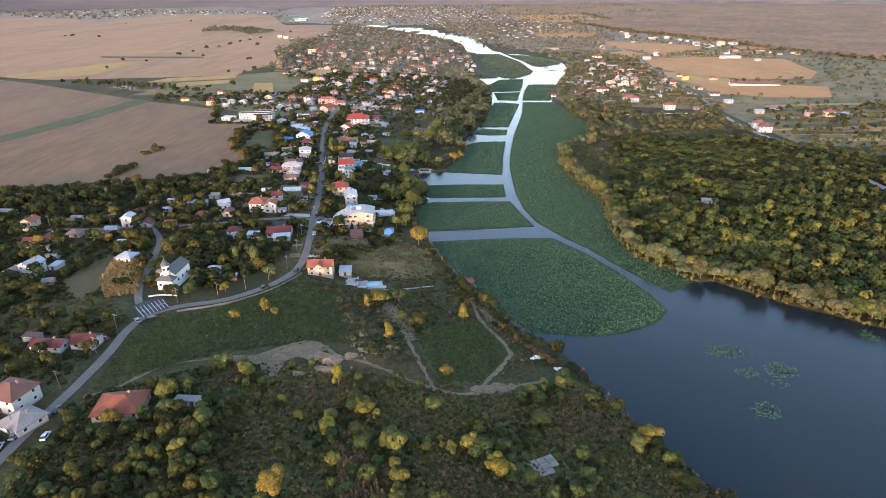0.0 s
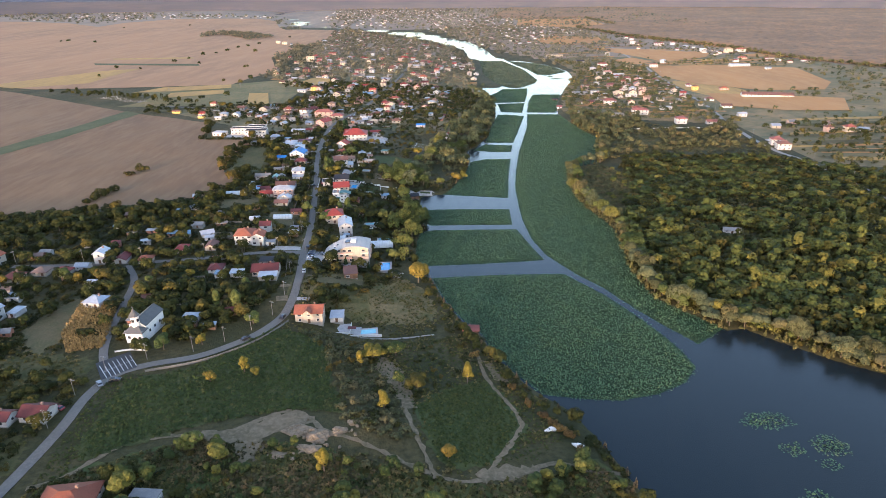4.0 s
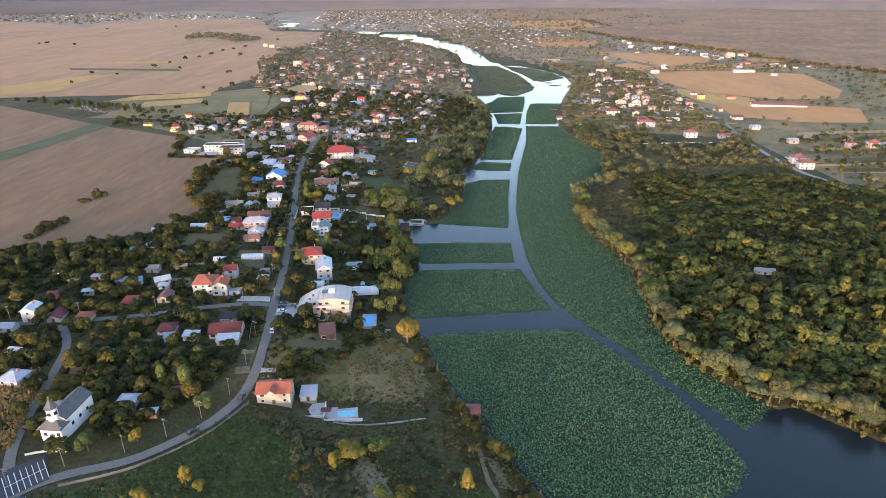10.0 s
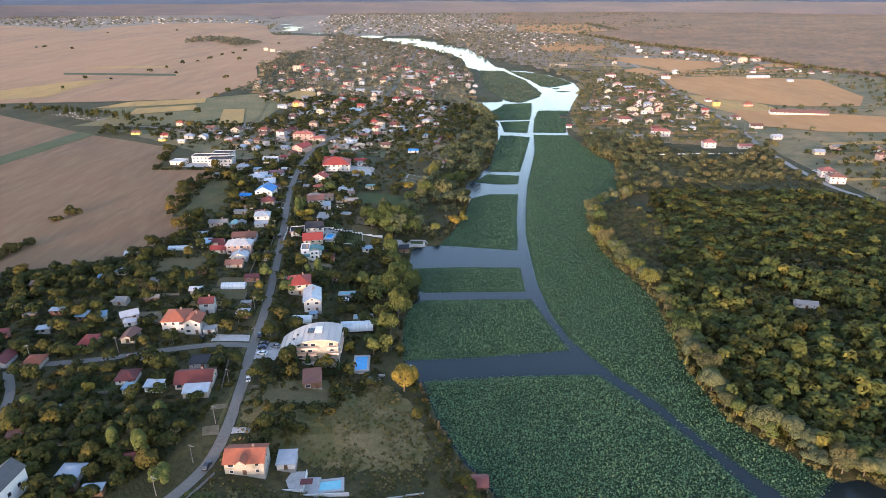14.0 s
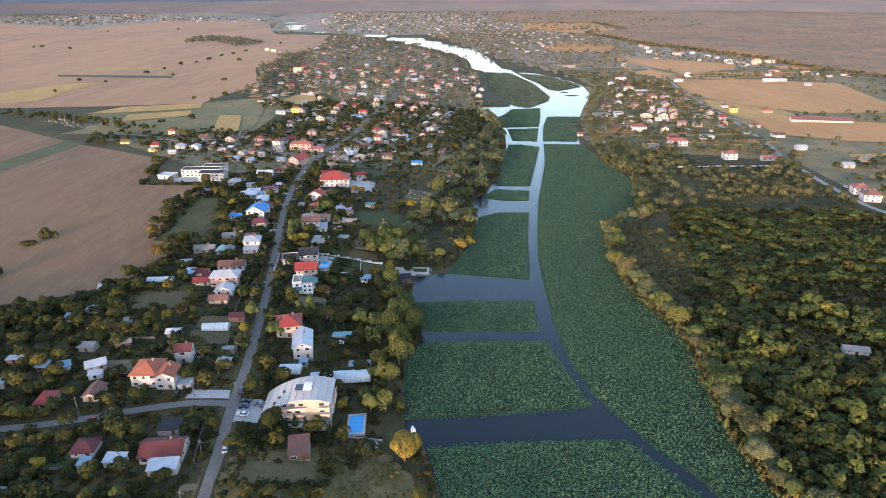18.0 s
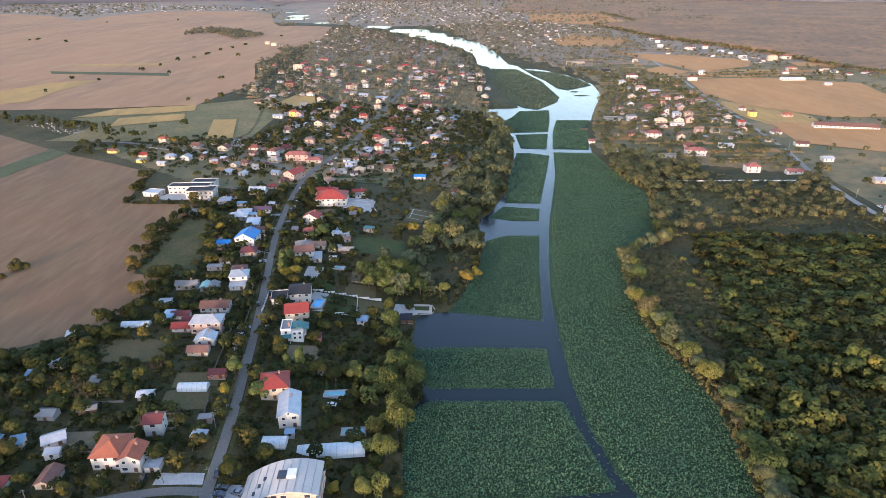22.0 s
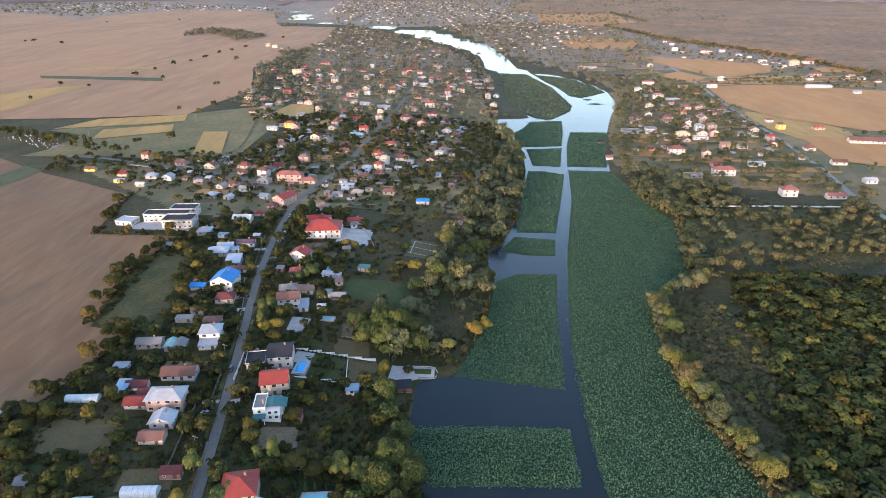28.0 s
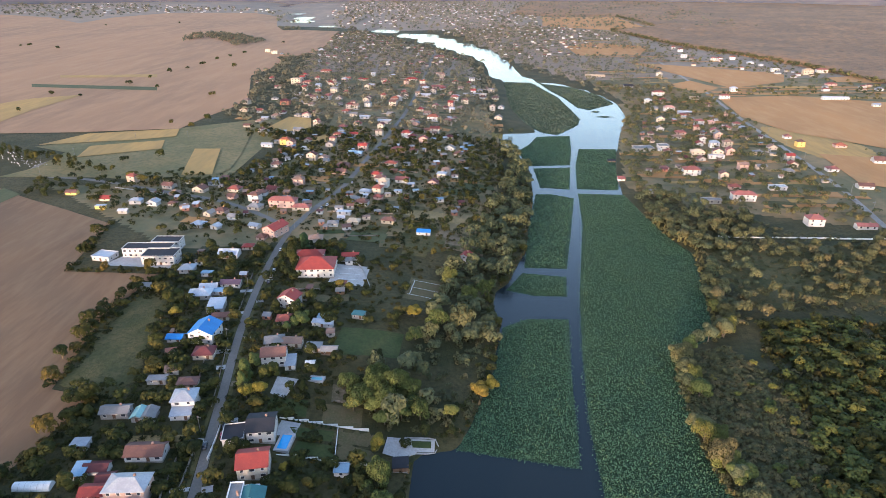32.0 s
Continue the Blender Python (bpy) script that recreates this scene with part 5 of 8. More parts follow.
house(-335, 1308, 7.0, 6.4, 1, "hip", "orange", "cream", -8, far=True)
house(-314, 1323, 7.0, 6.4, 2, "hip", "red", "pink", -8, far=True)
house(-82, 1424, 15.6, 7.2, 1, "hip", "red", "cream", -8, far=True)
house(-244, 1425, 20.3, 7.2, 1, "hip", "brownred", "pink", -8, far=True)
house(-111, 847, 10.9, 7.2, 1, "hip", "brown", "brick", -8, far=True)
house(-111, 826, 12.5, 6.4, 1, "gablex", "brown", "pink", -8, far=True)
house(-103, 921, 10.9, 6.4, 1, "hip", "maroon", "pink", -8, far=True)
house(-67, 856, 10.9, 6.4, 1, "hip", "brownred", "cream", -8, far=True)
house(-106, 887, 14.0, 6.4, 1, "gablex", "bluepale", "grey", -8, far=True)
house(-77, 821, 9.4, 6.4, 1, "hip", "red", "cream", -8, far=True)
house(-52, 810, 11.7, 7.2, 1, "gablex", "redpale", "white", -8, far=True)
house(-160, 903, 7.8, 4.8, 1, "hip", "whitemetal", "white", -8, far=True)
house(-160, 874, 7.0, 4.8, 1, "hip", "greymetal", "white", -8, far=True)
house(-241, 1037, 7.8, 5.6, 1, "gablex", "whitemetal", "grey", -8, far=True)
house(-201, 1282, 7.8, 6.4, 2, "hip", "brownpale", "white", -8, far=True)
house(-394, 1678, 6.2, 6.4, 1, "hip", "grey", "white", -8, far=True)
house(-39, 1002, 10.9, 7.2, 1, "hip", "brown", "cream", -8, far=True)
house(-120, 1386, 10.9, 6.4, 1, "hip", "whitemetal", "white", -8, far=True)
house(-46, 1680, 18.7, 7.2, 1, "hip", "redpale", "pink", -8, far=True)
house(-81, 1564, 14.0, 8.0, 1, "hip", "pink", "cream", -8, far=True)
house(-147, 1869, 12.5, 6.4, 1, "hip", "redpale", "white", -8, far=True)
house(-210, 2005, 9.4, 6.4, 1, "hip", "grey", "white", -8, far=True)
house(-262, 2112, 10.9, 6.4, 2, "flat", "whitemetal", "white", -8, far=True)
house(-193, 1946, 9.4, 6.4, 1, "hip", "maroon", "pink", -8, far=True)
house(362, 1458, 9.4, 8.0, 2, "hip", "cream", "white", -4, far=True)
house(291, 1166, 14.0, 8.8, 2, "hip", "pink", "white", -4, far=True)
house(263, 1030, 12.5, 7.2, 1, "hip", "redpale", "pink", -4, far=True)
house(435, 1303, 10.9, 7.2, 2, "hip", "whitemetal", "white", -4, far=True)
house(516, 1817, 10.9, 7.2, 2, "hip", "red", "white", -4, far=True)
house(515, 1866, 7.8, 7.2, 2, "hip", "red", "white", -4, far=True)
house(489, 1709, 12.5, 7.2, 2, "flat", "whitemetal", "white", -4, far=True)
house(546, 1657, 10.9, 7.2, 2, "hip", "redpale", "white", -4, far=True)
house(533, 1657, 9.4, 7.2, 2, "hip", "redpale", "white", -4, far=True)
house(582, 1678, 10.9, 7.2, 2, "hip", "orange", "white", -4, far=True)
house(592, 1612, 12.5, 6.4, 1, "hip", "whitemetal", "white", -4, far=True)
house(633, 1465, 17.2, 9.6, 3, "hip", "cream", "cream", -4, far=True)
house(673, 1492, 18.7, 9.6, 2, "hip", "redpale", "white", -4, far=True)
house(612, 1348, 17.2, 7.2, 1, "hip", "redpale", "pink", -4, far=True)
house(582, 1176, 9.4, 6.4, 1, "gablex", "whitemetal", "white", -4, far=True)
house(693, 2346, 18.7, 9.6, 2, "hip", "whitemetal", "white", -4, far=True)
house(589, 1497, 14.0, 8.0, 2, "flat", "whitemetal", "white", -4, far=True)
house(397, 1242, 14.0, 7.2, 2, "hip", "redpale", "white", -4, far=True)
house(221, 868, 15.6, 9.6, 2, "hip", "redpale", "white", -4, far=True)
house(151, 854, 6.2, 6.4, 1, "gablex", "redpale", "white", -4, far=True)
house(280, 819, 14.0, 6.4, 1, "flat", "whitemetal", "white", -4, far=True)
house(244, 823, 9.4, 6.4, 1, "hip", "brownred", "pink", -4, far=True)
house(281, 1356, 15.6, 8.8, 1, "gablex", "dark", "grey", -4, far=True)
house(265, 922, 15.6, 5.6, 1, "flat", "whitemetal", "white", -4, far=True)
house(156, 917, 7.8, 4.8, 1, "flatpitch", "dark", "wood", -4, far=True)

# ---- the arched guesthouse by the lake ----
PALE_ROOF = surface("pale_roof_sheet", (0.43, 0.405, 0.37), (0.38, 0.36, 0.335), (0.34, 0.32, 0.30), 0.12, 1.2, 0.8)
PINK = surface("salmon_render", (0.62, 0.40, 0.31), (0.55, 0.36, 0.28), None, 0.4, 3, 0.85)
POOL = surface("pool_tiles", (0.02, 0.25, 0.55), (0.03, 0.30, 0.60), None, 0.6, 3, 0.08, spec=0.6)
POOL_PALE = surface("pale_pool_cover", (0.16, 0.42, 0.50), (0.2, 0.46, 0.52), None, 0.6, 3, 0.15, spec=0.6)
POLY = surface("greenhouse_film", (0.50, 0.52, 0.53), (0.40, 0.43, 0.44), (0.58, 0.60, 0.60), 0.4, 2.0, 0.35, island=0.1)
STEEL = surface("grey_steel", (0.30, 0.31, 0.32), (0.25, 0.26, 0.27), None, 1, 4, 0.5, metal=0.5)
WHITE = surface("white_plaster", (0.72, 0.70, 0.67), (0.66, 0.64, 0.61), (0.58, 0.56, 0.53), 0.3, 2.0, 0.85)
FENCE_BOARDS = surface("fence_boards", (0.16, 0.14, 0.12), (0.2, 0.17, 0.14), None, 0.5, 4, 0.9)
PAVING = surface("grey_paving", (0.33, 0.32, 0.31), (0.27, 0.265, 0.26), (0.38, 0.37, 0.36), 0.5, 2.5, 0.85)


def base_at(name, x, y, turn, label, category, spare=None, lift=0.1, group=""):
    b = new(name)
    b.location, b.rotation_euler = (x, y, float(height(x, y)) + lift), (0, 0, radians(turn))
    if spare:
        w, d = spare
        a = radians(turn)
        take([(x + u * math.cos(a) - v * math.sin(a), y + u * math.sin(a) + v * math.cos(a)) for u, v in ((-w / 2, -d / 2), (w / 2, -d / 2), (w / 2, d / 2), (-w / 2, d / 2))], 1.0)
    return tagged(b, label, category, group)


def cubes(name, dims, material, parent, label=""):
    bm = bmesh.new()
    for q in dims:
        block(bm, *q)
    return part(name, bm, material, parent, label)


def guesthouse():
    b = base_at("guesthouse", -56.5, 357, 3, "three-storey white guesthouse with a curved pale roof", "hotel", (26, 19), 0.8)
    arc = [(-12.5 + 24.5 * i / 18, 2.9 + 6.9 * math.sin((0.03 + 0.97 * i / 18) * 2.25) ** 0.85) for i in range(19)]
    n = len(arc)
    v = [(x, -8, z) for x, z in arc] + [(x, 5, z) for x, z in arc] + [(-12.5, -8, -2), (12, -8, -2), (-12.5, 5, -2), (12, 5, -2)]
    f = [tuple([2 * n, 2 * n + 1] + list(range(n - 1, -1, -1))), tuple([2 * n + 3, 2 * n + 2] + list(range(n, 2 * n))),
         (2 * n + 2, 2 * n, 0, n), (2 * n + 1, 2 * n + 3, 2 * n - 1, n - 1)]
    mesh_part("wall", v, f, WALL["cream"][0], b)
    v, f = [], []
    for x, z in [(-13.6, 2.5)] + arc + [(12.9, arc[-1][1] - 0.35)]:
        v += [(x, -9, z + 0.05), (x, 6, z + 0.05), (x, -9, z + 0.4), (x, 6, z + 0.4)]
    for i in range(n + 1):
        p, q = 4 * i, 4 * i + 4
        f += [(p + 2, q + 2, q + 3, p + 3), (p + 1, q + 1, q, p), (p, q, q + 2, p + 2), (q + 1, p + 1, p + 3, q + 3)]
    f += [(0, 2, 3, 1), (4 * n + 5, 4 * n + 7, 4 * n + 6, 4 * n + 4)]
    mesh_part("roof", v, f, PALE_ROOF, b, "pale curved sheet roof with seams")
    for i in range(1, n - 1, 2):
        x, z = arc[i]
        cubes("roof_seam", [(x - 0.06, x + 0.06, -9, 6, z + 0.38, z + 0.52)], STEEL, b)
    cubes("roof_hatch", [(2, 5, -3, 0.5, 9.6, 11.2)], WHITE, b, "boxed roof exit")
    cubes("solar_panel", [(-1.2, 1.6, -3, 0.5, 10.1, 10.4)], GLASS, b, "dark glass roof panel")
    for i in range(3):
        x, z = arc[3 + i]
        cubes("roof_window", [(x - 0.5, x + 0.5, -6.5 + i * 2.5, -5 + i * 2.5, z + 0.3, z + 0.62)], GLASS, b)
    for s, (x0, x1) in enumerate(((-10.5, 3.5), (-6.0, 3.5))):
        z = 2.9 + 2.9 * s
        for p0, p1 in ((x0, x1), (7.6, 12.2)):
            o = cubes("balcony", [(p0, p1, -9.4, -8.003, z - 0.16, z)], WHITE, b, "balcony with a salmon-pink parapet")
            cubes("parapet", [(p0, p1, -9.45, -9.3, z + 0.004, z + 0.95)], PINK, o)
            for i in range(max(1, int((p1 - p0) / 3.0))):
                w = put("window", WIN[(2.0, 1.4)][0], b, p0 + 1.6 + i * 3.0, -8.0, z + 0.75)
                put("pane", WIN[(2.0, 1.4)][1], w, 0, 0, 0)
    for i in range(5):
        w = put("window", WIN[(2.0, 1.4)][0], b, -10.5 + i * 3.2, -8.0, 0.8)
        put("pane", WIN[(2.0, 1.4)][1], w, 0, 0, 0)
    for s in range(2):
        for i in range(3):
            w = put("window", WIN[(1.3, 1.35)][0], b, 12.0, -5 + i * 4, 0.9 + 2.9 * s, 90)
            put("pane", WIN[(1.3, 1.35)][1], w, 0, 0, 0)
        o = cubes("balcony", [(12.003, 13.2, -7.5, 4.5, 2.75 + 2.7 * s - 0.14, 2.75 + 2.7 * s)], WHITE, b)
        cubes("parapet", [(13.05, 13.2, -7.5, 4.5, 2.754 + 2.7 * s, 3.6 + 2.7 * s)], PINK, o)
    cubes("terrace", [(-12.5, 12.5, -11.5, -9.5, -2, 0.2)], PAVING, b)


guesthouse()


SLATE = surface("dark_sheet_roof", (0.085, 0.085, 0.085), (0.066, 0.067, 0.068), (0.10, 0.10, 0.098), 0.4, 2.0, 0.6)


def church():
    b = base_at("church", -130.5, 264, -5, "small white village church with grey roofs and a tower", "church", (11, 20))
    wall = WHITE
    v = [(-3.6, -5, -1.5), (3.6, -5, -1.5), (3.6, 9, -1.5), (-3.6, 9, -1.5), (-3.6, -5, 7), (3.6, -5, 7), (3.6, 9, 7), (-3.6, 9, 7), (0, -5, 9.6), (0, 9, 9.6)]
    mesh_part("nave", v, [(1, 2, 6, 5), (3, 0, 4, 7), (0, 1, 5, 8, 4), (2, 3, 7, 9, 6), (4, 8, 9, 7), (8, 5, 6, 9)], wall, b)
    mesh_part("roof", *roof_shape("gabley", 7.2, 14, 7.02, 0.4, 2.6), SLATE, b, "dark grey sheet gable roof").location = (0, 2, 0)
    cubes("porch", [(-3.4, 3.4, -8.4, -5.003, -1.5, 5.6)], wall, b)
    mesh_part("porch_roof", *roof_shape("hip", 7.4, 4.2, 5.62, 0.55, 1.7), SLATE, b, "dark hipped porch roof").location = (0, -6.7, 0)
    bm = bmesh.new()
    bmesh.ops.create_cone(bm, cap_ends=True, segments=10, radius1=1.7, radius2=1.7, depth=5.2, matrix=Matrix.Translation((0, -5.6, 9.4)))
    tower = part("tower", bm, wall, b)
    bm = bmesh.new()
    bmesh.ops.create_cone(bm, cap_ends=True, segments=10, radius1=2.2, radius2=1.5, depth=0.8, matrix=Matrix.Translation((0, -5.6, 12.4)))
    bmesh.ops.create_cone(bm, cap_ends=True, segments=10, radius1=1.5, radius2=0.12, depth=2.3, matrix=Matrix.Translation((0, -5.6, 13.95)))
    part("dome", bm, SLATE, tower, "dark metal dome")
    cubes("cross", [(-0.05, 0.05, -5.65, -5.55, 15.1, 16.4), (-0.35, 0.35, -5.64, -5.56, 15.85, 15.95)], STEEL, tower)
    for i in range(5):
        a = i * 1.2566 - 1.57
        put("window", PLAIN_WIN, tower, 1.66 * math.cos(a), -5.6 + 1.66 * math.sin(a), 9.4, math.degrees(a) + 90)
    bm = bmesh.new()
    block(bm, -0.9, 0.9, -8.46, -8.3, 0, 2.2)
    bmesh.ops.create_cone(bm, cap_ends=True, segments=14, radius1=0.9, radius2=0.9, depth=0.16, matrix=Matrix.Translation((0, -8.38, 2.2)) @ pose(0, 0, 0, 90, 0, 0))
    part("door", bm, DOOR, b, "dark arched wooden door")
    for s in (-1, 1):
        put("window", PLAIN_WIN, b, s * 2.3, -8.4, 2.2)
        for i in range(3):
            put("window", PLAIN_WIN, b, s * 3.6, -2.5 + i * 4, 2.6, 90 * s)
        cubes("pilaster", [(s * 3.5 - 0.25, s * 3.5 + 0.25, -8.6, -8.1, -1.5, 5.9)], wall, b)
    cubes("cornice", [(-3.75, 3.75, -8.55, -8.403, 5.2, 5.5)], STONE, b)
    for i in range(4):
        cubes("step", [(-2.2, 2.2, -9.0 - 0.35 * i, -8.47 - 0.35 * i if i else -8.47, -1.5, 0.0 - 0.17 * i)], STONE, b)


church()

# parking beside the church, with painted bays
park = [(-140, 240), (-130.5, 249), (-122.5, 238), (-132, 229)]
drape("car_park", park, NEW_ASPHALT, "fresh black asphalt car park", "car park", 0.3, 4)
take(park)
for i in range(8):
    s = i / 7
    x0, y0 = -137.5 + 8.0 * s, 238.2 + 8.2 * s
    ribbon("bay_line", [(x0, y0), (x0 + 7.2 - 1.0 * s, y0 - 8.2 + 0.8 * s)], 0.22, PAINT, "white painted parking bay line", "road marking", 0.36, 2.0)
ribbon("bay_line", [(-133.8, 234.4), (-126.4, 242.8)], 0.22, PAINT, "white painted parking bay line", "road marking", 0.36, 2.0)


def fence_run(pts, tall, material, label, gap=2.4, name="fence", thick=0.12, posts=True):
    """A fence of panels between posts; each panel and post is a part."""
    l = smooth_line(pts, gap)
    x0, y0 = l[0]
    b = new(name)
    b.location = (x0, y0, float(height(x0, y0)))
    tagged(b, label, "fence")
    for (xa, ya), (xb, yb) in zip(l, l[1:]):
        k = math.hypot(xb - xa, yb - ya)
        if k < 0.3:
            continue
        a = math.degrees(math.atan2(yb - ya, xb - xa))
        z = float(min(height(xa, ya), height(xb, yb))) - float(height(x0, y0))
        o = cubes("panel", [(0.1, k - 0.1, -thick / 2, thick / 2, -0.3, tall)], material, b)
        o.matrix_basis = pose(xa - x0, ya - y0, z, 0, 0, a)
        if posts:
            o = cubes("post", [(-0.1, 0.1, -0.11, 0.11, -0.4, tall + 0.12)], material, b)
            o.matrix_basis = pose(xa - x0, ya - y0, z, 0, 0, a)


fence_run([(-118, 235), (-101.5, 242.5), (-89.5, 252.3), (-79.8, 264.5), (-73.2, 281)], 1.1, POLE, "pale concrete panel fence along the bend of the road")
fence_run([(-76, 497), (-64, 497.5), (-52, 498), (-39, 498.5)], 1.6, WHITE, "white rendered garden wall", 6.0, "garden_wall", 0.25)
fence_run([(-72, 477), (-56, 478), (-36, 479)], 1.6, WHITE, "white rendered garden wall", 6.0, "garden_wall", 0.25)
fence_run([(-52, 498), (-50, 479)], 1.0, WHITE, "low white garden wall", 5.0, "garden_wall", 0.2)
fence_run([(-96, 470), (-97, 484), (-99, 498)], 1.5, WHITE, "white front wall along the street", 6.0, "garden_wall", 0.25)
fence_run([(-41, 277), (-28, 276), (-6, 279)], 0.7, CONCRETE, "low concrete wall below the pool", 5.0, "garden_wall", 0.25)
fence_run([(-39, 345), (-30, 344.5), (-24, 344)], 1.1, CONCRETE, "low wall behind the guesthouse lawn", 4.0, "garden_wall", 0.25)
fence_run([(-92, 640), (-66, 640), (-54, 612)], 1.0, CONCRETE, "low wall round the school yard", 6.0, "garden_wall", 0.25)
fence_run([(190, 716), (240, 712), (312, 706)], 1.2, WHITE, "long white wall beside the eastern houses", 8.0, "garden_wall", 0.25)
fence_run([(-290, 774), (-240, 760), (-195, 738)], 0.9, CONCRETE, "white wall along the village street", 8.0, "garden_wall", 0.25)
for pts in ([(-88, 400), (-93, 432)], [(-98, 438), (-103, 480)], [(-105, 500), (-114, 545)], [(-118, 570), (-125, 620)], [(-74, 310), (-76, 335)], [(-84, 322), (-88, 342)],
            [(-93, 372), (-97, 400)], [(-101, 415), (-107, 470)], [(-115, 505), (-122, 540)]):
    fence_run([(x - 0.5, y) if x < -95 else (x, y) for x, y in pts], 1.3, FENCE_BOARDS, "weathered street fence of boards", 3.0)


def pool(x, y, w, d, turn, label, water=POOL):
    b = base_at("swimming_pool", x, y, turn, label, "pool", (w + 3, d + 3), 0.12)
    r = math.hypot(w, d) / 2
    b.location.z = max(float(height(x + i * r, y + j * r)) for i in (-0.8, 0.8) for j in (-0.8, 0.8)) + 0.1
    h = 2.5
    cubes("rim", [(-w / 2 - 1, w / 2 + 1, -d / 2 - 1, -d / 2, -h, 0.25), (-w / 2 - 1, w / 2 + 1, d / 2, d / 2 + 1, -h, 0.25), (-w / 2 - 1, -w / 2, -d / 2, d / 2, -h, 0.25), (w / 2, w / 2 + 1, -d / 2, d / 2, -h, 0.25)],
          PAVING, b, "pale paved rim")
    cubes("pool_water", [(-w / 2 + 0.003, w / 2 - 0.003, -d / 2 + 0.003, d / 2 - 0.003, -h, 0.12)], water, b, "clear blue water")


pool(-35, 352, 5, 10, 4, "blue swimming pool with a paved rim")
pool(-70.5, 483.5, 4, 8, -4, "blue villa swimming pool with pale paving")
pool(-37.5, 283, 8, 4, 8, "raised turquoise swimming pool with a pale wall", POOL_PALE)
pool(-39, 393, 8, 2.6, 4, "covered pale blue garden basin", POOL_PALE)
pool(-66, 523, 5, 2, -6, "small blue garden basin", POOL_PALE)
pool(-49, 413, 9, 2.6, 4, "long pale blue garden basin", POOL_PALE)


def tunnel(x, y, w, d, tall, turn, label):
    """A greenhouse: a half-round film over steel hoops, each bay of film and each hoop a part."""
    b = base_at("greenhouse", x, y, turn, label, "greenhouse", (w, d))
    n = max(3, int(w / 2))
    arc = [(-d / 2 * math.cos(i * math.pi / 10), tall * math.sin(i * math.pi / 10) ** 0.8) for i in range(11)]
    for k in range(n):
        x0, x1 = -w / 2 + k * w / n + 0.04, -w / 2 + (k + 1) * w / n - 0.04
        v = [(x0, q, z) for q, z in arc] + [(x1, q, z) for q, z in arc]
        mesh_part("film_bay", v, [(i, i + 11, i + 12, i + 1) for i in range(10)], POLY, b)
    for k in range(n + 1):
        x0 = -w / 2 + k * w / n
        v = [(x0 - 0.05, q, z + 0.03) for q, z in arc] + [(x0 + 0.05, q, z + 0.03) for q, z in arc]
        mesh_part("hoop", v, [(i, i + 11, i + 12, i + 1) for i in range(10)], STEEL, b)
    for s in (-1, 1):
        v = [(s * (w / 2 - 0.02), q, z) for q, z in arc]
        mesh_part("end_wall", v, [tuple(range(11)) if s > 0 else tuple(range(10, -1, -1))], POLY, b)


tunnel(-45.5, 381, 25, 7, 3.2, 6, "long pale film greenhouse on hoops")
tunnel(-66, 380, 9, 6, 2.6, 2, "small grey film greenhouse on hoops")
tunnel(-106, 407, 12, 4.5, 2.6, 3, "pale blue film garden tunnel")
tunnel(-151, 453, 13, 4, 2.2, 4, "pale blue-grey garden tunnel")
tunnel(-71, 533, 5, 3.5, 2.2, 5, "small whitish film greenhouse")

def teal_house():
    """A white two-storey house: a grey flat roof over one half, a teal gable over the other."""
    b = base_at("house", -75.8, 451.5, 8, "two-storey white house with a flat grey roof and a teal gable", "house", (12, 11), 0.2)
    cubes("wall", [(-5, -0.4, -4.5, 4.5, -1.5, 6.3), (-0.397, 5, -4.5, 4.5, -1.5, 5.0)], WHITE, b)
    cubes("flat_roof", [(-4.7, -0.7, -4.2, 4.2, 6.303, 6.42)], ROOF["grey"][0], b, "grey felt roof")
    cubes("parapet", [(-5.1, -0.3, -4.6, -4.25, 6.304, 6.8), (-5.1, -0.3, 4.25, 4.6, 6.304, 6.8), (-5.1, -4.75, -4.247, 4.247, 6.304, 6.8)], WHITE, b)
    mesh_part("gable_roof", *roof_shape("gabley", 9.6, 5.2, 5.02, 0.45, 1.5), ROOF["teal"][0], b, "teal sheet gable roof").matrix_basis = pose(2.4, 0, 0)
    mesh_part("porch_roof", *roof_shape("flatpitch", 4.6, 2.2, 3.0, 0.2, 0.6), ROOF["teal"][0], b, "teal porch roof").location = (-2.7, -5.6, 0)
    for q in (-4.6, -0.9):
        cubes("porch_post", [(q - 0.1, q + 0.1, -6.5, -6.3, -1.5, 3.0)], WHITE, b)
    put("chimney", CHIMNEY, b, -1.4, -1.5, 7.2)
    for q, z in ((1.2, 1.0), (3.6, 1.0), (1.2, 3.3), (3.6, 3.3), (-2.7, 4.2)):
        w = put("window", WIN[(1.3, 1.35)][0], b, q, -4.5, z)
        put("pane", WIN[(1.3, 1.35)][1], w, 0, 0, 0)
    put("door", DOOR_MESH, b, -2.7, -4.5, 0.02)
    o = cubes("balcony", [(5.003, 6.4, -4.3, 4.3, 2.6, 2.78)], WHITE, b)
    cubes("railing", [(6.28, 6.4, -4.3, 4.3, 2.784, 3.6)], STEEL, o, "grey railing")


teal_house()
fence_run([(-136.5, 248.6), (-131, 250.4), (-124, 250.2)], 0.75, WHITE, "low white churchyard wall with posts", 2.2, "churchyard_wall", 0.2)
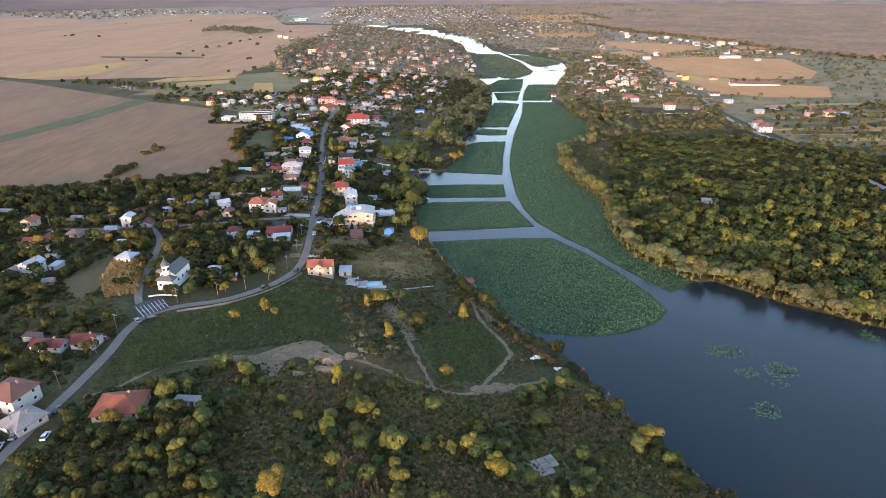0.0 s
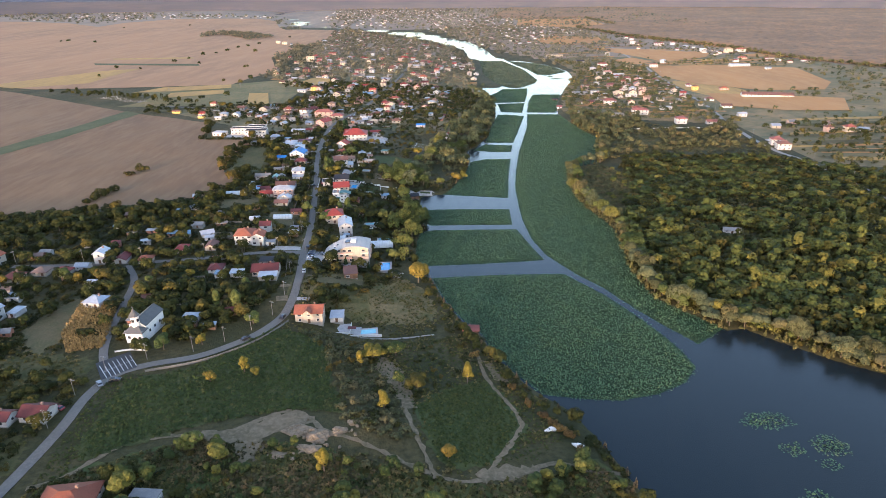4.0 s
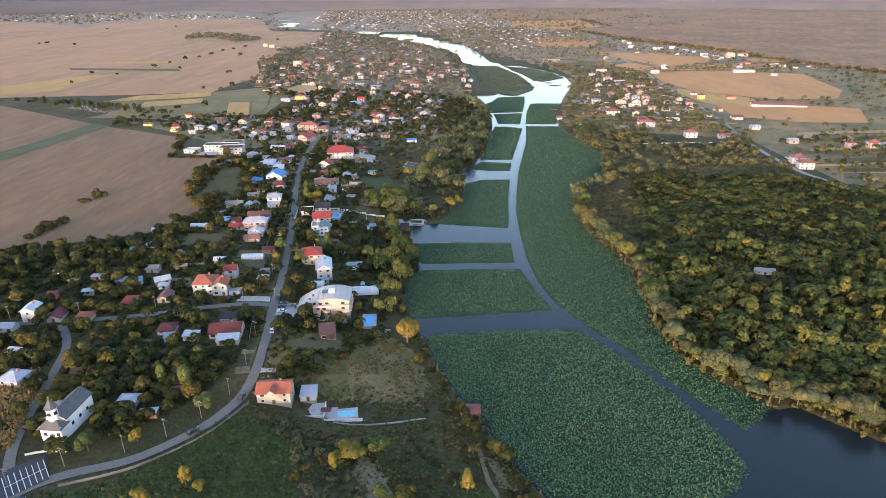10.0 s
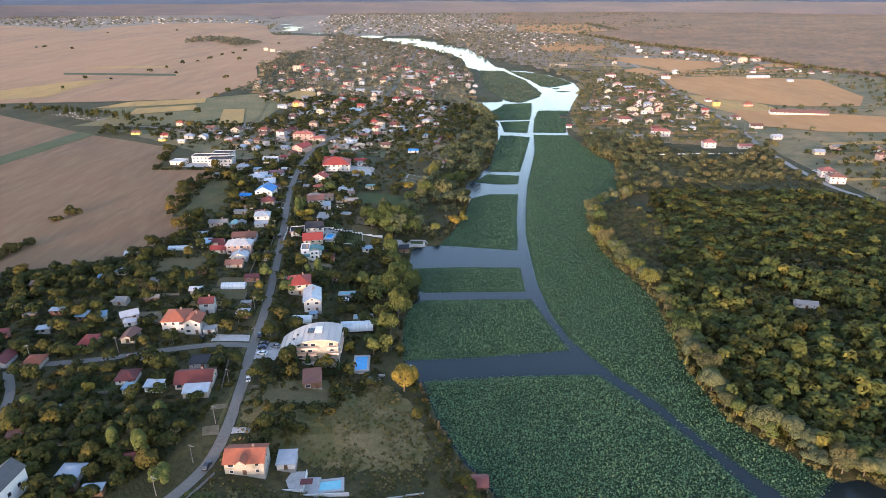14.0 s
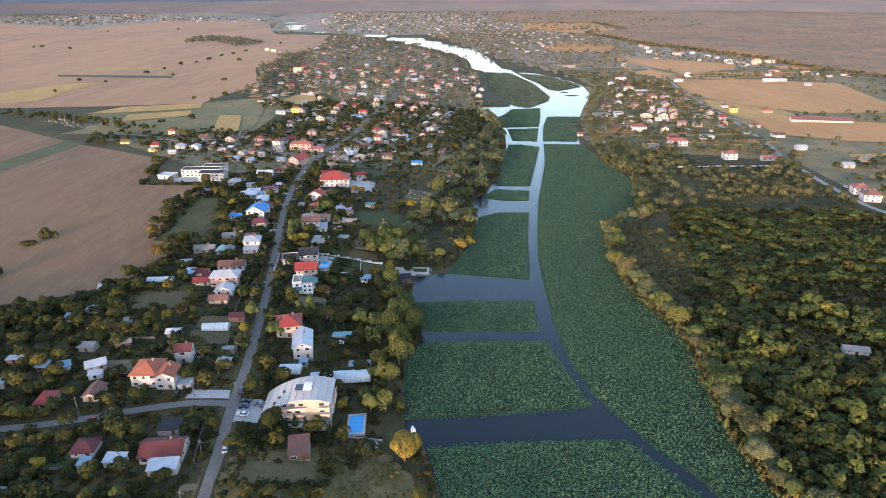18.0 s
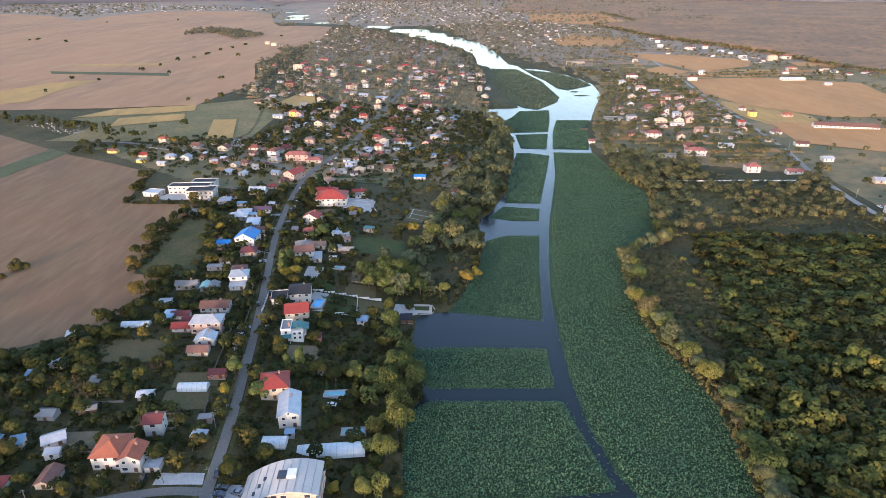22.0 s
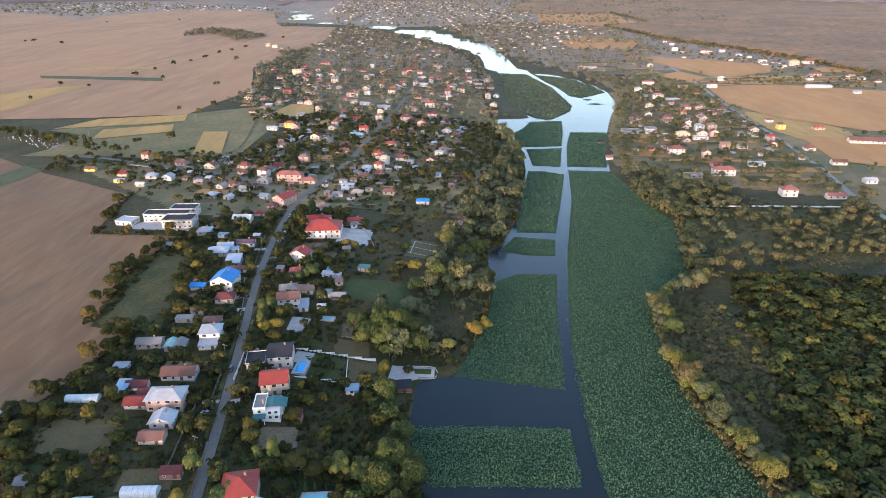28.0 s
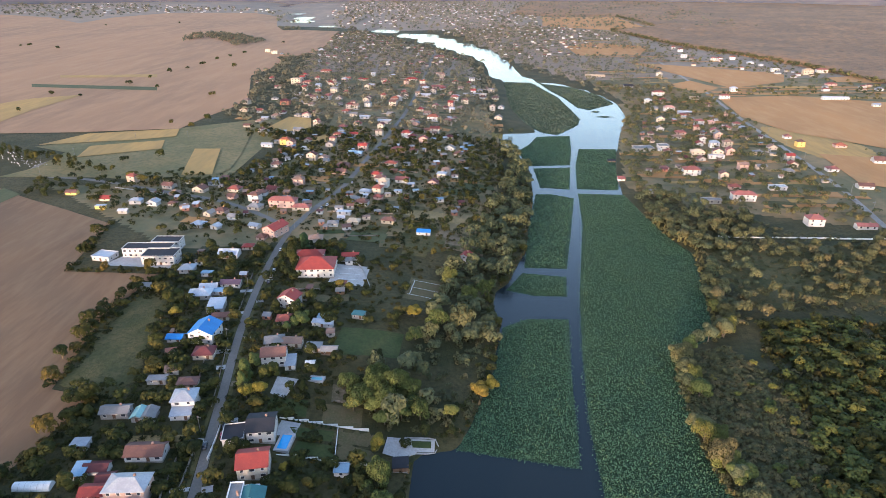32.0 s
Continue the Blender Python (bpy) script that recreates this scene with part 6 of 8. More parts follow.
# terraces, stair and dormer of the orange-roofed house
b = base_at("house_terrace", -49.5, 284, 3, "pale stepped terrace between the orange-roofed house and its pool", "terrace", (12, 8), 0.2)
cubes("platform", [(-7, 4, -4.5, 4, -3, 0.4)], CONCRETE, b)
cubes("balustrade", [(-7, 4, -4.7, -4.503, -3, 1.1), (4.003, 4.2, -4.7, 4, -3, 1.1)], WHITE, b)
cubes("lower_platform", [(4.203, 9, -6, 2, -3, -0.5)], PAVING, b)
cubes("lower_wall", [(4.203, 19, -6.2, -6.003, -4, 0.2)], WHITE, b)
cubes("awning", [(3, 7, -3.5, -1, 1.8, 1.95)], ROOF["maroon"][0], b, "dark red awning")
for i in range(7):
    cubes("step", [(-9.2, -7.2, -4.5 - 0.3 * i, -4.2 - 0.3 * i, -3, 0.2 - 0.18 * i)], CONCRETE, b)
b = base_at("house_dormer", -64.6, 282.2, 3, "cream dormer gable with small arched windows", "dormer", None, 5.4)
v = [(-1.6, -0.9, -0.6), (1.6, -0.9, -0.6), (1.6, 1.6, -0.6), (-1.6, 1.6, -0.6), (-1.6, -0.9, 0.9), (1.6, -0.9, 0.9), (1.6, 1.6, 0.9), (-1.6, 1.6, 0.9), (0, -0.9, 2.2), (0, 1.6, 2.2)]
mesh_part("wall", v, [(1, 2, 6, 5), (3, 0, 4, 7), (0, 1, 5, 8, 4), (2, 3, 7, 9, 6), (4, 8, 9, 7), (8, 5, 6, 9)], WALL["cream"][0], b)
mesh_part("roof", *roof_shape("gabley", 3.2, 3.4, 0.92, 0.3, 1.3), ROOF["orange"][0], b)
put("window", WIN[(0.9, 1.1)][0], b, 0, -0.9, 0.1)

# lakeside terrace and boat shed
terrace = [(-31, 495.5), (-11, 495), (-11, 489), (-18, 488.4), (-25, 484), (-32, 486)]
drape("terrace", terrace, CONCRETE, "pale concrete lakeside terrace", "terrace", 0.5, 4)
take(terrace, 1)
drape("lawn", [(-21, 494), (-12.5, 494), (-12.5, 490.5), (-20, 490.5)], LAWN, "small lawn on the lakeside terrace", "lawn", 0.62, 4)
fence_run([(-25, 483.6), (-18.5, 488), (-10.8, 488.8), (-10.8, 495.4), (-24, 496)], 0.55, CONCRETE, "low quay wall at the water", 3.0, "quay_wall", 0.3)
house(-24, 479.5, 6, 5, 1, "flatpitch", "dark", "wood", 6, label="dark wooden boat shed at the water's edge")
for x, y, a in ((-13.5, 351.5, 10), (45.5, 204, 62), (37, 212, 110)):
    b = tagged(new("boat"), "small white motor boat moored at the bank" if x < 0 else "small white boat pulled up on the bank", "boat")
    b.location, b.rotation_euler = (x, y, max(0.02, float(height(x, y)) + 0.2)), (0, 0, radians(a))
    v = [(0, 2.6, 0.75), (-0.95, 0.6, 0.65), (-0.9, -2.2, 0.6), (0.9, -2.2, 0.6), (0.95, 0.6, 0.65), (0, 2.2, -0.1), (-0.6, 0.5, -0.2), (-0.6, -2.1, -0.2), (0.6, -2.1, -0.2), (0.6, 0.5, -0.2)]
    mesh_part("hull", v, [(0, 5, 6, 1), (1, 6, 7, 2), (2, 7, 8, 3), (3, 8, 9, 4), (4, 9, 5, 0), (5, 9, 8, 7, 6), (0, 1, 4), (1, 2, 3, 4)], WHITE, b)
    cubes("cabin", [(-0.6, 0.6, -0.8, 0.5, 0.66, 1.25)], WHITE, b)
    cubes("windscreen", [(-0.55, 0.55, 0.505, 0.56, 0.8, 1.2)], GLASS, b)
# round stone shelter and terraces behind the guesthouse
bm = bmesh.new()
bmesh.ops.create_cone(bm, cap_ends=True, segments=20, radius1=3.2, radius2=2.6, depth=1.2, matrix=Matrix.Translation((0, 0, 0.5)))
b = tagged(new("summer_house"), "low round grey summer house roof", "shed")
b.location = (-28.5, 341, float(height(-28.5, 341)))
part("roof", bm, ROOF["grey"][0], b)
# broken slab in the scrub
SLAB = surface("cracked_slab", (0.22, 0.205, 0.18), (0.17, 0.155, 0.13), (0.12, 0.11, 0.08), 0.3, 1.3, 0.9, 0.05, 3)
b = base_at("concrete_slab", 28, 145.5, 24, "cracked pale concrete slab among weeds", "slab", (14, 7), 0.05)
CRACK = random.Random(8)
for i in range(5):
    for j in range(3):
        if (i, j) in ((0, 2), (4, 0)):
            continue
        x0, y0, w, d = -7 + i * 2.9, -3.6 + j * 2.5, 2.85 - CRACK.uniform(0.0, 0.35), 2.45 - CRACK.uniform(0.0, 0.35)
        o = cubes("slab_piece", [(-w / 2, w / 2, -d / 2, d / 2, -0.5, 0.2)], SLAB, b)
        o.matrix_basis = pose(x0 + 1.45, y0 + 1.2, CRACK.uniform(-0.06, 0.06), CRACK.uniform(-1.5, 1.5), CRACK.uniform(-1.5, 1.5), CRACK.uniform(-4, 4))

# ---- yards, lawns and bare patches ----
PATCHES = [
    ("tall_grass", WEEDS, [(-121, 229), (-110, 234), (-98, 243), (-88, 256), (-78, 272), (-66, 271), (-52, 258), (-46, 235), (-38, 214), (-58, 215), (-85, 205), (-117, 187), (-122, 212)], "dense tall green weeds inside the bend of the road", "grass", 0.2),
    ("meadow", LAWN, [(-12, 221), (2, 236), (16, 242), (27, 222), (26, 206), (12, 191), (-3, 192)], "green meadow between dirt tracks", "grass", 0.1),
    ("bare_ground", DIRT, [(-84, 200), (-71, 204), (-60, 212), (-51, 212), (-47, 207), (-56, 203), (-61, 199), (-62, 188), (-67, 183), (-71, 193)], "bare pale earth heap beside the track", "ground", 0.1),
    ("rough_lawn", VERGE, [(-115, 133), (-107, 149), (-91, 144), (-90, 124), (-111, 122)], "dry grass slope below the road", "grass", 0.1),
    ("rough_lawn", VERGE, [(-82, 160), (-70, 165), (-53, 164), (-44, 150), (-61, 143), (-76, 148)], "dry brown grass in the scrub", "grass", 0.1),
    ("rough_lawn", VERGE, [(-175, 509), (-177, 538), (-181, 586), (-163, 589), (-155, 551), (-146, 514)], "dry grass plot beside the ploughed field", "grass", 0.13),
    ("bare_ground", DIRT, [(-28, 254), (-20, 248), (-15, 232), (-12, 220), (-18, 222), (-23, 234), (-29, 246)], "trodden bare earth among trees", "ground", 0.1),
    ("bare_ground", DIRT, [(15, 258), (22, 250), (24, 244), (18, 246)], "bare earth along the shore track", "ground", 0.1),
    ("bare_ground", DIRT, [(8, 188), (16, 191), (26, 193), (32, 190), (22, 186), (12, 184)], "bare earth at the meeting of tracks", "ground", 0.1),
    ("rough_lawn", PATCHY, [(-72, 324), (-46, 337), (-22, 336), (-8, 312), (-8, 292), (-36, 291), (-66, 298)], "patchy dry lawn below the guesthouse", "grass", 0.1),
    ("bare_ground", GARDEN, [(-184, 263), (-177, 295), (-164, 290), (-160, 266), (-168, 244)], "dark dug garden plot", "ground", 0.12),
    ("rough_lawn", VERGE, [(-161, 186), (-140, 196), (-136, 178), (-154, 176)], "mown dry grass plot", "grass", 0.12),
    ("rough_lawn", VERGE, [(-190, 206), (-146, 226), (-140, 240), (-160, 246), (-188, 240), (-220, 235)], "rough yellowing grass plot", "grass", 0.12),
    ("school_yard", CONCRETE, [(-78, 638), (-57, 637), (-58, 611), (-79, 613)], "grey concrete school yard", "yard", 0.15),
    ("sports_court", GARDEN, [(-34, 603), (-31, 630), (-11, 632), (-16, 604)], "dark sports court with pale lines", "court", 0.15),
    ("lawn", LAWN, [(-62, 566), (-30, 566), (-31, 545), (-64, 541)], "mown green lawn behind the houses", "grass", 0.1),
    ("lawn", LAWN, [(-71, 493), (-53, 495), (-52, 489), (-67, 488)], "clipped green lawn of the villa", "lawn", 0.12),
    ("lawn", LAWN, [(-66, 486), (-52, 487), (-51, 480), (-67, 479)], "clipped green lawn of the villa", "lawn", 0.12),
    ("bare_ground", GARDEN, [(-51, 496), (-38, 497), (-37, 490), (-51, 489)], "dug villa garden bed", "ground", 0.12),
    ("bare_ground", GARDEN, [(-50, 487), (-37, 488), (-36, 480), (-49, 480)], "dug villa garden bed", "ground", 0.12),
    ("paved_yard", PAVING, [(-75, 496), (-67, 496), (-68, 488), (-76, 487)], "grey paved villa terrace", "yard", 0.12),
    ("paved_yard", CONCRETE, [(-79, 358), (-70, 359), (-70, 345), (-80, 344)], "pale concrete parking yard of the guesthouse", "yard", 0.14),
    ("paved_yard", CONCRETE, [(-84, 523), (-74, 522), (-77, 509), (-84, 511)], "cracked pale concrete yard", "yard", 0.14),
    ("paved_yard", CONCRETE, [(-215, 640), (-176, 642), (-176, 625), (-222, 627)], "pale concrete yard of the office building", "yard", 0.14),
    ("paved_yard", CONCRETE, [(-100, 355.5), (-84, 357), (-85, 362), (-100, 361)], "pale concrete driveway of the villa", "yard", 0.14),
    ("rough_lawn", VERGE, [(-187, 562), (-160, 508), (-150, 512), (-160, 555), (-172, 580)], "rough grass plot at the field's edge", "grass", 0.12),
    ("bare_ground", GARDEN, [(-155, 440), (-130, 440), (-128, 425), (-152, 424)], "dug brown garden plot", "ground", 0.12),
    ("rough_lawn", VERGE, [(-40, 700), (-8, 706), (4, 690), (-16, 668), (-40, 668)], "dry grass plot behind the school", "grass", 0.12),
    ("reed_patch", MAIZE, [(-46, 745), (-2, 735), (6, 722), (-40, 728)], "dry brown reed plot", "crop", 0.2),
    ("rough_lawn", VERGE, [(175, 612), (209, 622), (260, 610), (300, 640), (300, 690), (200, 700), (170, 690)], "dull dry grass among scrub", "grass", 0.12),
    ("rough_lawn", DRYLAND, [(335, 560), (420, 560), (450, 720), (350, 740)], "dry vineyard and grass beyond the road", "grass", 0.12),
    ("rough_lawn", STRAW, [(395, 880), (440, 960), (375, 1060), (360, 960)], "pale dry plots beside the road", "grass", 0.12),
]
for name, m, poly, label, cat, lift in PATCHES:
    drape(name, poly if m in (CONCRETE, PAVING) or name in ("sports_court", "lawn") else ragged(poly, 1.6, 1.5), m, label, cat, lift, 4)
    if m not in (WEEDS, VERGE, DRYLAND, PATCHY) or "plot beside" in label:
        take(poly)
for a, c in (((-74, 633), (-62, 633)), ((-74, 619), (-62, 619)), ((-74, 626), (-62, 626)), ((-32, 609), (-15, 609)), ((-30, 627), (-13, 627)), ((-31, 618), (-14, 618)), ((-30.5, 609), (-28.5, 627))):
    ribbon("court_line", [a, c], 0.25, PAINT, "faded white court line", "marking", 0.24, 3)

# woods on the east shore
WOOD = [(150, 545), (152, 512), (138, 470), (124, 440), (117, 405), (112, 380), (107, 346), (112, 318), (124, 302), (141, 290), (160, 268), (199, 240), (260, 210), (400, 165), (560, 190),
        (520, 480), (372, 470), (345, 530), (290, 580), (210, 598), (165, 590)]
DIM = [(104, 556), (102, 520), (101, 480), (104, 450), (112, 425), (118, 405), (128, 440), (140, 472), (152, 512), (150, 545), (138, 570)]
drape("wood_floor", WOOD, WOOD_FLOOR, "dark leafy floor of the wood", "ground", 0.1, 16)
# small plots between the houses: beds, dry grass, trodden yards
GRID = random.Random(5)
ROAD_X = ([284, 303, 349, 385, 428, 486, 549, 602, 655, 730, 983, 1252, 1526], [-77, -75.5, -81, -84.5, -90.5, -100, -111, -117.5, -121, -115, -83, -68, -64])
for y0 in list(range(296, 660, 13)) + list(range(690, 1400, 22)):
    for side in (-1, 1):
        for k in range(2):
            x0 = float(np.interp(y0, *ROAD_X)) + side * (22 + 26 * k + GRID.uniform(-6, 8))
            if side > 0 and k == 1 and y0 < 480:
                continue
            w, d, a = GRID.uniform(6, 12), GRID.uniform(3.5, 6.5), radians(8 + GRID.uniform(-5, 5))
            q = [(x0 + u * w * math.cos(a) - v * d * math.sin(a), y0 + u * w * math.sin(a) + v * d * math.cos(a)) for u, v in ((-1, -1), (1, -1), (1, 1), (-1, 1))]
            if any(bool(is_taken(*c)) for c in q) or bool(is_taken(x0, y0)) or x0 > np.interp(y0, [300, 500, 700, 1000], [-40, -45, 0, 30]) or x0 < np.interp(y0, [300, 440, 480, 620, 760], [-300, -170, -150, -170, -280]):
                continue
            m, label = GRID.choice(((GARDEN, "dug brown garden bed"), (VERGE, "dry grass garden plot"), (LAWN, "green garden lawn plot"), (DIRT, "trodden pale earth yard"), (GARDEN, "harvested dark garden bed"), (MAIZE, "plot of dry garden plants")))
            drape("garden_plot", q, m, label, "garden", 0.14, 5)
            if m in (GARDEN, DIRT) and GRID.random() < 0.7:
                take(q)
            if GRID.random() < 0.45:
                fence_run([q[0], q[1]], 1.2, FENCE_BOARDS, "weathered board fence between gardens", 4.0, posts=False)
p = spots(WOOD, 4.9, 1.0)
p = p[p[:, 0] < 430]
wild = np.sin(p[:, 0] / 21 + np.sin(p[:, 1] / 17)) * np.sin(p[:, 1] / 23 + np.sin(p[:, 0] / 29))
gap = (wild < -0.72)
near = (p[:, 1] < 440) & ~gap
shady = near & (np.random.uniform(0, 1, len(p)) < np.interp(p[:, 0], [120, 200, 260, 330], [0.45, 0.4, 0.6, 0.85]))
near &= ~shady
thicket("wood", p[shady], np.random.uniform(0.75, 1.2, shady.sum()), ["round", "broad", "round", "tall"], LEAVES, "dense dark green wood", "woods", MIDDLE, (0.8, 1.05))
thicket("wood", p[near], np.random.uniform(0.8, 1.3, near.sum()) * (1 + 0.2 * wild[near]), ["round", "broad", "round", "tall"], WOODS, "dense olive and yellowing wood", "woods", MIDDLE, (0.8, 1.05))
deep = (p[:, 1] >= 440) & ~gap
green = deep & (np.random.uniform(0, 1, len(p)) < 0.6)
deep &= ~green
thicket("wood", p[deep], np.random.uniform(0.65, 1.15, deep.sum()) * (1 + 0.2 * wild[deep]), ["round", "broad", "broad", "round"], WOODS, "young olive and brownish wood", "woods", MIDDLE, (0.7, 0.95))
thicket("wood", p[green], np.random.uniform(0.65, 1.1, green.sum()) * (1 + 0.2 * wild[green]), ["round", "broad", "broad", "round"], LEAVES, "young dark green wood", "woods", MIDDLE, (0.7, 0.95))
thicket("wood_scrub", p[gap], np.random.uniform(0.6, 1.2, gap.sum()), ["bush"], DULL, "grey-brown thorn scrub in the wood", "scrub")
q = spots(WOOD, 3.3, 0.9)
q = q[q[:, 0] < 430]
thicket("undergrowth", q, np.random.uniform(0.7, 1.4, len(q)), ["bush"], SHRUB, "dark undergrowth of the wood", "undergrowth", FAINT)
q = spots(DIM, 2.5, 0.85)
thicket("scrub", q, np.random.uniform(0.6, 1.2, len(q)), ["bush"], DULL, "dull grey-green scrub behind the shore", "scrub")
q = spots(DIM, 9, 0.35)
thicket("scrub_trees", q, np.random.uniform(0.4, 0.8, len(q)), ["round", "broad"], WOODS, "scattered small trees behind the shore", "woods")

# driveways between the road and the gates, and verges
GATE = random.Random(11)
for y0 in range(300, 640, 12):
    for side in (-1, 1):
        if GATE.random() < 0.4 or (330 < y0 < 366):
            continue
        x0 = float(np.interp(y0, *ROAD_X)) + side * 2.2
        ribbon("driveway", [(x0, y0), (x0 + side * GATE.uniform(3.5, 7), y0 + side * 1.2)], GATE.uniform(2.2, 4.5), GATE.choice((CONCRETE, DIRT, PAVING)), "short pale driveway to a garden gate", "driveway", 0.17, 2.0, 0.3)
for o in (-3.0, 3.0):
    line = offsets(smooth_line([(-75.5, 303), (-77.5, 325), (-81, 349), (-84.5, 385), (-90.5, 428), (-100, 486), (-111, 549), (-117.5, 602), (-121, 655)], 8), o)
    ribbon("verge", line, 1.6, VERGE, "worn grass verge beside the road", "verge", 0.13, 6.0, 0.4)

VERGE_LEAVES = foliage("grass_blades", (0.048, 0.052, 0.015), (0.098, 0.086, 0.028), (0.15, 0.112, 0.044), golden=0.25)

# ---- trees that stand out ----
for x, y, s, kind, m, label in (
    (-15.5, 334, 1.6, "round", GOLD, "full golden-yellow tree at the water's edge"),
    (-91, 230, 0.55, "round", GOLD, "small golden tree in the weeds"), (-80, 237, 0.62, "tall", GOLD, "slim golden tree in the weeds"),
    (-75, 235, 0.5, "round", GOLD, "small golden tree in the weeds"), (-39, 184, 0.75, "tall", GOLD, "tall golden tree by the track"),
    (-28, 168, 0.8, "broad", GOLD, "spreading golden tree in the scrub"), (0, 193, 0.6, "round", GOLD, "golden tree beside the dirt track"),
    (8, 240, 0.75, "tall", GOLD, "slim golden tree on the meadow"), (-23, 215, 0.7, "tall", GOLD, "slim golden tree on bare earth"),
    (-31, 252, 0.95, "broad", GOLD, "spreading golden tree with bare stems"), (-22, 257, 0.95, "broad", WILLOW, "spreading yellow-green tree with bare stems"),
    (-36, 247, 0.55, "tall", GOLD, "small golden tree above bare earth"), (-12, 233, 0.85, "broad", LEAVES, "dark green tree on bare earth"), (-19, 234, 0.65, "round", WILLOW, "yellow-green tree on bare earth"),
    (-78, 158, 0.85, "round", WILLOW, "yellow-green tree in the scrub"), (-49, 130, 1.0, "round", GOLD, "golden tree in the scrub"), (16, 142, 0.8, "broad", GOLD, "brown-golden tree by the slab"),
    (69, 164, 0.8, "broad", GOLD, "golden tree on the shore"), (33, 169, 0.75, "broad", WILLOW, "yellow-green tree in the scrub"), (-4, 170, 0.7, "round", WILLOW, "yellow-green tree in the scrub"),
    (8, 163, 0.75, "broad", LEAVES, "green tree in the scrub"), (63, 158, 0.7, "round", WILLOW, "yellow-green tree on the shore"),
    (-23, 431, 1.5, "willow", WILLOW, "large weeping willow beside the water"), (-16, 424, 1.35, "willow", WILLOW, "large weeping willow beside the water"),
    (-28, 420, 1.35, "willow", WILLOW, "large weeping willow beside the water"), (-51, 423, 1.2, "broad", LEAVES, "broad green garden tree"), (-44, 427, 1.2, "broad", WILLOW, "broad yellow-green garden tree"),
    (-60, 425, 1.1, "broad", LEAVES, "broad green garden tree"), (-36, 424, 1.1, "broad", WILLOW, "broad yellow-green garden tree"), (-25, 443, 1.0, "round", LEAVES, "green tree above the bay"),
    (-22, 396, 1.4, "willow", WILLOW, "weeping willow over the lotus bed"), (-25, 380, 1.15, "willow", WILLOW, "yellowing weeping willow over the lotus bed"), (-23, 407, 1.2, "willow", WILLOW, "weeping willow over the lotus bed"),
    (-31, 471, 1.2, "willow", WILLOW, "weeping willow by the boat shed"), (-34, 488, 1.0, "round", GOLD, "golden-brown tree by the garden wall"), (-23, 491, 0.6, "broad", LEAVES, "clipped round tree on the terrace"),
    (-33, 503, 1.2, "broad", WILLOW, "broad yellow-green lakeside tree"), (-38, 510, 1.3, "broad", WILLOW, "broad yellow-green lakeside tree"), (-47, 508, 1.1, "round", WILLOW, "yellow-green tree near the lake"),
    (-26, 506, 1.2, "round", WILLOW, "yellow-green tree near the lake"), (-20, 514, 1.2, "broad", WILLOW, "broad yellow-green lakeside tree"), (-29, 516, 1.3, "broad", LEAVES, "broad green lakeside tree"),
    (9, 525, 1.15, "broad", GOLD, "golden tree over the lotus bed"), (14, 531, 1.0, "round", GOLD, "golden tree over the lotus bed"), (-4, 509, 0.95, "round", WILLOW, "yellow-green tree over the lotus bed"),
    (-13, 576, 1.4, "willow", WILLOW, "tall pale weeping willow near the bay"), (-8, 627, 1.3, "willow", WILLOW, "tall pale weeping willow near the bay"), (4, 610, 1.3, "willow", WILLOW, "tall pale weeping willow near the bay"),
    (14, 619, 1.3, "willow", WILLOW, "golden-green willow at the bay"), (-26, 584, 1.1, "broad", GOLD, "golden-brown tree in the gardens"), (-24, 563, 1.1, "broad", WILLOW, "golden-green tree in the gardens"), (-16, 592, 1.2, "round", LEAVES, "green tree in the gardens"),
    (-90, 582, 0.8, "round", WILLOW, "green-golden tree beside the red-roofed house"), (-83, 566, 1.2, "broad", WILLOW, "broad golden-green tree behind the street"), (-97, 519, 1.15, "tall", WILLOW, "tall yellow-green tree beside the street"),
    (-96, 512, 0.9, "tall", WILLOW, "yellow-green tree beside the street"), (-93, 507, 0.95, "round", GOLD, "rust-golden tree beside the street"), (-87, 509, 0.95, "round", GOLD, "rust-golden tree beside the street"),
    (-76, 362, 1.0, "round", LEAVES, "green tree at the guesthouse drive"), (-78, 405, 1.1, "broad", WILLOW, "broad golden-green street tree"), (-64, 342, 1.2, "round", LEAVES, "dark round tree before the guesthouse"),
    (-102, 627, 1.3, "tall", LEAVES, "tall dark tree beside the school"), (-106, 640, 1.4, "tall", LEAVES, "tall dark tree beside the school"), (-102, 655, 1.3, "tall", DARKGREEN, "tall dark tree beside the school"),
    (-118, 252, 0.8, "round", WILLOW, "yellow-green tree beside the road"), (-126, 250, 0.8, "broad", LEAVES, "green tree at the car park"), (-104, 257, 0.55, "round", GOLD, "small golden roadside tree"), (-88, 276, 0.9, "broad", WILLOW, "yellow-green leafy tree beside the road"),
    (-187, 530, 1.0, "round", LEAVES, "lone tree at the field's edge"), (-160, 498, 1.3, "broad", LEAVES, "broad tree at the field's edge"),
):
    tree(x, y, s * (1.3 if y < 270 else 1.1), kind, m, label)
for x, y, k in ((-45, 512, 1.35), (-40, 518, 1.5), (-34, 511, 1.4), (-29, 522, 1.5), (-23, 519, 1.35), (-38, 526, 1.3), (-18, 507, 1.2), (-50, 519, 1.2)):
    tree(x, y, k, "willow", WILLOW, "large yellow-green willow of the lakeside clump", group="lakeside willow clump")
for i in range(6):
    tree(-61 + i * 4.3, 346 + (i % 2) * 0.8, 0.75 + 0.12 * (i % 3), "cone", DARKGREEN, "dark conifer in front of the guesthouse", "conifer", "conifers in front of the guesthouse")
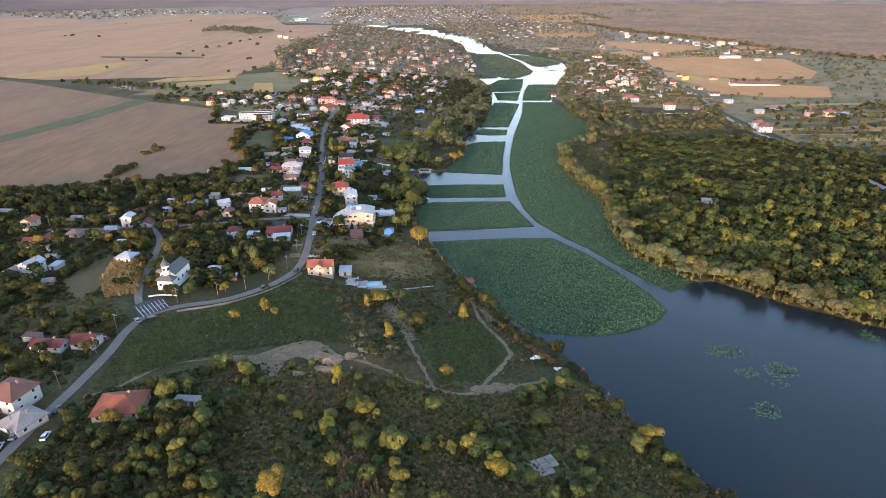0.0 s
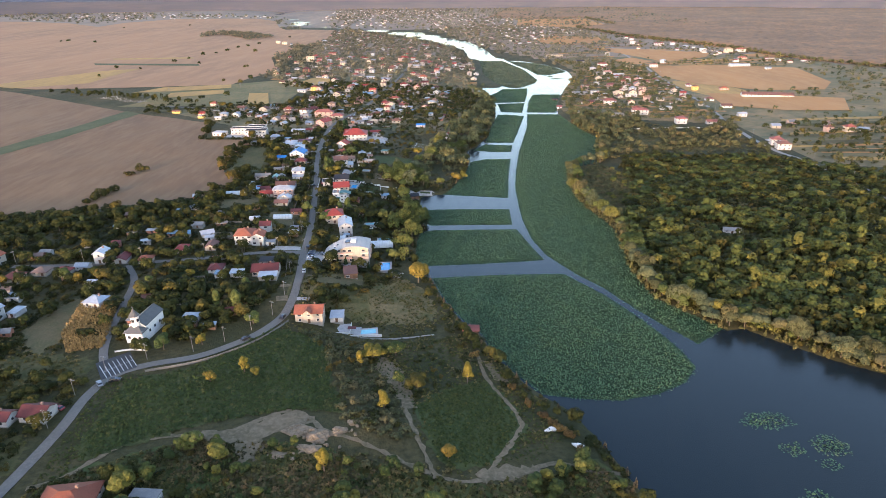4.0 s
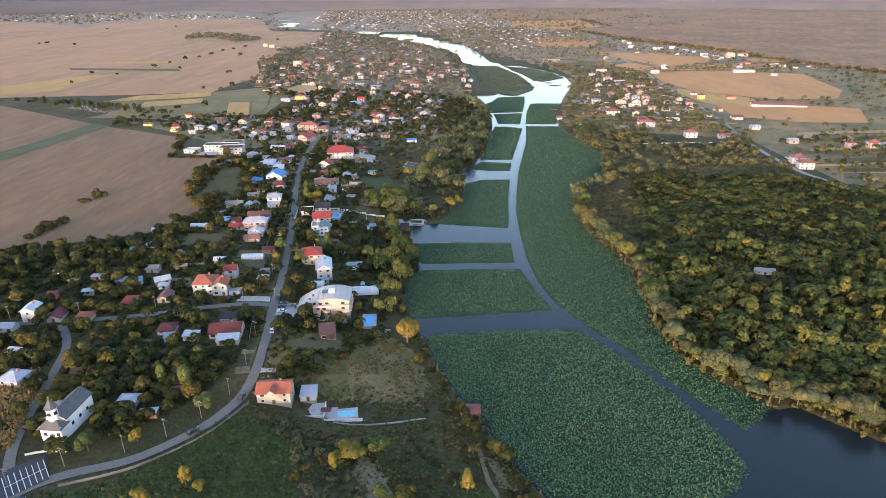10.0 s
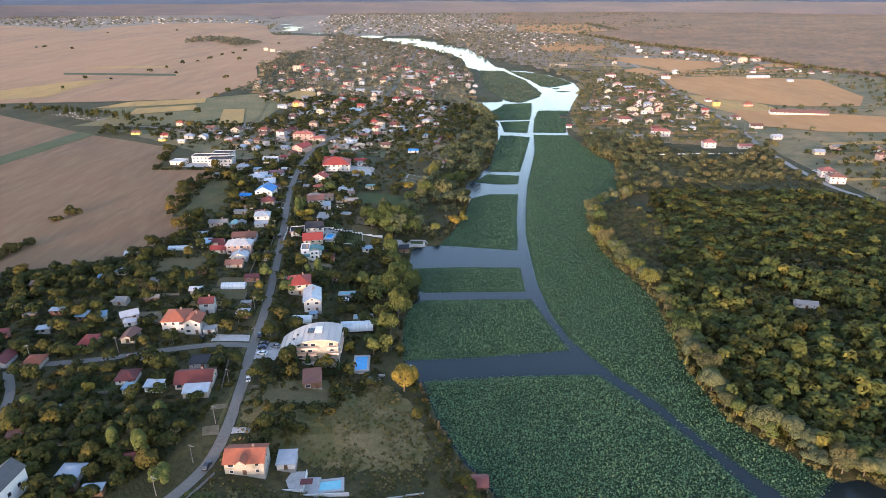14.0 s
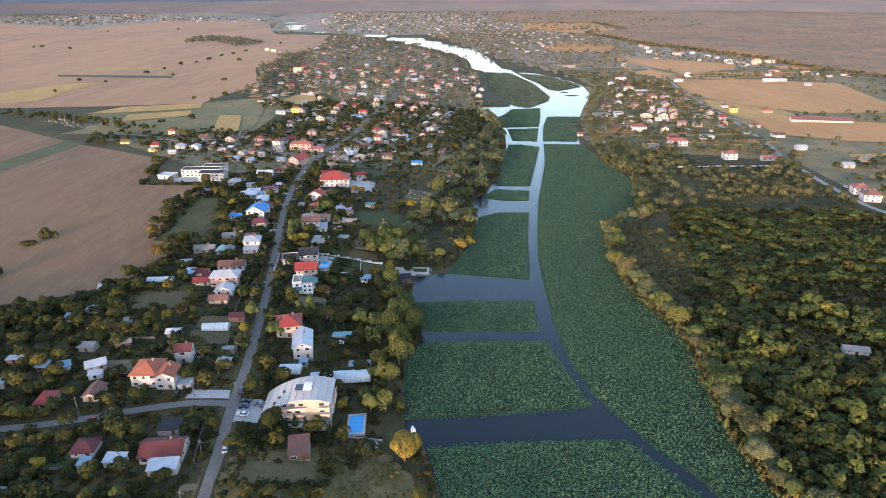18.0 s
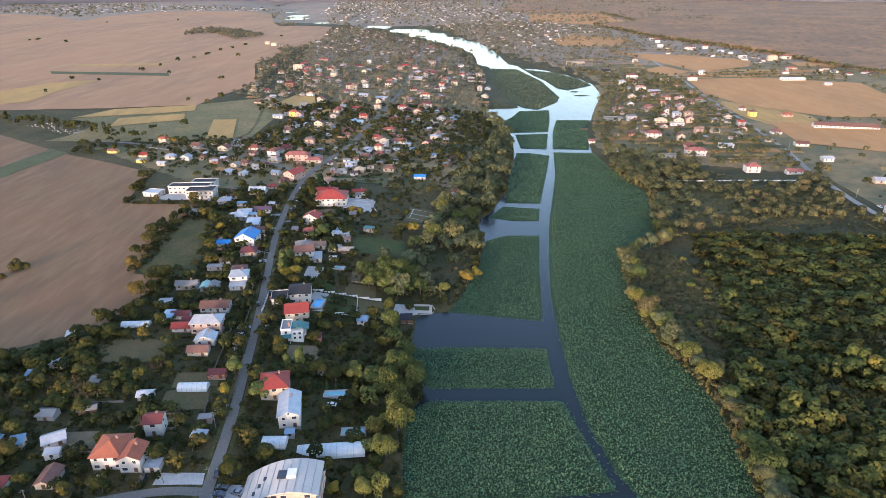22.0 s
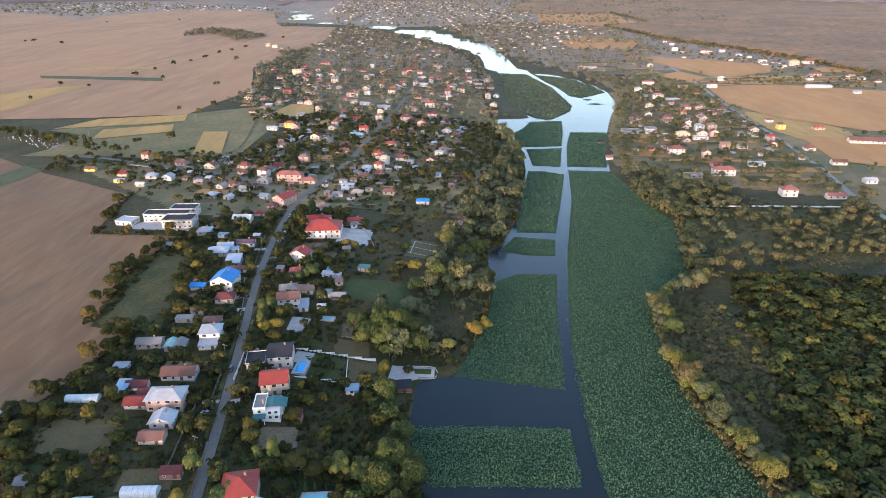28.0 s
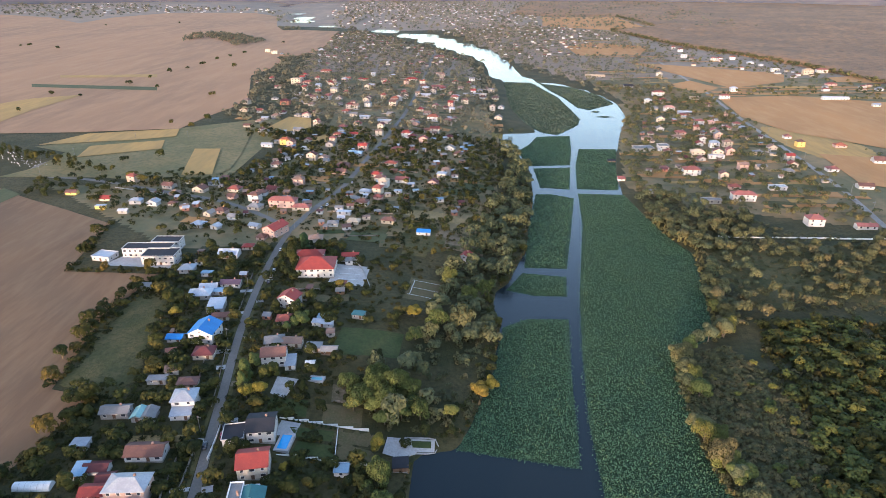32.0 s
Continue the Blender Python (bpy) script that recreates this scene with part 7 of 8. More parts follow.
for i in range(7):
    tree(-57 + i * 3.6, 415.5 + 0.3 * i, 0.8, "cone", DARKGREEN, "dark clipped conifer in the garden row", "conifer", "conifer row behind the red-roofed house")
for i in range(10):
    tree(-70 + i * 1.9, 496.3, 0.32, "cone", DARKGREEN, "small clipped conifer along the garden wall", "conifer", "conifers along the villa wall")

# clearings in the plowed field: bushes
for x, y, s in ((-240, 457, 1.0), (-243, 448, 1.2), (-245, 440, 1.0), (-246, 431, 0.8), (-245, 510, 1.2), (-249, 498, 0.8)):
    tree(x, y, s * 2.1, "bush", SHRUB, "dark bush alone in the ploughed field", "bush")

# trees of the western village: those near the flight each by itself
VILLAGE = [(-300, 245), (-310, 385), (-245, 408), (-190, 428), (-168, 450), (-165, 498), (-192, 560), (-184, 612), (-170, 650), (-90, 680), (-62, 640), (-66, 560), (-70, 500), (-32, 478),
           (-28, 430), (-26, 345), (-22, 345), (-60, 288), (-80, 330), (-90, 285), (-110, 260), (-150, 255), (-230, 215)]
p = spots(VILLAGE, 7.0, 0.72)
np.random.shuffle(p)
for x, y in p[:120]:
    k = random.random()
    s = random.uniform(0.65, 1.2)
    if k < 0.62:
        tree(x, y, s, random.choice(("round", "broad", "broad")), LEAVES, "leafy green garden tree between houses", group="garden trees")
    elif k < 0.86:
        tree(x, y, s, random.choice(("round", "tall")), WILLOW, "yellow-green garden tree between houses", group="yellowing garden trees")
    else:
        tree(x, y, s * 0.8, "round", GOLD, "small golden garden tree between houses", group="golden garden trees")
rest = p[120:]
thicket("garden_trees", rest, np.random.uniform(0.6, 1.15, len(rest)), ["round", "broad", "broad"], LEAVES, "many leafy green garden trees between the houses", "trees")
p = spots(VILLAGE, 3.4, 0.62)
half = len(p) // 2
thicket("garden_shrubs", p[:half], np.random.uniform(0.45, 1.0, half), ["bush"], SHRUB, "shrubs, vines and fruit bushes of the gardens", "shrubs")
thicket("garden_shrubs", p[half:], np.random.uniform(0.4, 0.9, len(p) - half), ["bush"], LEAVES, "leafy hedges and bushes of the gardens", "shrubs")
# the gardens at the first houses, west and east of the road
for poly, gap in (([(-230, 110), (-141, 110), (-138, 165), (-136, 225), (-150, 236), (-230, 240)], 7.0), ([(-128, 110), (-60, 112), (-64, 172), (-92, 182), (-124, 178)], 6.0)):
    p = spots(poly, gap, 0.6)
    thicket("garden_trees", p, np.random.uniform(0.55, 1.0, len(p)), ["round", "broad"], LEAVES, "leafy trees round the first houses", "trees", CLOSE)
    p = spots(poly, 3.2, 0.45)
    thicket("garden_shrubs", p, np.random.uniform(0.45, 1.0, len(p)), ["bush"], SHRUB, "bushes round the first houses", "shrubs")
BACKS = [(-62, 640), (-66, 560), (-70, 502), (-44, 502), (-36, 540), (-30, 600), (-10, 660), (-40, 680)]
p = spots(BACKS, 10, 0.45)
thicket("garden_trees", p, np.random.uniform(0.5, 1.0, len(p)), ["round", "broad"], LEAVES, "scattered trees in the gardens behind the street", "trees", CLOSE)
p = spots(BACKS, 4, 0.5)
thicket("garden_shrubs", p, np.random.uniform(0.4, 0.9, len(p)), ["bush"], SHRUB, "shrubs in the gardens behind the street", "shrubs")
# thick belt along the field
VILLAGE_LAND = VILLAGE
BELT = [(-330, 372), (-300, 392), (-245, 408), (-196, 424), (-172, 440), (-164, 425), (-200, 398), (-260, 372), (-320, 345)]
p = spots(BELT, 5.0, 0.9)
thicket("tree_belt", p, np.random.uniform(0.55, 1.05, len(p)), ["round", "broad"], LEAVES, "thick dark tree belt along the ploughed field", "trees")
GROVE = [(-124, 262), (-108, 262), (-92, 280), (-88, 304), (-104, 306), (-126, 300), (-146, 312), (-150, 300), (-140, 282)]
p = spots(GROVE, 5.6, 0.8)
thicket("grove", p, np.random.uniform(0.65, 1.15, len(p)), ["round", "broad"], LEAVES, "dense dark grove behind the church", "trees")
for edge in ([(-166, 452), (-160, 480), (-157, 502)], [(-178, 508), (-189, 568), (-182, 614)], [(-238, 620), (-181, 620)], [(-252, 693), (-240, 640), (-238, 620)]):
    l = np.array(smooth_line(edge, 3.4)) + np.random.uniform(-2.2, 2.2, (len(smooth_line(edge, 3.4)), 2))
    thicket("hedge", l, np.random.uniform(0.7, 1.5, len(l)), ["bush", "bush", "round"], SHRUB, "uneven hedge along the field's edge", "hedge")

# slope scrub and banks
SCRUB = [(-122, 174), (-106, 187), (-84, 197), (-58, 197), (-40, 194), (-22, 188), (0, 183), (26, 184), (48, 198), (60, 184), (84, 136), (96, 100), (-20, 92), (-124, 108)]
drape("rough_ground", ragged(SCRUB), MEADOW, "rough olive and brown grass under the scrub", "grass", 0.08, 5)
p = spots(SCRUB, 3.0, 0.9)
wild = np.sin(p[:, 0] / 9 + np.sin(p[:, 1] / 7)) * np.sin(p[:, 1] / 8 + np.sin(p[:, 0] / 11))
p, wild = p[wild > -0.3], wild[wild > -0.3]
sort = np.random.uniform(0, 1, len(p))
tall = np.clip(0.85 + 0.7 * wild, 0.5, 1.5)
for lo, hi, kinds, m, label in ((0, 0.42, ["bush"], SHRUB, "dense mixed green scrub on the slope"), (0.42, 0.6, ["bush"], DULL, "grey-green weeds and thorns on the slope"),
                                (0.6, 0.93, ["bush", "round"], WOODS, "olive bushes and saplings on the slope"), (0.93, 1.0, ["bush", "round"], WILLOW, "yellow-green bushes and saplings on the slope")):
    k = (sort >= lo) & (sort < hi)
    q = p[k]
    thicket("scrub", q, np.random.uniform(0.35, 0.8, len(q)) * tall[k], kinds, m, label, "scrub", CLOSE)
DRY_WEEDS = foliage("dry_weeds", (0.050, 0.043, 0.018), (0.088, 0.070, 0.030), (0.130, 0.088, 0.040), golden=0.25)
p = spots(SCRUB, 1.25, 0.85)
dry = np.sin(p[:, 0] / 13 + np.sin(p[:, 1] / 9) + 1) * np.sin(p[:, 1] / 10 + np.sin(p[:, 0] / 15)) > np.random.uniform(-0.5, 0.9, len(p))
thicket("dry_weeds", p[dry], np.random.uniform(0.25, 0.6, dry.sum()), ["bush"], DRY_WEEDS, "patches of dry brown weeds on the slope", "weeds", FAINT)
thicket("green_weeds", p[~dry][::2], np.random.uniform(0.25, 0.5, len(p[~dry][::2])), ["bush"], VERGE_LEAVES, "olive weeds and grass on the slope", "weeds", FAINT)
p = spots(SCRUB, 1.5, 0.8, free=False)
thicket("tufts", p, np.random.uniform(0.14, 0.34, len(p)), ["bush"], SHRUB, "low tufts of grass and weeds on the slope", "weeds", FAINT)
p = spots(SCRUB, 9.0, 0.6)
for x, y in p[:60]:
    tree(x, y, random.uniform(0.45, 0.85), random.choice(("round", "broad", "round")), random.choice((LEAVES, WOODS, WILLOW, GOLD)), "small leafy tree in the slope scrub", group="trees in the scrub")
p = spots([(-29, 124), (-33, 143), (-28, 153), (-23, 143), (-17, 128)], 1.0, 0.95, free=False)
thicket("dry_reeds", p, np.random.uniform(0.35, 0.62, len(p)), ["cone"], REED, "stand of dry tan reeds", "reeds")
# heaps of earth and rubble beside the track
RUBBLE = surface("pale_rubble", (0.20, 0.15, 0.10), (0.12, 0.09, 0.055), (0.25, 0.195, 0.135), 0.5, 2.2, 0.95, 0.3, 1.6)


def heap(x, y, rx, ry, h, label):
    bm = bmesh.new()
    bmesh.ops.create_icosphere(bm, subdivisions=4, radius=1.0)
    bmesh.ops.delete(bm, geom=[v for v in bm.verts if v.co.z < -0.15], context="VERTS")
    for v in bm.verts:
        k = 1 + 0.22 * math.sin(3.1 * v.co.x + x) * math.sin(2.7 * v.co.y + y) + 0.1 * math.sin(7.3 * v.co.x + 1.7 * y) * math.sin(8.1 * v.co.y + x) + random.uniform(-0.05, 0.05)
        v.co = Vector((v.co.x * rx * k, v.co.y * ry * k, max(-0.1, v.co.z) ** 1 * h * k - 0.1))
    ob = part("earth_heap", bm, RUBBLE)
    ob.location = (x, y, float(height(x, y)))
    tagged(ob, label, "earth heap")


for x, y, rx, ry, h in ((-51, 203, 5.5, 3.0, 1.6), (-44, 200, 4.0, 3.2, 1.8), (-46, 194, 4.5, 2.6, 1.3), (-37, 203, 3.0, 2.0, 1.1), (-56, 191, 3.6, 2.2, 0.8), (-33, 207, 2.2, 1.8, 0.9)):
    heap(x, y, rx, ry, h, "lumpy heap of pale earth and rubble")
BOULDERS = random.Random(4)
for i in range(26):
    x, y, r = BOULDERS.gauss(-46, 6), BOULDERS.gauss(199, 5), BOULDERS.uniform(0.3, 0.8)
    bm = bmesh.new()
    bmesh.ops.create_icosphere(bm, subdivisions=1, radius=r)
    for v in bm.verts:
        v.co *= BOULDERS.uniform(0.7, 1.15)
    ob = part("boulder", bm, RUBBLE)
    ob.location = (x, y, float(height(x, y)) + 0.3)
    tagged(ob, "rough pale rubble block beside the track", "boulder", "rubble blocks by the track")
BANK = [(-66, 272), (-50, 274), (-34, 262), (-24, 240), (-15, 214), (-10, 198), (-28, 202), (-38, 212), (-46, 236), (-52, 258)]
p = spots(BANK, 2.6, 0.75)
thicket("bank_scrub", p, np.random.uniform(0.4, 1.0, len(p)), ["bush"], DULL, "grey-green scrub on the bank", "scrub")
p = spots(BANK, 6, 0.5)
thicket("bank_bushes", p, np.random.uniform(0.5, 1.1, len(p)), ["bush"], SHRUB, "green bushes on the bank", "scrub")
MEADOWS = [(-14, 224), (-30, 262), (-8, 288), (14, 282), (28, 246), (34, 226), (27, 214), (16, 242), (2, 237)]
p = spots(MEADOWS, 4, 0.45)
thicket("meadow_bushes", p, np.random.uniform(0.3, 0.8, len(p)), ["bush"], SHRUB, "low bushes on the meadow by the lake", "scrub")
# tufts of grass over the open ground
for poly, gap, lo, hi, m, label in (
        ([(-75, 270), (-72, 330), (-45, 340), (-22, 338), (-8, 312), (8, 290), (18, 275), (30, 246), (42, 214), (12, 190), (-12, 200), (-14, 222), (-30, 262)], 1.25, 0.16, 0.4, VERGE_LEAVES, "tufts of dry and green grass by the lake"),
        (VILLAGE, 2.0, 0.2, 0.5, SHRUB, "low garden plants and grass tufts"),
        ([(-230, 110), (-140, 110), (-136, 225), (-150, 246), (-190, 262), (-260, 240)], 1.7, 0.2, 0.45, VERGE_LEAVES, "tufts of rough yellowing grass"),
        ([(-125, 110), (-125, 172), (-60, 196), (40, 186), (70, 150), (88, 100)], 1.5, 0.2, 0.5, VERGE_LEAVES, "rough grass between the bushes")):
    p = spots(poly, gap, 0.85)
    p = p[np.sin(p[:, 0] / 5.3 + 2 * np.sin(p[:, 1] / 8)) * np.sin(p[:, 1] / 6.1 + 2 * np.sin(p[:, 0] / 9.7)) > np.random.uniform(-0.6, 0.5, len(p))]
    thicket("grass_tufts", p, np.random.uniform(lo, hi, len(p)), ["bush"], m, label, "grass", FAINT)
MEADOW_GRASS = foliage("meadow_blades", (0.030, 0.046, 0.012), (0.056, 0.068, 0.018), (0.095, 0.088, 0.026), golden=0.2)
for poly, gap, m, label in ((PATCHES[1][2], 0.95, MEADOW_GRASS, "short green grass of the lakeside meadow"), ([(-52, 262), (-30, 268), (14, 280), (30, 246), (44, 210), (30, 196), (0, 188), (-14, 224), (-40, 240)], 1.5, MEADOW_GRASS, "green grass round the dirt tracks"),
                            ([(-125, 172), (-131, 232), (-118, 234), (-106, 196), (-112, 186)], 1.2, MEADOW_GRASS, "rough grass beside the road")):
    p = spots(poly, gap, 0.9, free=False)
    p = p[np.min([edge_distance(p[:, 0], p[:, 1], smooth_line(q, 6)) for q in PATHS + [ROADS[0][1]]], axis=0) > np.random.uniform(0.5, 1.6, len(p))]
    thicket("grass_tufts", p, np.random.uniform(0.12, 0.3, len(p)), ["bush"], m, label, "grass", FAINT)
for x, y, k in ((38, 216, 0.7), (40.5, 213, 0.9), (43, 210, 0.8), (36, 220, 0.8), (31, 228, 0.7), (26, 238, 0.7), (46, 203, 0.6), (12, 262, 0.8)):
    tree(x, y, k * 1.3, "bush", RUST, "rust-brown bush at the water's edge", "bush")
# weeds: low tufts
W = PATCHES[0][2]
p = spots(W, 1.15, 0.9, free=False)
thicket("weeds", p, np.random.uniform(0.2, 0.46, len(p)), ["bush"], foliage("weed_leaves", (0.030, 0.047, 0.014), (0.054, 0.070, 0.020), (0.09, 0.085, 0.028), golden=0.14, vary=0.2), "tufts of tall green weeds", "weeds", FAINT)
# maize stubble and maize plots
for poly in ([(-173, 290), (-159, 296), (-152, 280), (-143, 252), (-156, 247), (-166, 262)], [(-158, 412), (-140, 414), (-136, 400), (-154, 398)]):
    p = spots(poly, 0.9, 0.95, free=False)
    thicket("maize", p, np.random.uniform(0.28, 0.42, len(p)), ["cone"], foliage("maize_leaves", (0.20, 0.13, 0.05), (0.28, 0.19, 0.075), (0.34, 0.22, 0.08)), "ripe dry standing maize", "maize", FAINT)
# west shore: bushes, reeds and willows
shore = np.array(smooth_line(LAKE[3:36], 2.6))
inland = np.array(offsets(smooth_line(LAKE[3:36], 2.6), 0))
norm = np.array(offsets(smooth_line(LAKE[3:36], 2.6), 1.0)) - inland
for k, (lo, hi, a, b, kinds, m, label) in enumerate((
        (0.5, 4, 0.35, 0.75, ["bush"], SHRUB, "bushes along the west shore"), (1, 9, 0.5, 1.0, ["bush", "bush", "round"], LEAVES, "bushes and small trees on the shore"), (0, 3.5, 0.3, 0.6, ["cone", "bush"], REED, "brown reeds at the water"))):
    off = np.random.uniform(lo, hi, len(shore))[:, None]
    for sgn in (-1,):
        p = shore + norm * off * sgn
        p = p[~inside(p[:, 0], p[:, 1], SHORE) & (np.random.uniform(0, 1, len(p)) < (0.8 if k < 2 else 0.45)) & ~((p[:, 1] > 340) & (p[:, 1] < 360)) & ~((p[:, 1] > 482) & (p[:, 1] < 497))]
        thicket("shore_bushes", p, np.random.uniform(a, b, len(p)), kinds, m, label, "shrubs")
WILLOWS = [(-24, 362), (-34, 364), (-36, 410), (-40, 470), (-34, 474), (-21, 455), (-20, 430)]
p = spots(WILLOWS, 7.5, 0.6)
thicket("shore_willows", p, np.random.uniform(0.7, 1.15, len(p)), ["willow", "broad"], WILLOW, "willows crowding the west shore", "willows")
NORTH_SHORE = [(-12, 500), (-46, 502), (-46, 530), (-18, 560), (-14, 640), (10, 700), (28, 780), (40, 830), (48, 900), (40, 1000), (60, 1040), (70, 1000), (62, 830), (52, 745), (42, 690), (30, 655), (17, 620), (20, 588), (12, 540), (2, 508)]
p = spots(NORTH_SHORE, 8.6, 0.85)
p = p[(p[:, 1] > 560) | (np.random.uniform(0, 1, len(p)) < 0.3)]
thicket("shore_willows", p, np.random.uniform(0.7, 1.7, len(p)), ["willow", "broad", "round"], PALE_WILLOW, "pale willow wood along the west shore", "willows")
p = spots(NORTH_SHORE, 5, 0.6)
thicket("shore_scrub", p, np.random.uniform(0.7, 1.4, len(p)), ["bush"], DULL, "grey-green scrub under the shore willows", "scrub")
# east shore: a row of larger pale trees
east = smooth_line(EAST[2:22], 4.2)
for x, y in east:
    if y > 640 or random.random() < 0.12:
        continue
    x, y = x + random.uniform(2.5, 9.0), y + random.uniform(-1.5, 5.0)
    if inside(np.array([x]), np.array([y]), SHORE)[0]:
        continue
    m = random.choice((PALE_WILLOW, WILLOW, PALE_WILLOW, DULL))
    tree(x, y, random.uniform(1.0, 1.5), random.choice(("broad", "round", "willow")), m, "shaggy olive-brown tree on the east shore", group="trees of the east shore")
e = np.array(smooth_line(EAST[:22], 2.2))
p = e + np.random.uniform(0, 4.5, e.shape) * np.array([1, 0.6])
p = p[~inside(p[:, 0], p[:, 1], SHORE)]
thicket("shore_reeds", p, np.random.uniform(0.45, 0.9, len(p)), ["bush", "cone"], foliage("shore_sedge", (0.072, 0.068, 0.024), (0.11, 0.092, 0.032), (0.10, 0.10, 0.03)), "yellow-brown sedge along the east shore", "reeds")
# east scrub between the wood and the houses
EASTSCRUB = [(138, 580), (146, 610), (166, 690), (155, 725), (150, 800), (160, 830), (215, 775), (250, 720), (318, 705), (316, 600), (285, 590), (200, 608), (160, 595)]
p = spots(EASTSCRUB, 4.2, 0.75)
lush = np.sin(p[:, 0] / 26 + 1) * np.sin(p[:, 1] / 22) > -0.15
thicket("east_scrub", p[lush], np.random.uniform(0.6, 1.3, lush.sum()), ["bush", "bush", "round"], DULL, "dark scrub and bushes beyond the wood", "scrub")
thicket("east_scrub", p[~lush], np.random.uniform(0.4, 0.9, (~lush).sum()), ["bush"], DULL, "thin dull scrub beyond the wood", "scrub")
p = spots([(146, 612), (166, 690), (152, 730), (150, 800), (175, 820), (215, 770), (205, 700), (185, 640)], 8.5, 0.7)
thicket("east_trees", p, np.random.uniform(0.7, 1.2, len(p)), ["willow", "round"], PALE_WILLOW, "grey-green willows at the north-east shore", "willows")

# ---- cars ----
CAR_PAINT = {"white": surface("car_white", (0.62, 0.62, 0.62), (0.58, 0.58, 0.58), None, 1, 3, 0.25, spec=0.6), "silver": surface("car_silver", (0.32, 0.33, 0.35), (0.28, 0.29, 0.31), None, 1, 3, 0.3, metal=0.5),
             "black": surface("car_black", (0.022, 0.022, 0.026), (0.03, 0.03, 0.034), None, 1, 3, 0.2, spec=0.6), "blue": surface("car_blue", (0.03, 0.05, 0.10), (0.025, 0.04, 0.08), None, 1, 3, 0.25, spec=0.6),
             "red": surface("car_red", (0.25, 0.025, 0.025), (0.2, 0.02, 0.02), None, 1, 3, 0.3, spec=0.6)}
RUBBER = surface("tyre_rubber", (0.02, 0.02, 0.02), (0.03, 0.03, 0.03), None, 1, 4, 0.9)
CARS = {}


def car_proto(colour):
    b = tagged(new("car"), f"parked {colour} passenger car", "car")
    prof = [(-2.1, 0.35), (-2.15, 0.75), (-2.0, 0.95), (-1.1, 1.02), (1.0, 1.0), (2.0, 0.85), (2.15, 0.6), (2.1, 0.35)]
    v = [(-0.86, y, z) for y, z in prof] + [(0.86, y, z) for y, z in prof]
    n = len(prof)
    f = [tuple(range(n)), tuple(range(2 * n - 1, n - 1, -1))] + [(i, (i + 1) % n, n + (i + 1) % n, n + i) for i in range(n)]
    mesh_part("body", v, [tuple(reversed(q)) for q in f], CAR_PAINT[colour], b)
    top = [(-1.75, 1.0), (-1.25, 1.46), (0.2, 1.5), (1.05, 1.0)]
    w = [0.8, 0.66, 0.66, 0.8]
    v = [(-a, y, z) for (y, z), a in zip(top, w)] + [(a, y, z) for (y, z), a in zip(top, w)]
    mesh_part("window_band", v, [(0, 4, 5, 1), (2, 6, 7, 3), (0, 1, 2, 3), (7, 6, 5, 4)], GLASS, b)
    mesh_part("roof", [(-0.66, -1.25, 1.465), (0.66, -1.25, 1.465), (0.66, 0.2, 1.505), (-0.66, 0.2, 1.505), (-0.6, -1.2, 1.53), (0.6, -1.2, 1.53), (0.6, 0.15, 1.56), (-0.6, 0.15, 1.56)],
              [(4, 5, 6, 7), (0, 1, 5, 4), (1, 2, 6, 5), (2, 3, 7, 6), (3, 0, 4, 7)], CAR_PAINT[colour], b)
    for sx in (-1, 1):
        for y in (-1.35, 1.35):
            bm = bmesh.new()
            bmesh.ops.create_cone(bm, cap_ends=True, segments=12, radius1=0.32, radius2=0.32, depth=0.22, matrix=Matrix.Translation((sx * 0.8, y, 0.32)) @ pose(0, 0, 0, 0, 90, 0))
            part("wheel", bm, RUBBER, b)
        cubes("headlight", [(sx * 0.6 - 0.2, sx * 0.6 + 0.2, 2.08, 2.16, 0.6, 0.74)], FRAME, b)
    return b


def car(x, y, turn, colour):
    m = pose(x, y, float(height(x, y)) + 0.26, 0, 0, turn)
    if colour not in CARS:
        CARS[colour] = car_proto(colour)
        CARS[colour].matrix_basis = m
    else:
        copy_thing(CARS[colour], m)


for x, y, a, c in ((-92.5, 397, 12, "silver"), (-80.8, 362, 12, "black"), (-77, 353, 80, "blue"), (-77, 356, 80, "black"), (-72, 355, 75, "silver"), (-76, 348, 82, "white"),
                   (-76, 329, 10, "white"), (-50, 406, 85, "white"), (-104, 357.5, 10, "black"), (-127, 341, 80, "red"), (-99.5, 477, 14, "black"), (-96, 489, 14, "black"),
                   (-94.8, 483, 14, "red"), (-114, 625, 10, "white"), (-113.5, 617, 10, "silver"), (-113, 610, 10, "black"), (-99, 440, 80, "silver"), (-99.5, 451, 80, "black"),
                   (-99.5, 448, 80, "silver"), (-126.5, 153, 5, "white"), (-130.5, 166, 5, "blue"), (-134.5, 136, 12, "white"), (-131, 226, 40, "silver"), (-126.5, 228.5, -70, "black"),
                   (-136.5, 153, 10, "silver"), (-136.6, 158, 10, "blue"), (-138, 148, 10, "white"), (-137.5, 211, 70, "red"), (-87, 262, -40, "black"), (-76.5, 283.5, -5, "black"),
                   (-118, 655, 5, "white"), (-116, 668, 5, "black"), (-105, 742, -15, "white"), (-108, 735, -15, "silver"), (-95, 800, 0, "silver"), (-200, 727, 60, "white"), (-215, 735, 60, "white"),
                   (-180, 338, 80, "white"), (-122, 608, 8, "blue"), (322, 640, 5, "white"), (330, 790, 5, "silver")):
    car(x, y, a, c)

# ---- street poles ----


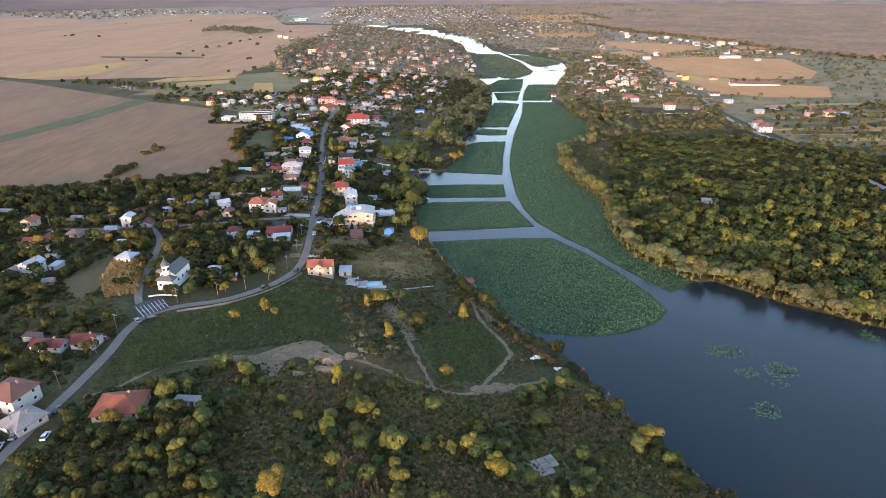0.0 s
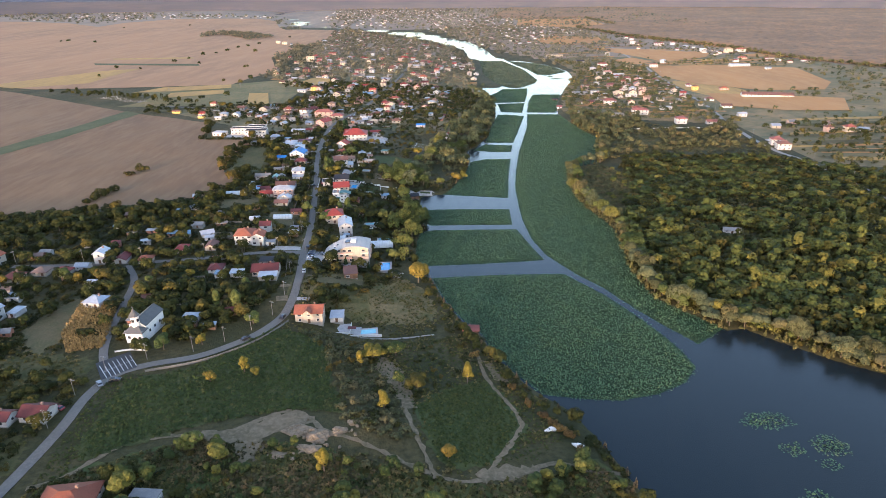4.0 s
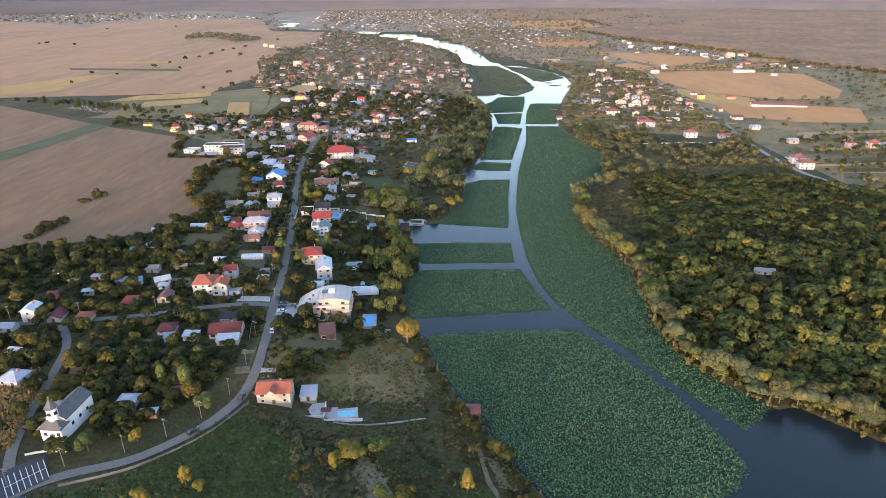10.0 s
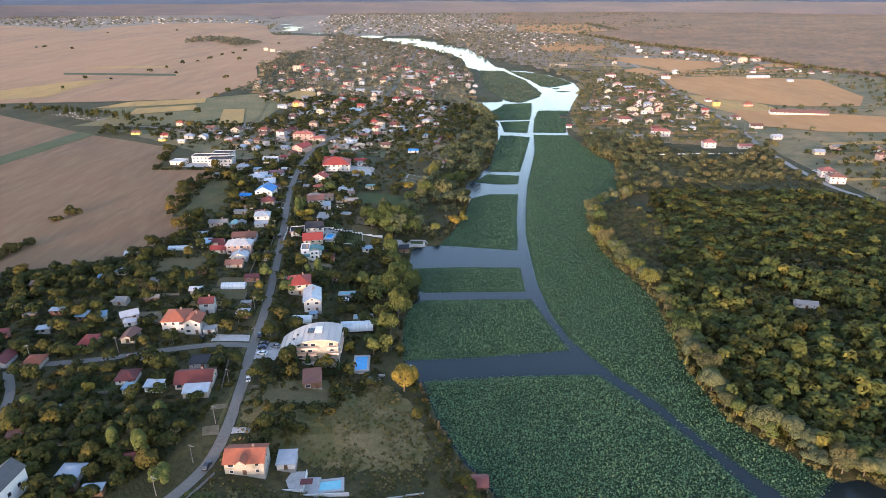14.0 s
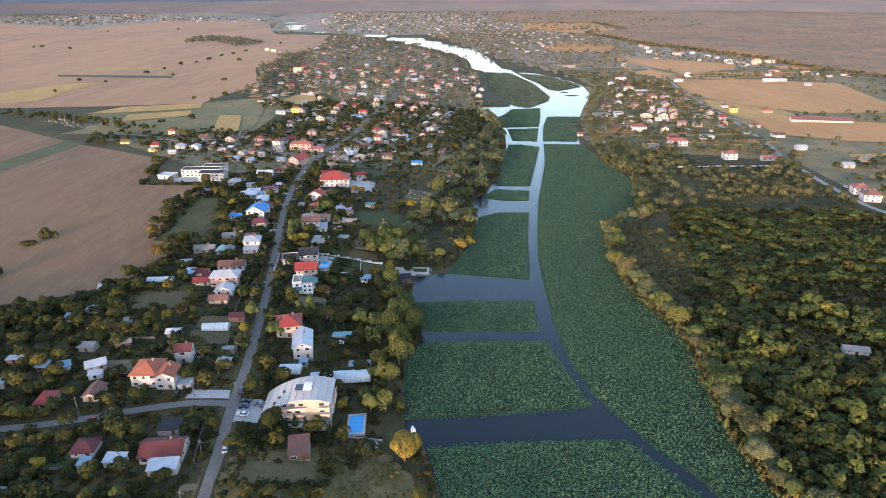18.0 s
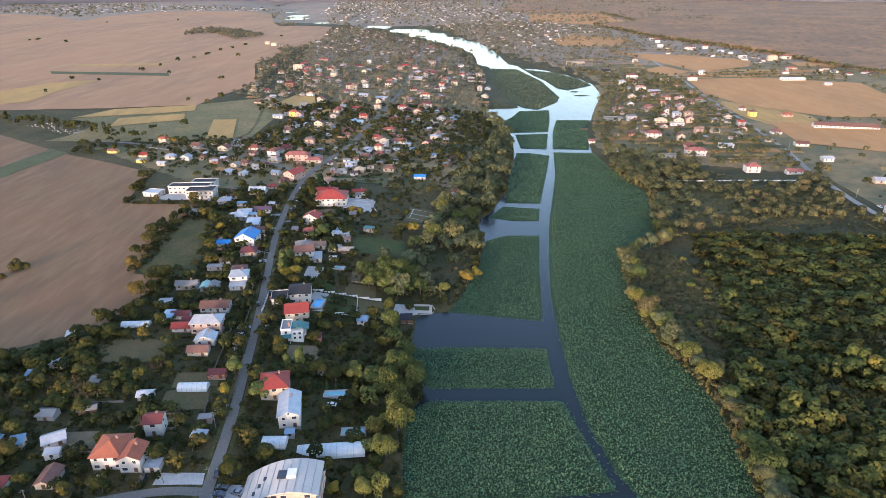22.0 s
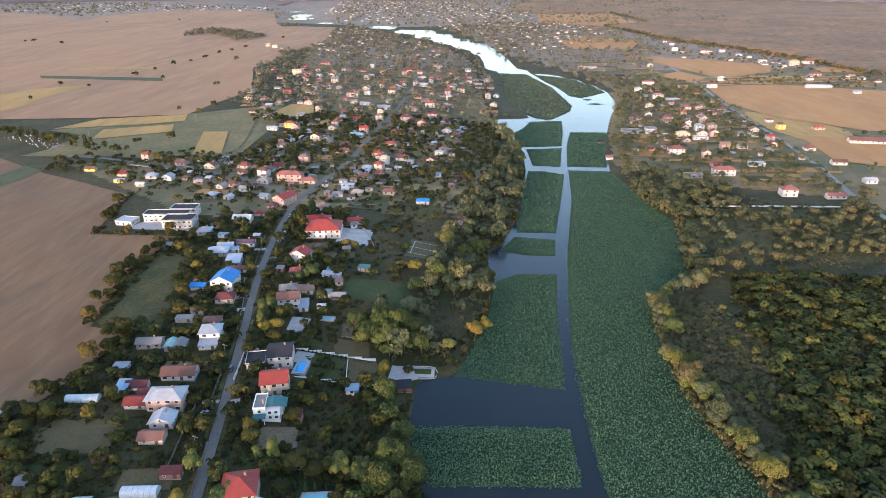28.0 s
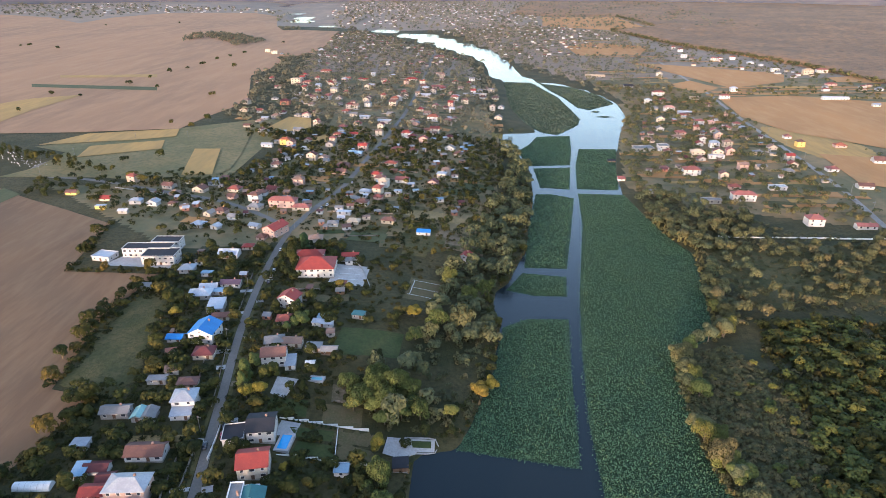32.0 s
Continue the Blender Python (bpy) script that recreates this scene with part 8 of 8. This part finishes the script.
def pole_proto(tall):
    b = tagged(new("utility_pole"), "pale concrete utility pole with a street lamp", "pole", "utility poles along the roads")
    bm = bmesh.new()
    bmesh.ops.create_cone(bm, cap_ends=True, segments=8, radius1=0.14, radius2=0.08, depth=tall + 0.6, matrix=Matrix.Translation((0, 0, tall / 2 - 0.3)))
    part("pole", bm, POLE, b)
    cubes("crossarm", [(-0.6, 0.6, -0.04, 0.04, tall - 0.6, tall - 0.52)], STEEL, b)
    arm = cubes("lamp_arm", [(0.05, 0.9, -0.03, 0.03, tall - 1.1, tall - 1.04)], STEEL, b)
    cubes("lamp_head", [(0.9, 1.3, -0.07, 0.07, tall - 1.12, tall - 1.04)], STEEL, arm)
    for s in (-0.5, 0.5):
        cubes("insulator", [(s - 0.05, s + 0.05, -0.05, 0.05, tall - 0.516, tall - 0.36)], STEEL, b)
    return b


first_pole = pole_proto(7.8)
for k, (pts, off, gap) in enumerate(((ROADS[0][1][:22], -4.6, 36), (ROADS[2][1], 3.6, 32), (ROADS[3][1], 3.6, 40), (ROADS[4][1][:9], 4.8, 42))):
    l = smooth_line(pts, gap)
    for i, ((x, y), (x1, y1)) in enumerate(zip(offsets(l, off), l)):
        if math.hypot(x + 79, y - 345) < 12:
            continue
        m = pose(x, y, float(height(x, y)), 0, 0, 0 if off < 0 else 180)
        if k == 0 and i == 0:
            first_pole.matrix_basis = m
        else:
            copy_thing(first_pole, m)

# ---- the village further off ----
HOUSE_ROOFS = ["red", "redpale", "brown", "brownpale", "brownred", "grey", "greymetal", "maroon", "brown", "brownpale", "grey"]


def scatter_houses(poly, gap, keep, turn, count, west=True):
    p = spots(poly, gap, keep)
    for x, y in p[:count]:
        if is_taken(x, y):
            continue
        w, d = random.uniform(6.5, 10.5), random.uniform(5.5, 8)
        k = random.choice(("hip", "hip", "gablex", "gabley"))
        house(round(float(x), 1), round(float(y), 1), w, d, random.choice((1, 1, 2)), k, random.choice(HOUSE_ROOFS), random.choice(("white", "cream", "cream", "pink", "grey", "grey", "cream")), turn + random.uniform(-8, 8), far=True)


scatter_houses([(-290, 790), (-200, 760), (-180, 700), (-150, 720), (-150, 790), (-250, 815)], 17, 0.55, -10, 16)
scatter_houses([(-90, 770), (-30, 770), (0, 860), (20, 980), (-50, 1000), (-80, 900)], 19, 0.4, -10, 20)
scatter_houses([(-250, 960), (-180, 930), (-180, 800), (-130, 770), (-105, 800), (-90, 1000), (-75, 1250), (-70, 1500), (-260, 1500), (-300, 1150)], 21, 0.45, -10, 84)
scatter_houses([(-68, 1000), (30, 1000), (60, 1150), (60, 1300), (20, 1450), (-20, 1600), (-62, 1500)], 23, 0.5, -10, 40)
scatter_houses([(175, 880), (240, 850), (330, 850), (350, 980), (365, 1150), (380, 1300), (300, 1350), (260, 1250), (245, 1100), (210, 1000)], 23, 0.5, -5, 36)
scatter_houses([(372, 900), (440, 930), (395, 1060), (375, 1060)], 24, 0.4, -5, 6)
scatter_houses([(345, 700), (420, 640), (460, 700), (360, 770)], 24, 0.4, -5, 6)


# sheds, coops and summer kitchens in the gardens
def scatter_sheds(poly, gap, keep, count):
    p = spots(poly, gap, keep)
    np.random.shuffle(p)
    for x, y in p[:count]:
        if is_taken(x, y) or is_taken(x + 3, y) or is_taken(x - 3, y) or (x > -92 and y < 346) or (-74 < x < -24 and 474 < y < 502):
            continue
        house(round(float(x), 1), round(float(y), 1), random.uniform(3, 6.5), random.uniform(2.4, 4.2), 1, random.choice(("gablex", "flatpitch", "flat", "flatpitch")),
              random.choice(("grey", "greymetal", "whitemetal", "brownpale", "brown", "bluepale", "maroon", "grey", "brownpale", "grey")), random.choice(("grey", "white", "wood", "cream", "brick")), random.uniform(-10, 20), far=True)


scatter_sheds(VILLAGE_LAND, 12, 0.6, 110)
scatter_sheds([(-290, 780), (-180, 690), (-100, 690), (-40, 690), (0, 720), (10, 860), (20, 1000), (-240, 1000), (-180, 900), (-210, 800)], 15, 0.6, 110)
scatter_sheds([(175, 860), (330, 830), (370, 1100), (260, 1250), (210, 1000)], 22, 0.5, 40)


# distant towns: small houses too many to count
def far_town(name, poly, gap, keep, label, taken=True):
    p = spots(poly, gap, keep, free=taken)
    for roofset, wallmat in ((("redpale", "white"), 0), (("brown", "cream"), 1), (("grey", "white"), 2)):
        q = p[np.arange(len(p)) % 3 == wallmat]
        wv, wf, rv, rf = [], [], [], []
        z = height(q[:, 0], q[:, 1]) if len(q) else []
        for (x, y), h in zip(q, z):
            w, d, t = random.uniform(3, 5.2), random.uniform(2.6, 4.0), random.uniform(2.2, 4)
            c = math.cos(random.uniform(-0.3, 0.3))
            n = len(wv)
            wv += [(x - w, y - d, h - 1), (x + w, y - d * c, h - 1), (x + w, y + d, h - 1), (x - w, y + d, h - 1), (x - w, y - d, h + t), (x + w, y - d * c, h + t), (x + w, y + d, h + t), (x - w, y + d, h + t)]
            wf += [(n, n + 1, n + 5, n + 4), (n + 1, n + 2, n + 6, n + 5), (n + 2, n + 3, n + 7, n + 6), (n + 3, n, n + 4, n + 7)]
            n = len(rv)
            e = 0.6
            rv += [(x - w - e, y - d - e, h + t), (x + w + e, y - d - e, h + t), (x + w + e, y + d + e, h + t), (x - w - e, y + d + e, h + t), (x - w * 0.5, y, h + t + d * 0.5), (x + w * 0.5, y, h + t + d * 0.5)]
            rf += [(n, n + 1, n + 5, n + 4), (n + 1, n + 2, n + 5), (n + 2, n + 3, n + 4, n + 5), (n + 3, n, n + 4)]
        if wv:
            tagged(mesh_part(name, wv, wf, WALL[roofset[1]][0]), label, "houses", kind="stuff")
            tagged(mesh_part(name + "_roofs", rv, rf, ROOF[roofset[0]][0]), label + " roofs", "roofs", kind="stuff")


far_town("far_houses", [(-260, 1500), (-70, 1500), (30, 1650), (-120, 1950), (-320, 2350), (-400, 2000), (-360, 1700)], 30, 0.5, "many small houses of the further village")
far_town("far_houses", [(430, 1500), (640, 1400), (600, 1660), (480, 1700)], 34, 0.4, "rows of pale houses on the eastern plain")
far_town("far_houses", [(430, 1290), (700, 1240), (760, 1300), (640, 1370), (450, 1320)], 28, 0.4, "row of pale houses along the stubble field")
far_town("far_houses", [(110, 1760), (250, 1700), (420, 2050), (500, 2350), (250, 2520), (-100, 2480), (20, 2200)], 34, 0.5, "pale houses beyond the river")
far_town("far_houses", [(-420, 2560), (250, 2560), (330, 3000), (150, 4000), (-700, 4200), (-560, 3000)], 44, 0.5, "distant town on the plain")
far_town("far_houses", [(-1900, 3000), (-1000, 3000), (-800, 3400), (-2000, 3900)], 60, 0.4, "distant town beyond the fields")

# gardens of the further village
PLOT = random.Random(21)
for poly, gap, n in (([(-290, 785), (-180, 690), (-100, 690), (-30, 660), (20, 690), (40, 830), (50, 1000), (-240, 1000), (-190, 920), (-210, 800)], 21, 70), ([(-240, 1000), (50, 1000), (44, 1124), (60, 1330), (-20, 1600), (-300, 1600), (-300, 1080)], 36, 60),
                     ([(160, 840), (330, 720), (370, 1100), (390, 1300), (240, 1400), (245, 1200), (190, 980)], 28, 50)):
    for x0, y0 in spots(poly, gap, 0.8)[:n]:
        w, d, a = PLOT.uniform(7, 14), PLOT.uniform(4, 8), radians(PLOT.uniform(-15, 5))
        q = [(float(x0) + u * w * math.cos(a) - v * d * math.sin(a), float(y0) + u * w * math.sin(a) + v * d * math.cos(a)) for u, v in ((-1, -1), (1, -1), (1, 1), (-1, 1))]
        if any(bool(is_taken(*c)) for c in q):
            continue
        m, label = PLOT.choice(((GARDEN, "dug brown garden bed"), (VERGE, "dry grass garden plot"), (STUBBLE, "small orange stubble plot"), (VERGE, "mown yellowing garden plot"), (CROP, "green garden crop plot"), (DIRT, "trodden pale earth yard")))
        drape("garden_plot", q, m, label, "garden", 0.35, 12)

# long narrow plots across the eastern plain
LONG = random.Random(41)
for poly, gap, n in (([(345, 570), (520, 560), (560, 770), (440, 780), (350, 770)], 19, 34), ([(185, 850), (320, 740), (338, 900), (355, 1060), (372, 1250), (300, 1340), (250, 1240), (215, 1060), (190, 960)], 22, 46),
                     ([(400, 1270), (640, 1230), (700, 1300), (640, 1420), (560, 1470), (480, 1600), (350, 1690), (270, 1740), (260, 1480), (330, 1390)], 34, 40)):
    for x0, y0 in spots(poly, gap, 0.85)[:n]:
        w, d, a = LONG.uniform(14, 34) * gap / 22, LONG.uniform(2.6, 5.5) * gap / 22, radians(LONG.uniform(-9, 1))
        q = [(float(x0) + u * w * math.cos(a) - v * d * math.sin(a), float(y0) + u * w * math.sin(a) + v * d * math.cos(a)) for u, v in ((-1, -1), (1, -1), (1, 1), (-1, 1))]
        if any(bool(is_taken(*c)) for c in q):
            continue
        m, label = LONG.choice(((STUBBLE, "narrow orange stubble plot"), (STRAW, "narrow dry straw plot"), (OLIVE, "narrow olive grass plot"), (GARDEN, "narrow dug brown plot"), (STUBBLE, "narrow orange stubble plot"), (OLIVE, "narrow yellowing meadow plot")))
        drape("crop_strip", q, m, label, "crop", 0.3 + 0.1 * LONG.random(), 14.0)

# trees of the further village and the plain; the farthest take the haze-paled leaves
for k, (poly, gap, keep, lo, hi, kinds, m, label, cl) in enumerate((
        ([(-300, 790), (-130, 760), (-40, 690), (30, 720), (40, 830), (50, 1000), (-240, 1000), (-250, 955), (-180, 930), (-205, 800)], 7.6, 0.7, 0.55, 1.05, ["round", "broad"], LEAVES, "trees among the houses of the further village", None),
        ([(-240, 1000), (50, 1000), (44, 1124), (60, 1330), (40, 1500), (45, 1640), (-60, 1850), (-180, 2080), (-330, 2350), (-400, 2000), (-400, 1700), (-380, 1400), (-320, 1080)], 10, 0.7, 0.75, 1.3, ["round", "broad", "bush"], HAZED_LEAVES, "trees among the far houses", FAINT),
        ([(-290, 785), (-180, 690), (-100, 690), (-30, 660), (20, 690), (40, 830), (50, 1000), (-240, 1000), (-190, 920), (-210, 800)], 5, 0.6, 0.6, 1.3, ["bush"], SHRUB, "garden shrubs of the further village", None),
        ([(150, 822), (190, 780), (330, 720), (370, 1100), (390, 1300), (232, 1400), (240, 1200), (200, 1060), (176, 960)], 8.5, 0.7, 0.6, 1.15, ["round", "broad", "bush"], EAST_LEAVES, "trees along the eastern road", None),
        ([(340, 560), (600, 560), (860, 1000), (720, 1380), (650, 1700), (500, 2300), (430, 1500), (400, 1240)], 13, 0.4, 0.6, 1.1, ["round", "broad", "bush"], EAST_LEAVES, "scattered trees on the eastern plain", FAINT),
        ([(335, 380), (520, 380), (640, 720), (460, 740), (335, 700)], 9, 0.42, 0.6, 1.1, ["round", "bush"], LEAVES, "trees east of the country road", None),
        ([(-430, 2300), (-300, 2400), (-120, 1950), (60, 1500), (120, 1700), (300, 2400), (1000, 2500), (1200, 4200), (-700, 4300)], 26, 0.5, 0.9, 1.8, ["round", "broad"], HAZED_LEAVES, "far trees between distant houses", FAINT),
        ([(-2400, 2650), (-500, 2550), (-700, 3300), (-2600, 3900)], 34, 0.4, 1.0, 2.2, ["broad", "round"], HAZED_LEAVES, "far tree lines beyond the fields", FAINT),
        ([(-340, 770), (-250, 700), (-190, 655), (-140, 665), (-140, 790), (-250, 830)], 7.5, 0.6, 0.5, 0.95, ["round", "broad", "bush"], LEAVES, "garden trees along the street to the fields", None),
        ([(-420, 845), (-330, 805), (-310, 820), (-400, 865), (-500, 900), (-560, 905)], 8, 0.8, 0.7, 1.2, ["round", "tall"], LEAVES, "dark trees round the graveyard", None),
        ([(-350, 740), (-285, 770), (-200, 720), (-210, 745), (-300, 800), (-370, 800)], 8, 0.6, 0.6, 1.0, ["round", "broad"], LEAVES, "trees along the street to the fields", None),
        ([(-721, 1921), (-766, 2104), (-729, 2158), (-611, 2077), (-545, 1990), (-500, 1960), (-542, 1823), (-606, 1926), (-688, 2026)], 12, 0.95, 0.9, 1.5, ["round", "broad"], HAZED_LEAVES, "dark copse between the brown fields", FAINT),
        ([(-615, 2403), (-482, 2298), (-424, 2114), (-523, 2025), (-560, 2200), (-800, 3000), (-760, 3000)], 14, 0.9, 0.9, 1.6, ["round", "broad"], HAZED_LEAVES, "dark tree line below the far river", FAINT),
        ([(120, 1560), (165, 1450), (230, 1280), (350, 1300), (450, 1700), (480, 2300), (200, 2500), (-60, 2420), (30, 2000)], 12, 0.5, 0.8, 1.4, ["round", "broad", "bush"], HAZED_LEAVES, "trees along the far bank", FAINT),
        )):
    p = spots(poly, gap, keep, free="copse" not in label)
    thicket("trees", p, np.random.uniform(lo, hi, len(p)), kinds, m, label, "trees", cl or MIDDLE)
# the far forest: one uneven canopy, with single crowns along its near edge
CANOPY = surface("forest_canopy", (0.27, 0.152, 0.074), (0.185, 0.115, 0.063), (0.105, 0.080, 0.052), 0.007, 0.05, 1.0, 4.0, 0.07)


def canopy(x0, x1, y0, y1, cell, label):
    """A closed sheet of crowns over the forest's ground."""
    gx, gy = np.arange(x0, x1, cell), np.arange(y0, y1, cell)
    px, py = np.meshgrid(gx, gy)
    px = px + np.random.uniform(-0.35, 0.35, px.shape) * cell
    py = py + np.random.uniform(-0.35, 0.35, py.shape) * cell
    deep = np.where(inside(px, py, FOREST), edge_distance(px, py, FOREST + FOREST[:1]), 0)
    pz = height(px, py) - 1 + np.clip(deep / cell, 0, 1) * (8 + np.random.uniform(-1.6, 1.6, px.shape) + 2 * np.sin(px / 90) * np.sin(py / 120))
    nx = len(gx)
    i, j = np.meshgrid(np.arange(nx - 1), np.arange(len(gy) - 1))
    a = (j * nx + i).ravel()
    f = np.stack([a, a + 1, a + nx + 1, a + nx], 1)
    v = np.stack([px, py, pz], -1).reshape(-1, 3)
    mid = v[f].mean(1)
    f = f[(inside(mid[:, 0], mid[:, 1], FOREST)) & (mid[:, 0] < 0.85 * mid[:, 1] + 90)]
    ob = tagged(mesh_part("forest", v, f, CANOPY), label, "forest", kind="stuff")
    ob.data.shade_smooth()


canopy(180, 2300, 1050, 2600, 11.0, "wide brown-green forest on the plain")
canopy(180, 3500, 2580, 4300, 30.0, "wide brown-green forest on the horizon")
rim = np.array(smooth_line(FOREST[:10], 6))
rim = rim + np.random.uniform(-5, 5, rim.shape)
thicket("forest_edge", rim, np.random.uniform(0.9, 1.5, len(rim)), ["broad", "round"], EAST_LEAVES, "dark ragged edge of the far forest", "forest", FAINT)
# single trees on the brown fields
p = np.array([(-1053, 1794), (-1038, 1805), (-932, 1743), (-1170, 2394), (-964, 2486), (-510, 1453), (-498, 1498), (-496, 1569), (-488, 1622), (-478, 1684), (-516, 1393), (-525, 1337), (-530, 1276), (-469, 1242),
              (-550, 1173), (-596, 1180), (-569, 1067), (-364, 1189), (-343, 1004), (-311, 986), (-306, 1021), (-321, 851), (-291, 860), (-287, 798), (-340, 798), (-424, 1463), (-449, 1894)], float)
thicket("field_trees", p, np.random.uniform(0.8, 1.5, len(p)), ["round", "broad"], LEAVES, "lone dark trees on the brown fields", "trees")
# graveyard
p = spots([(-470, 868), (-400, 826), (-385, 838), (-455, 885)], 3.6, 0.42, free=False)
v, f = [], []
for (x, y), h in zip(p, height(p[:, 0], p[:, 1])):
    n = len(v)
    w, t = random.uniform(0.25, 0.5), random.uniform(0.5, 1.2)
    v += [(x - w, y - 0.2, h - 0.2), (x + w, y - 0.2, h - 0.2), (x + w, y + 0.2, h - 0.2), (x - w, y + 0.2, h - 0.2), (x - w, y - 0.2, h + t), (x + w, y - 0.2, h + t), (x + w, y + 0.2, h + t), (x - w, y + 0.2, h + t)]
    f += [(n, n + 1, n + 5, n + 4), (n + 1, n + 2, n + 6, n + 5), (n + 2, n + 3, n + 7, n + 6), (n + 3, n, n + 4, n + 7), (n + 4, n + 5, n + 6, n + 7)]
tagged(mesh_part("gravestones", v, f, PAVING), "pale gravestones of the village graveyard", "gravestones", kind="stuff")

# an added strip closes the plain far off; haze is in its blue-grey colour
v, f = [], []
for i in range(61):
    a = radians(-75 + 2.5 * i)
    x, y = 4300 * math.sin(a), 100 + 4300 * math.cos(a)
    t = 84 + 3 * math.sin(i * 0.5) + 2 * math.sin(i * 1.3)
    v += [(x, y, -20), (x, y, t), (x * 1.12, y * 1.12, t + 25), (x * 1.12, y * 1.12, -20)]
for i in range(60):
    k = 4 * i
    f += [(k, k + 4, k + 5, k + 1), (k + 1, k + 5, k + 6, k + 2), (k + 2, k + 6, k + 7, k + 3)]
tagged(mesh_part("backdrop", v, f, surface("haze_backdrop", (0.066, 0.076, 0.104), (0.088, 0.090, 0.112), (0.056, 0.068, 0.098), 0.03, 0.12, 1.0, stretch=(0, 0.1, 0.1))), "blue-grey backdrop strip standing for the hazy horizon", "hills", kind="structure")

# hedgerows and narrow plots across the eastern plain
ROWS = random.Random(31)
hedge_places = []
for y0, x0, x1 in ((560, 340, 520), (590, 335, 480), (622, 340, 560), (660, 345, 520), (700, 350, 560), (728, 370, 540), (848, 385, 560), (885, 385, 520), (1240, 395, 650), (1275, 400, 620), (1305, 420, 690), (1480, 420, 600),
                   (1560, 360, 600), (1650, 330, 560), (1720, 280, 540), (1830, 270, 470), (2060, 240, 470), (940, 190, 330), (1010, 215, 345), (1080, 230, 355), (1150, 245, 360), (1220, 255, 370)):
    slope = ROWS.uniform(-0.12, 0.06)
    n = int((x1 - x0) / ROWS.uniform(6, 10))
    for i in range(n):
        if ROWS.random() < 0.75:
            x = x0 + (x1 - x0) * i / n + ROWS.uniform(-2, 2)
            hedge_places.append((x, y0 + slope * (x - x0) + ROWS.uniform(-2.5, 2.5)))
    m = ROWS.choice((STUBBLE, STRAW, VERGE, STUBBLE, GARDEN))
    if y0 not in (848, 885):
        a = [(x0 + 12, y0 + 4), (x1 - 10, y0 + 4 + slope * (x1 - x0)), (x1 - 16, y0 + 16 + slope * (x1 - x0)), (x0 + 18, y0 + 15)]
        drape("crop_strip", a, m, "narrow dry plot on the eastern plain", "crop", 0.42, 16.0)
p = np.array(hedge_places)
p = p[~is_taken(p[:, 0], p[:, 1])]
thicket("hedgerows", p, np.random.uniform(0.5, 1.1, len(p)), ["round", "broad", "bush"], EAST_LEAVES, "broken rows of trees between the narrow plots", "hedge", FAINT)
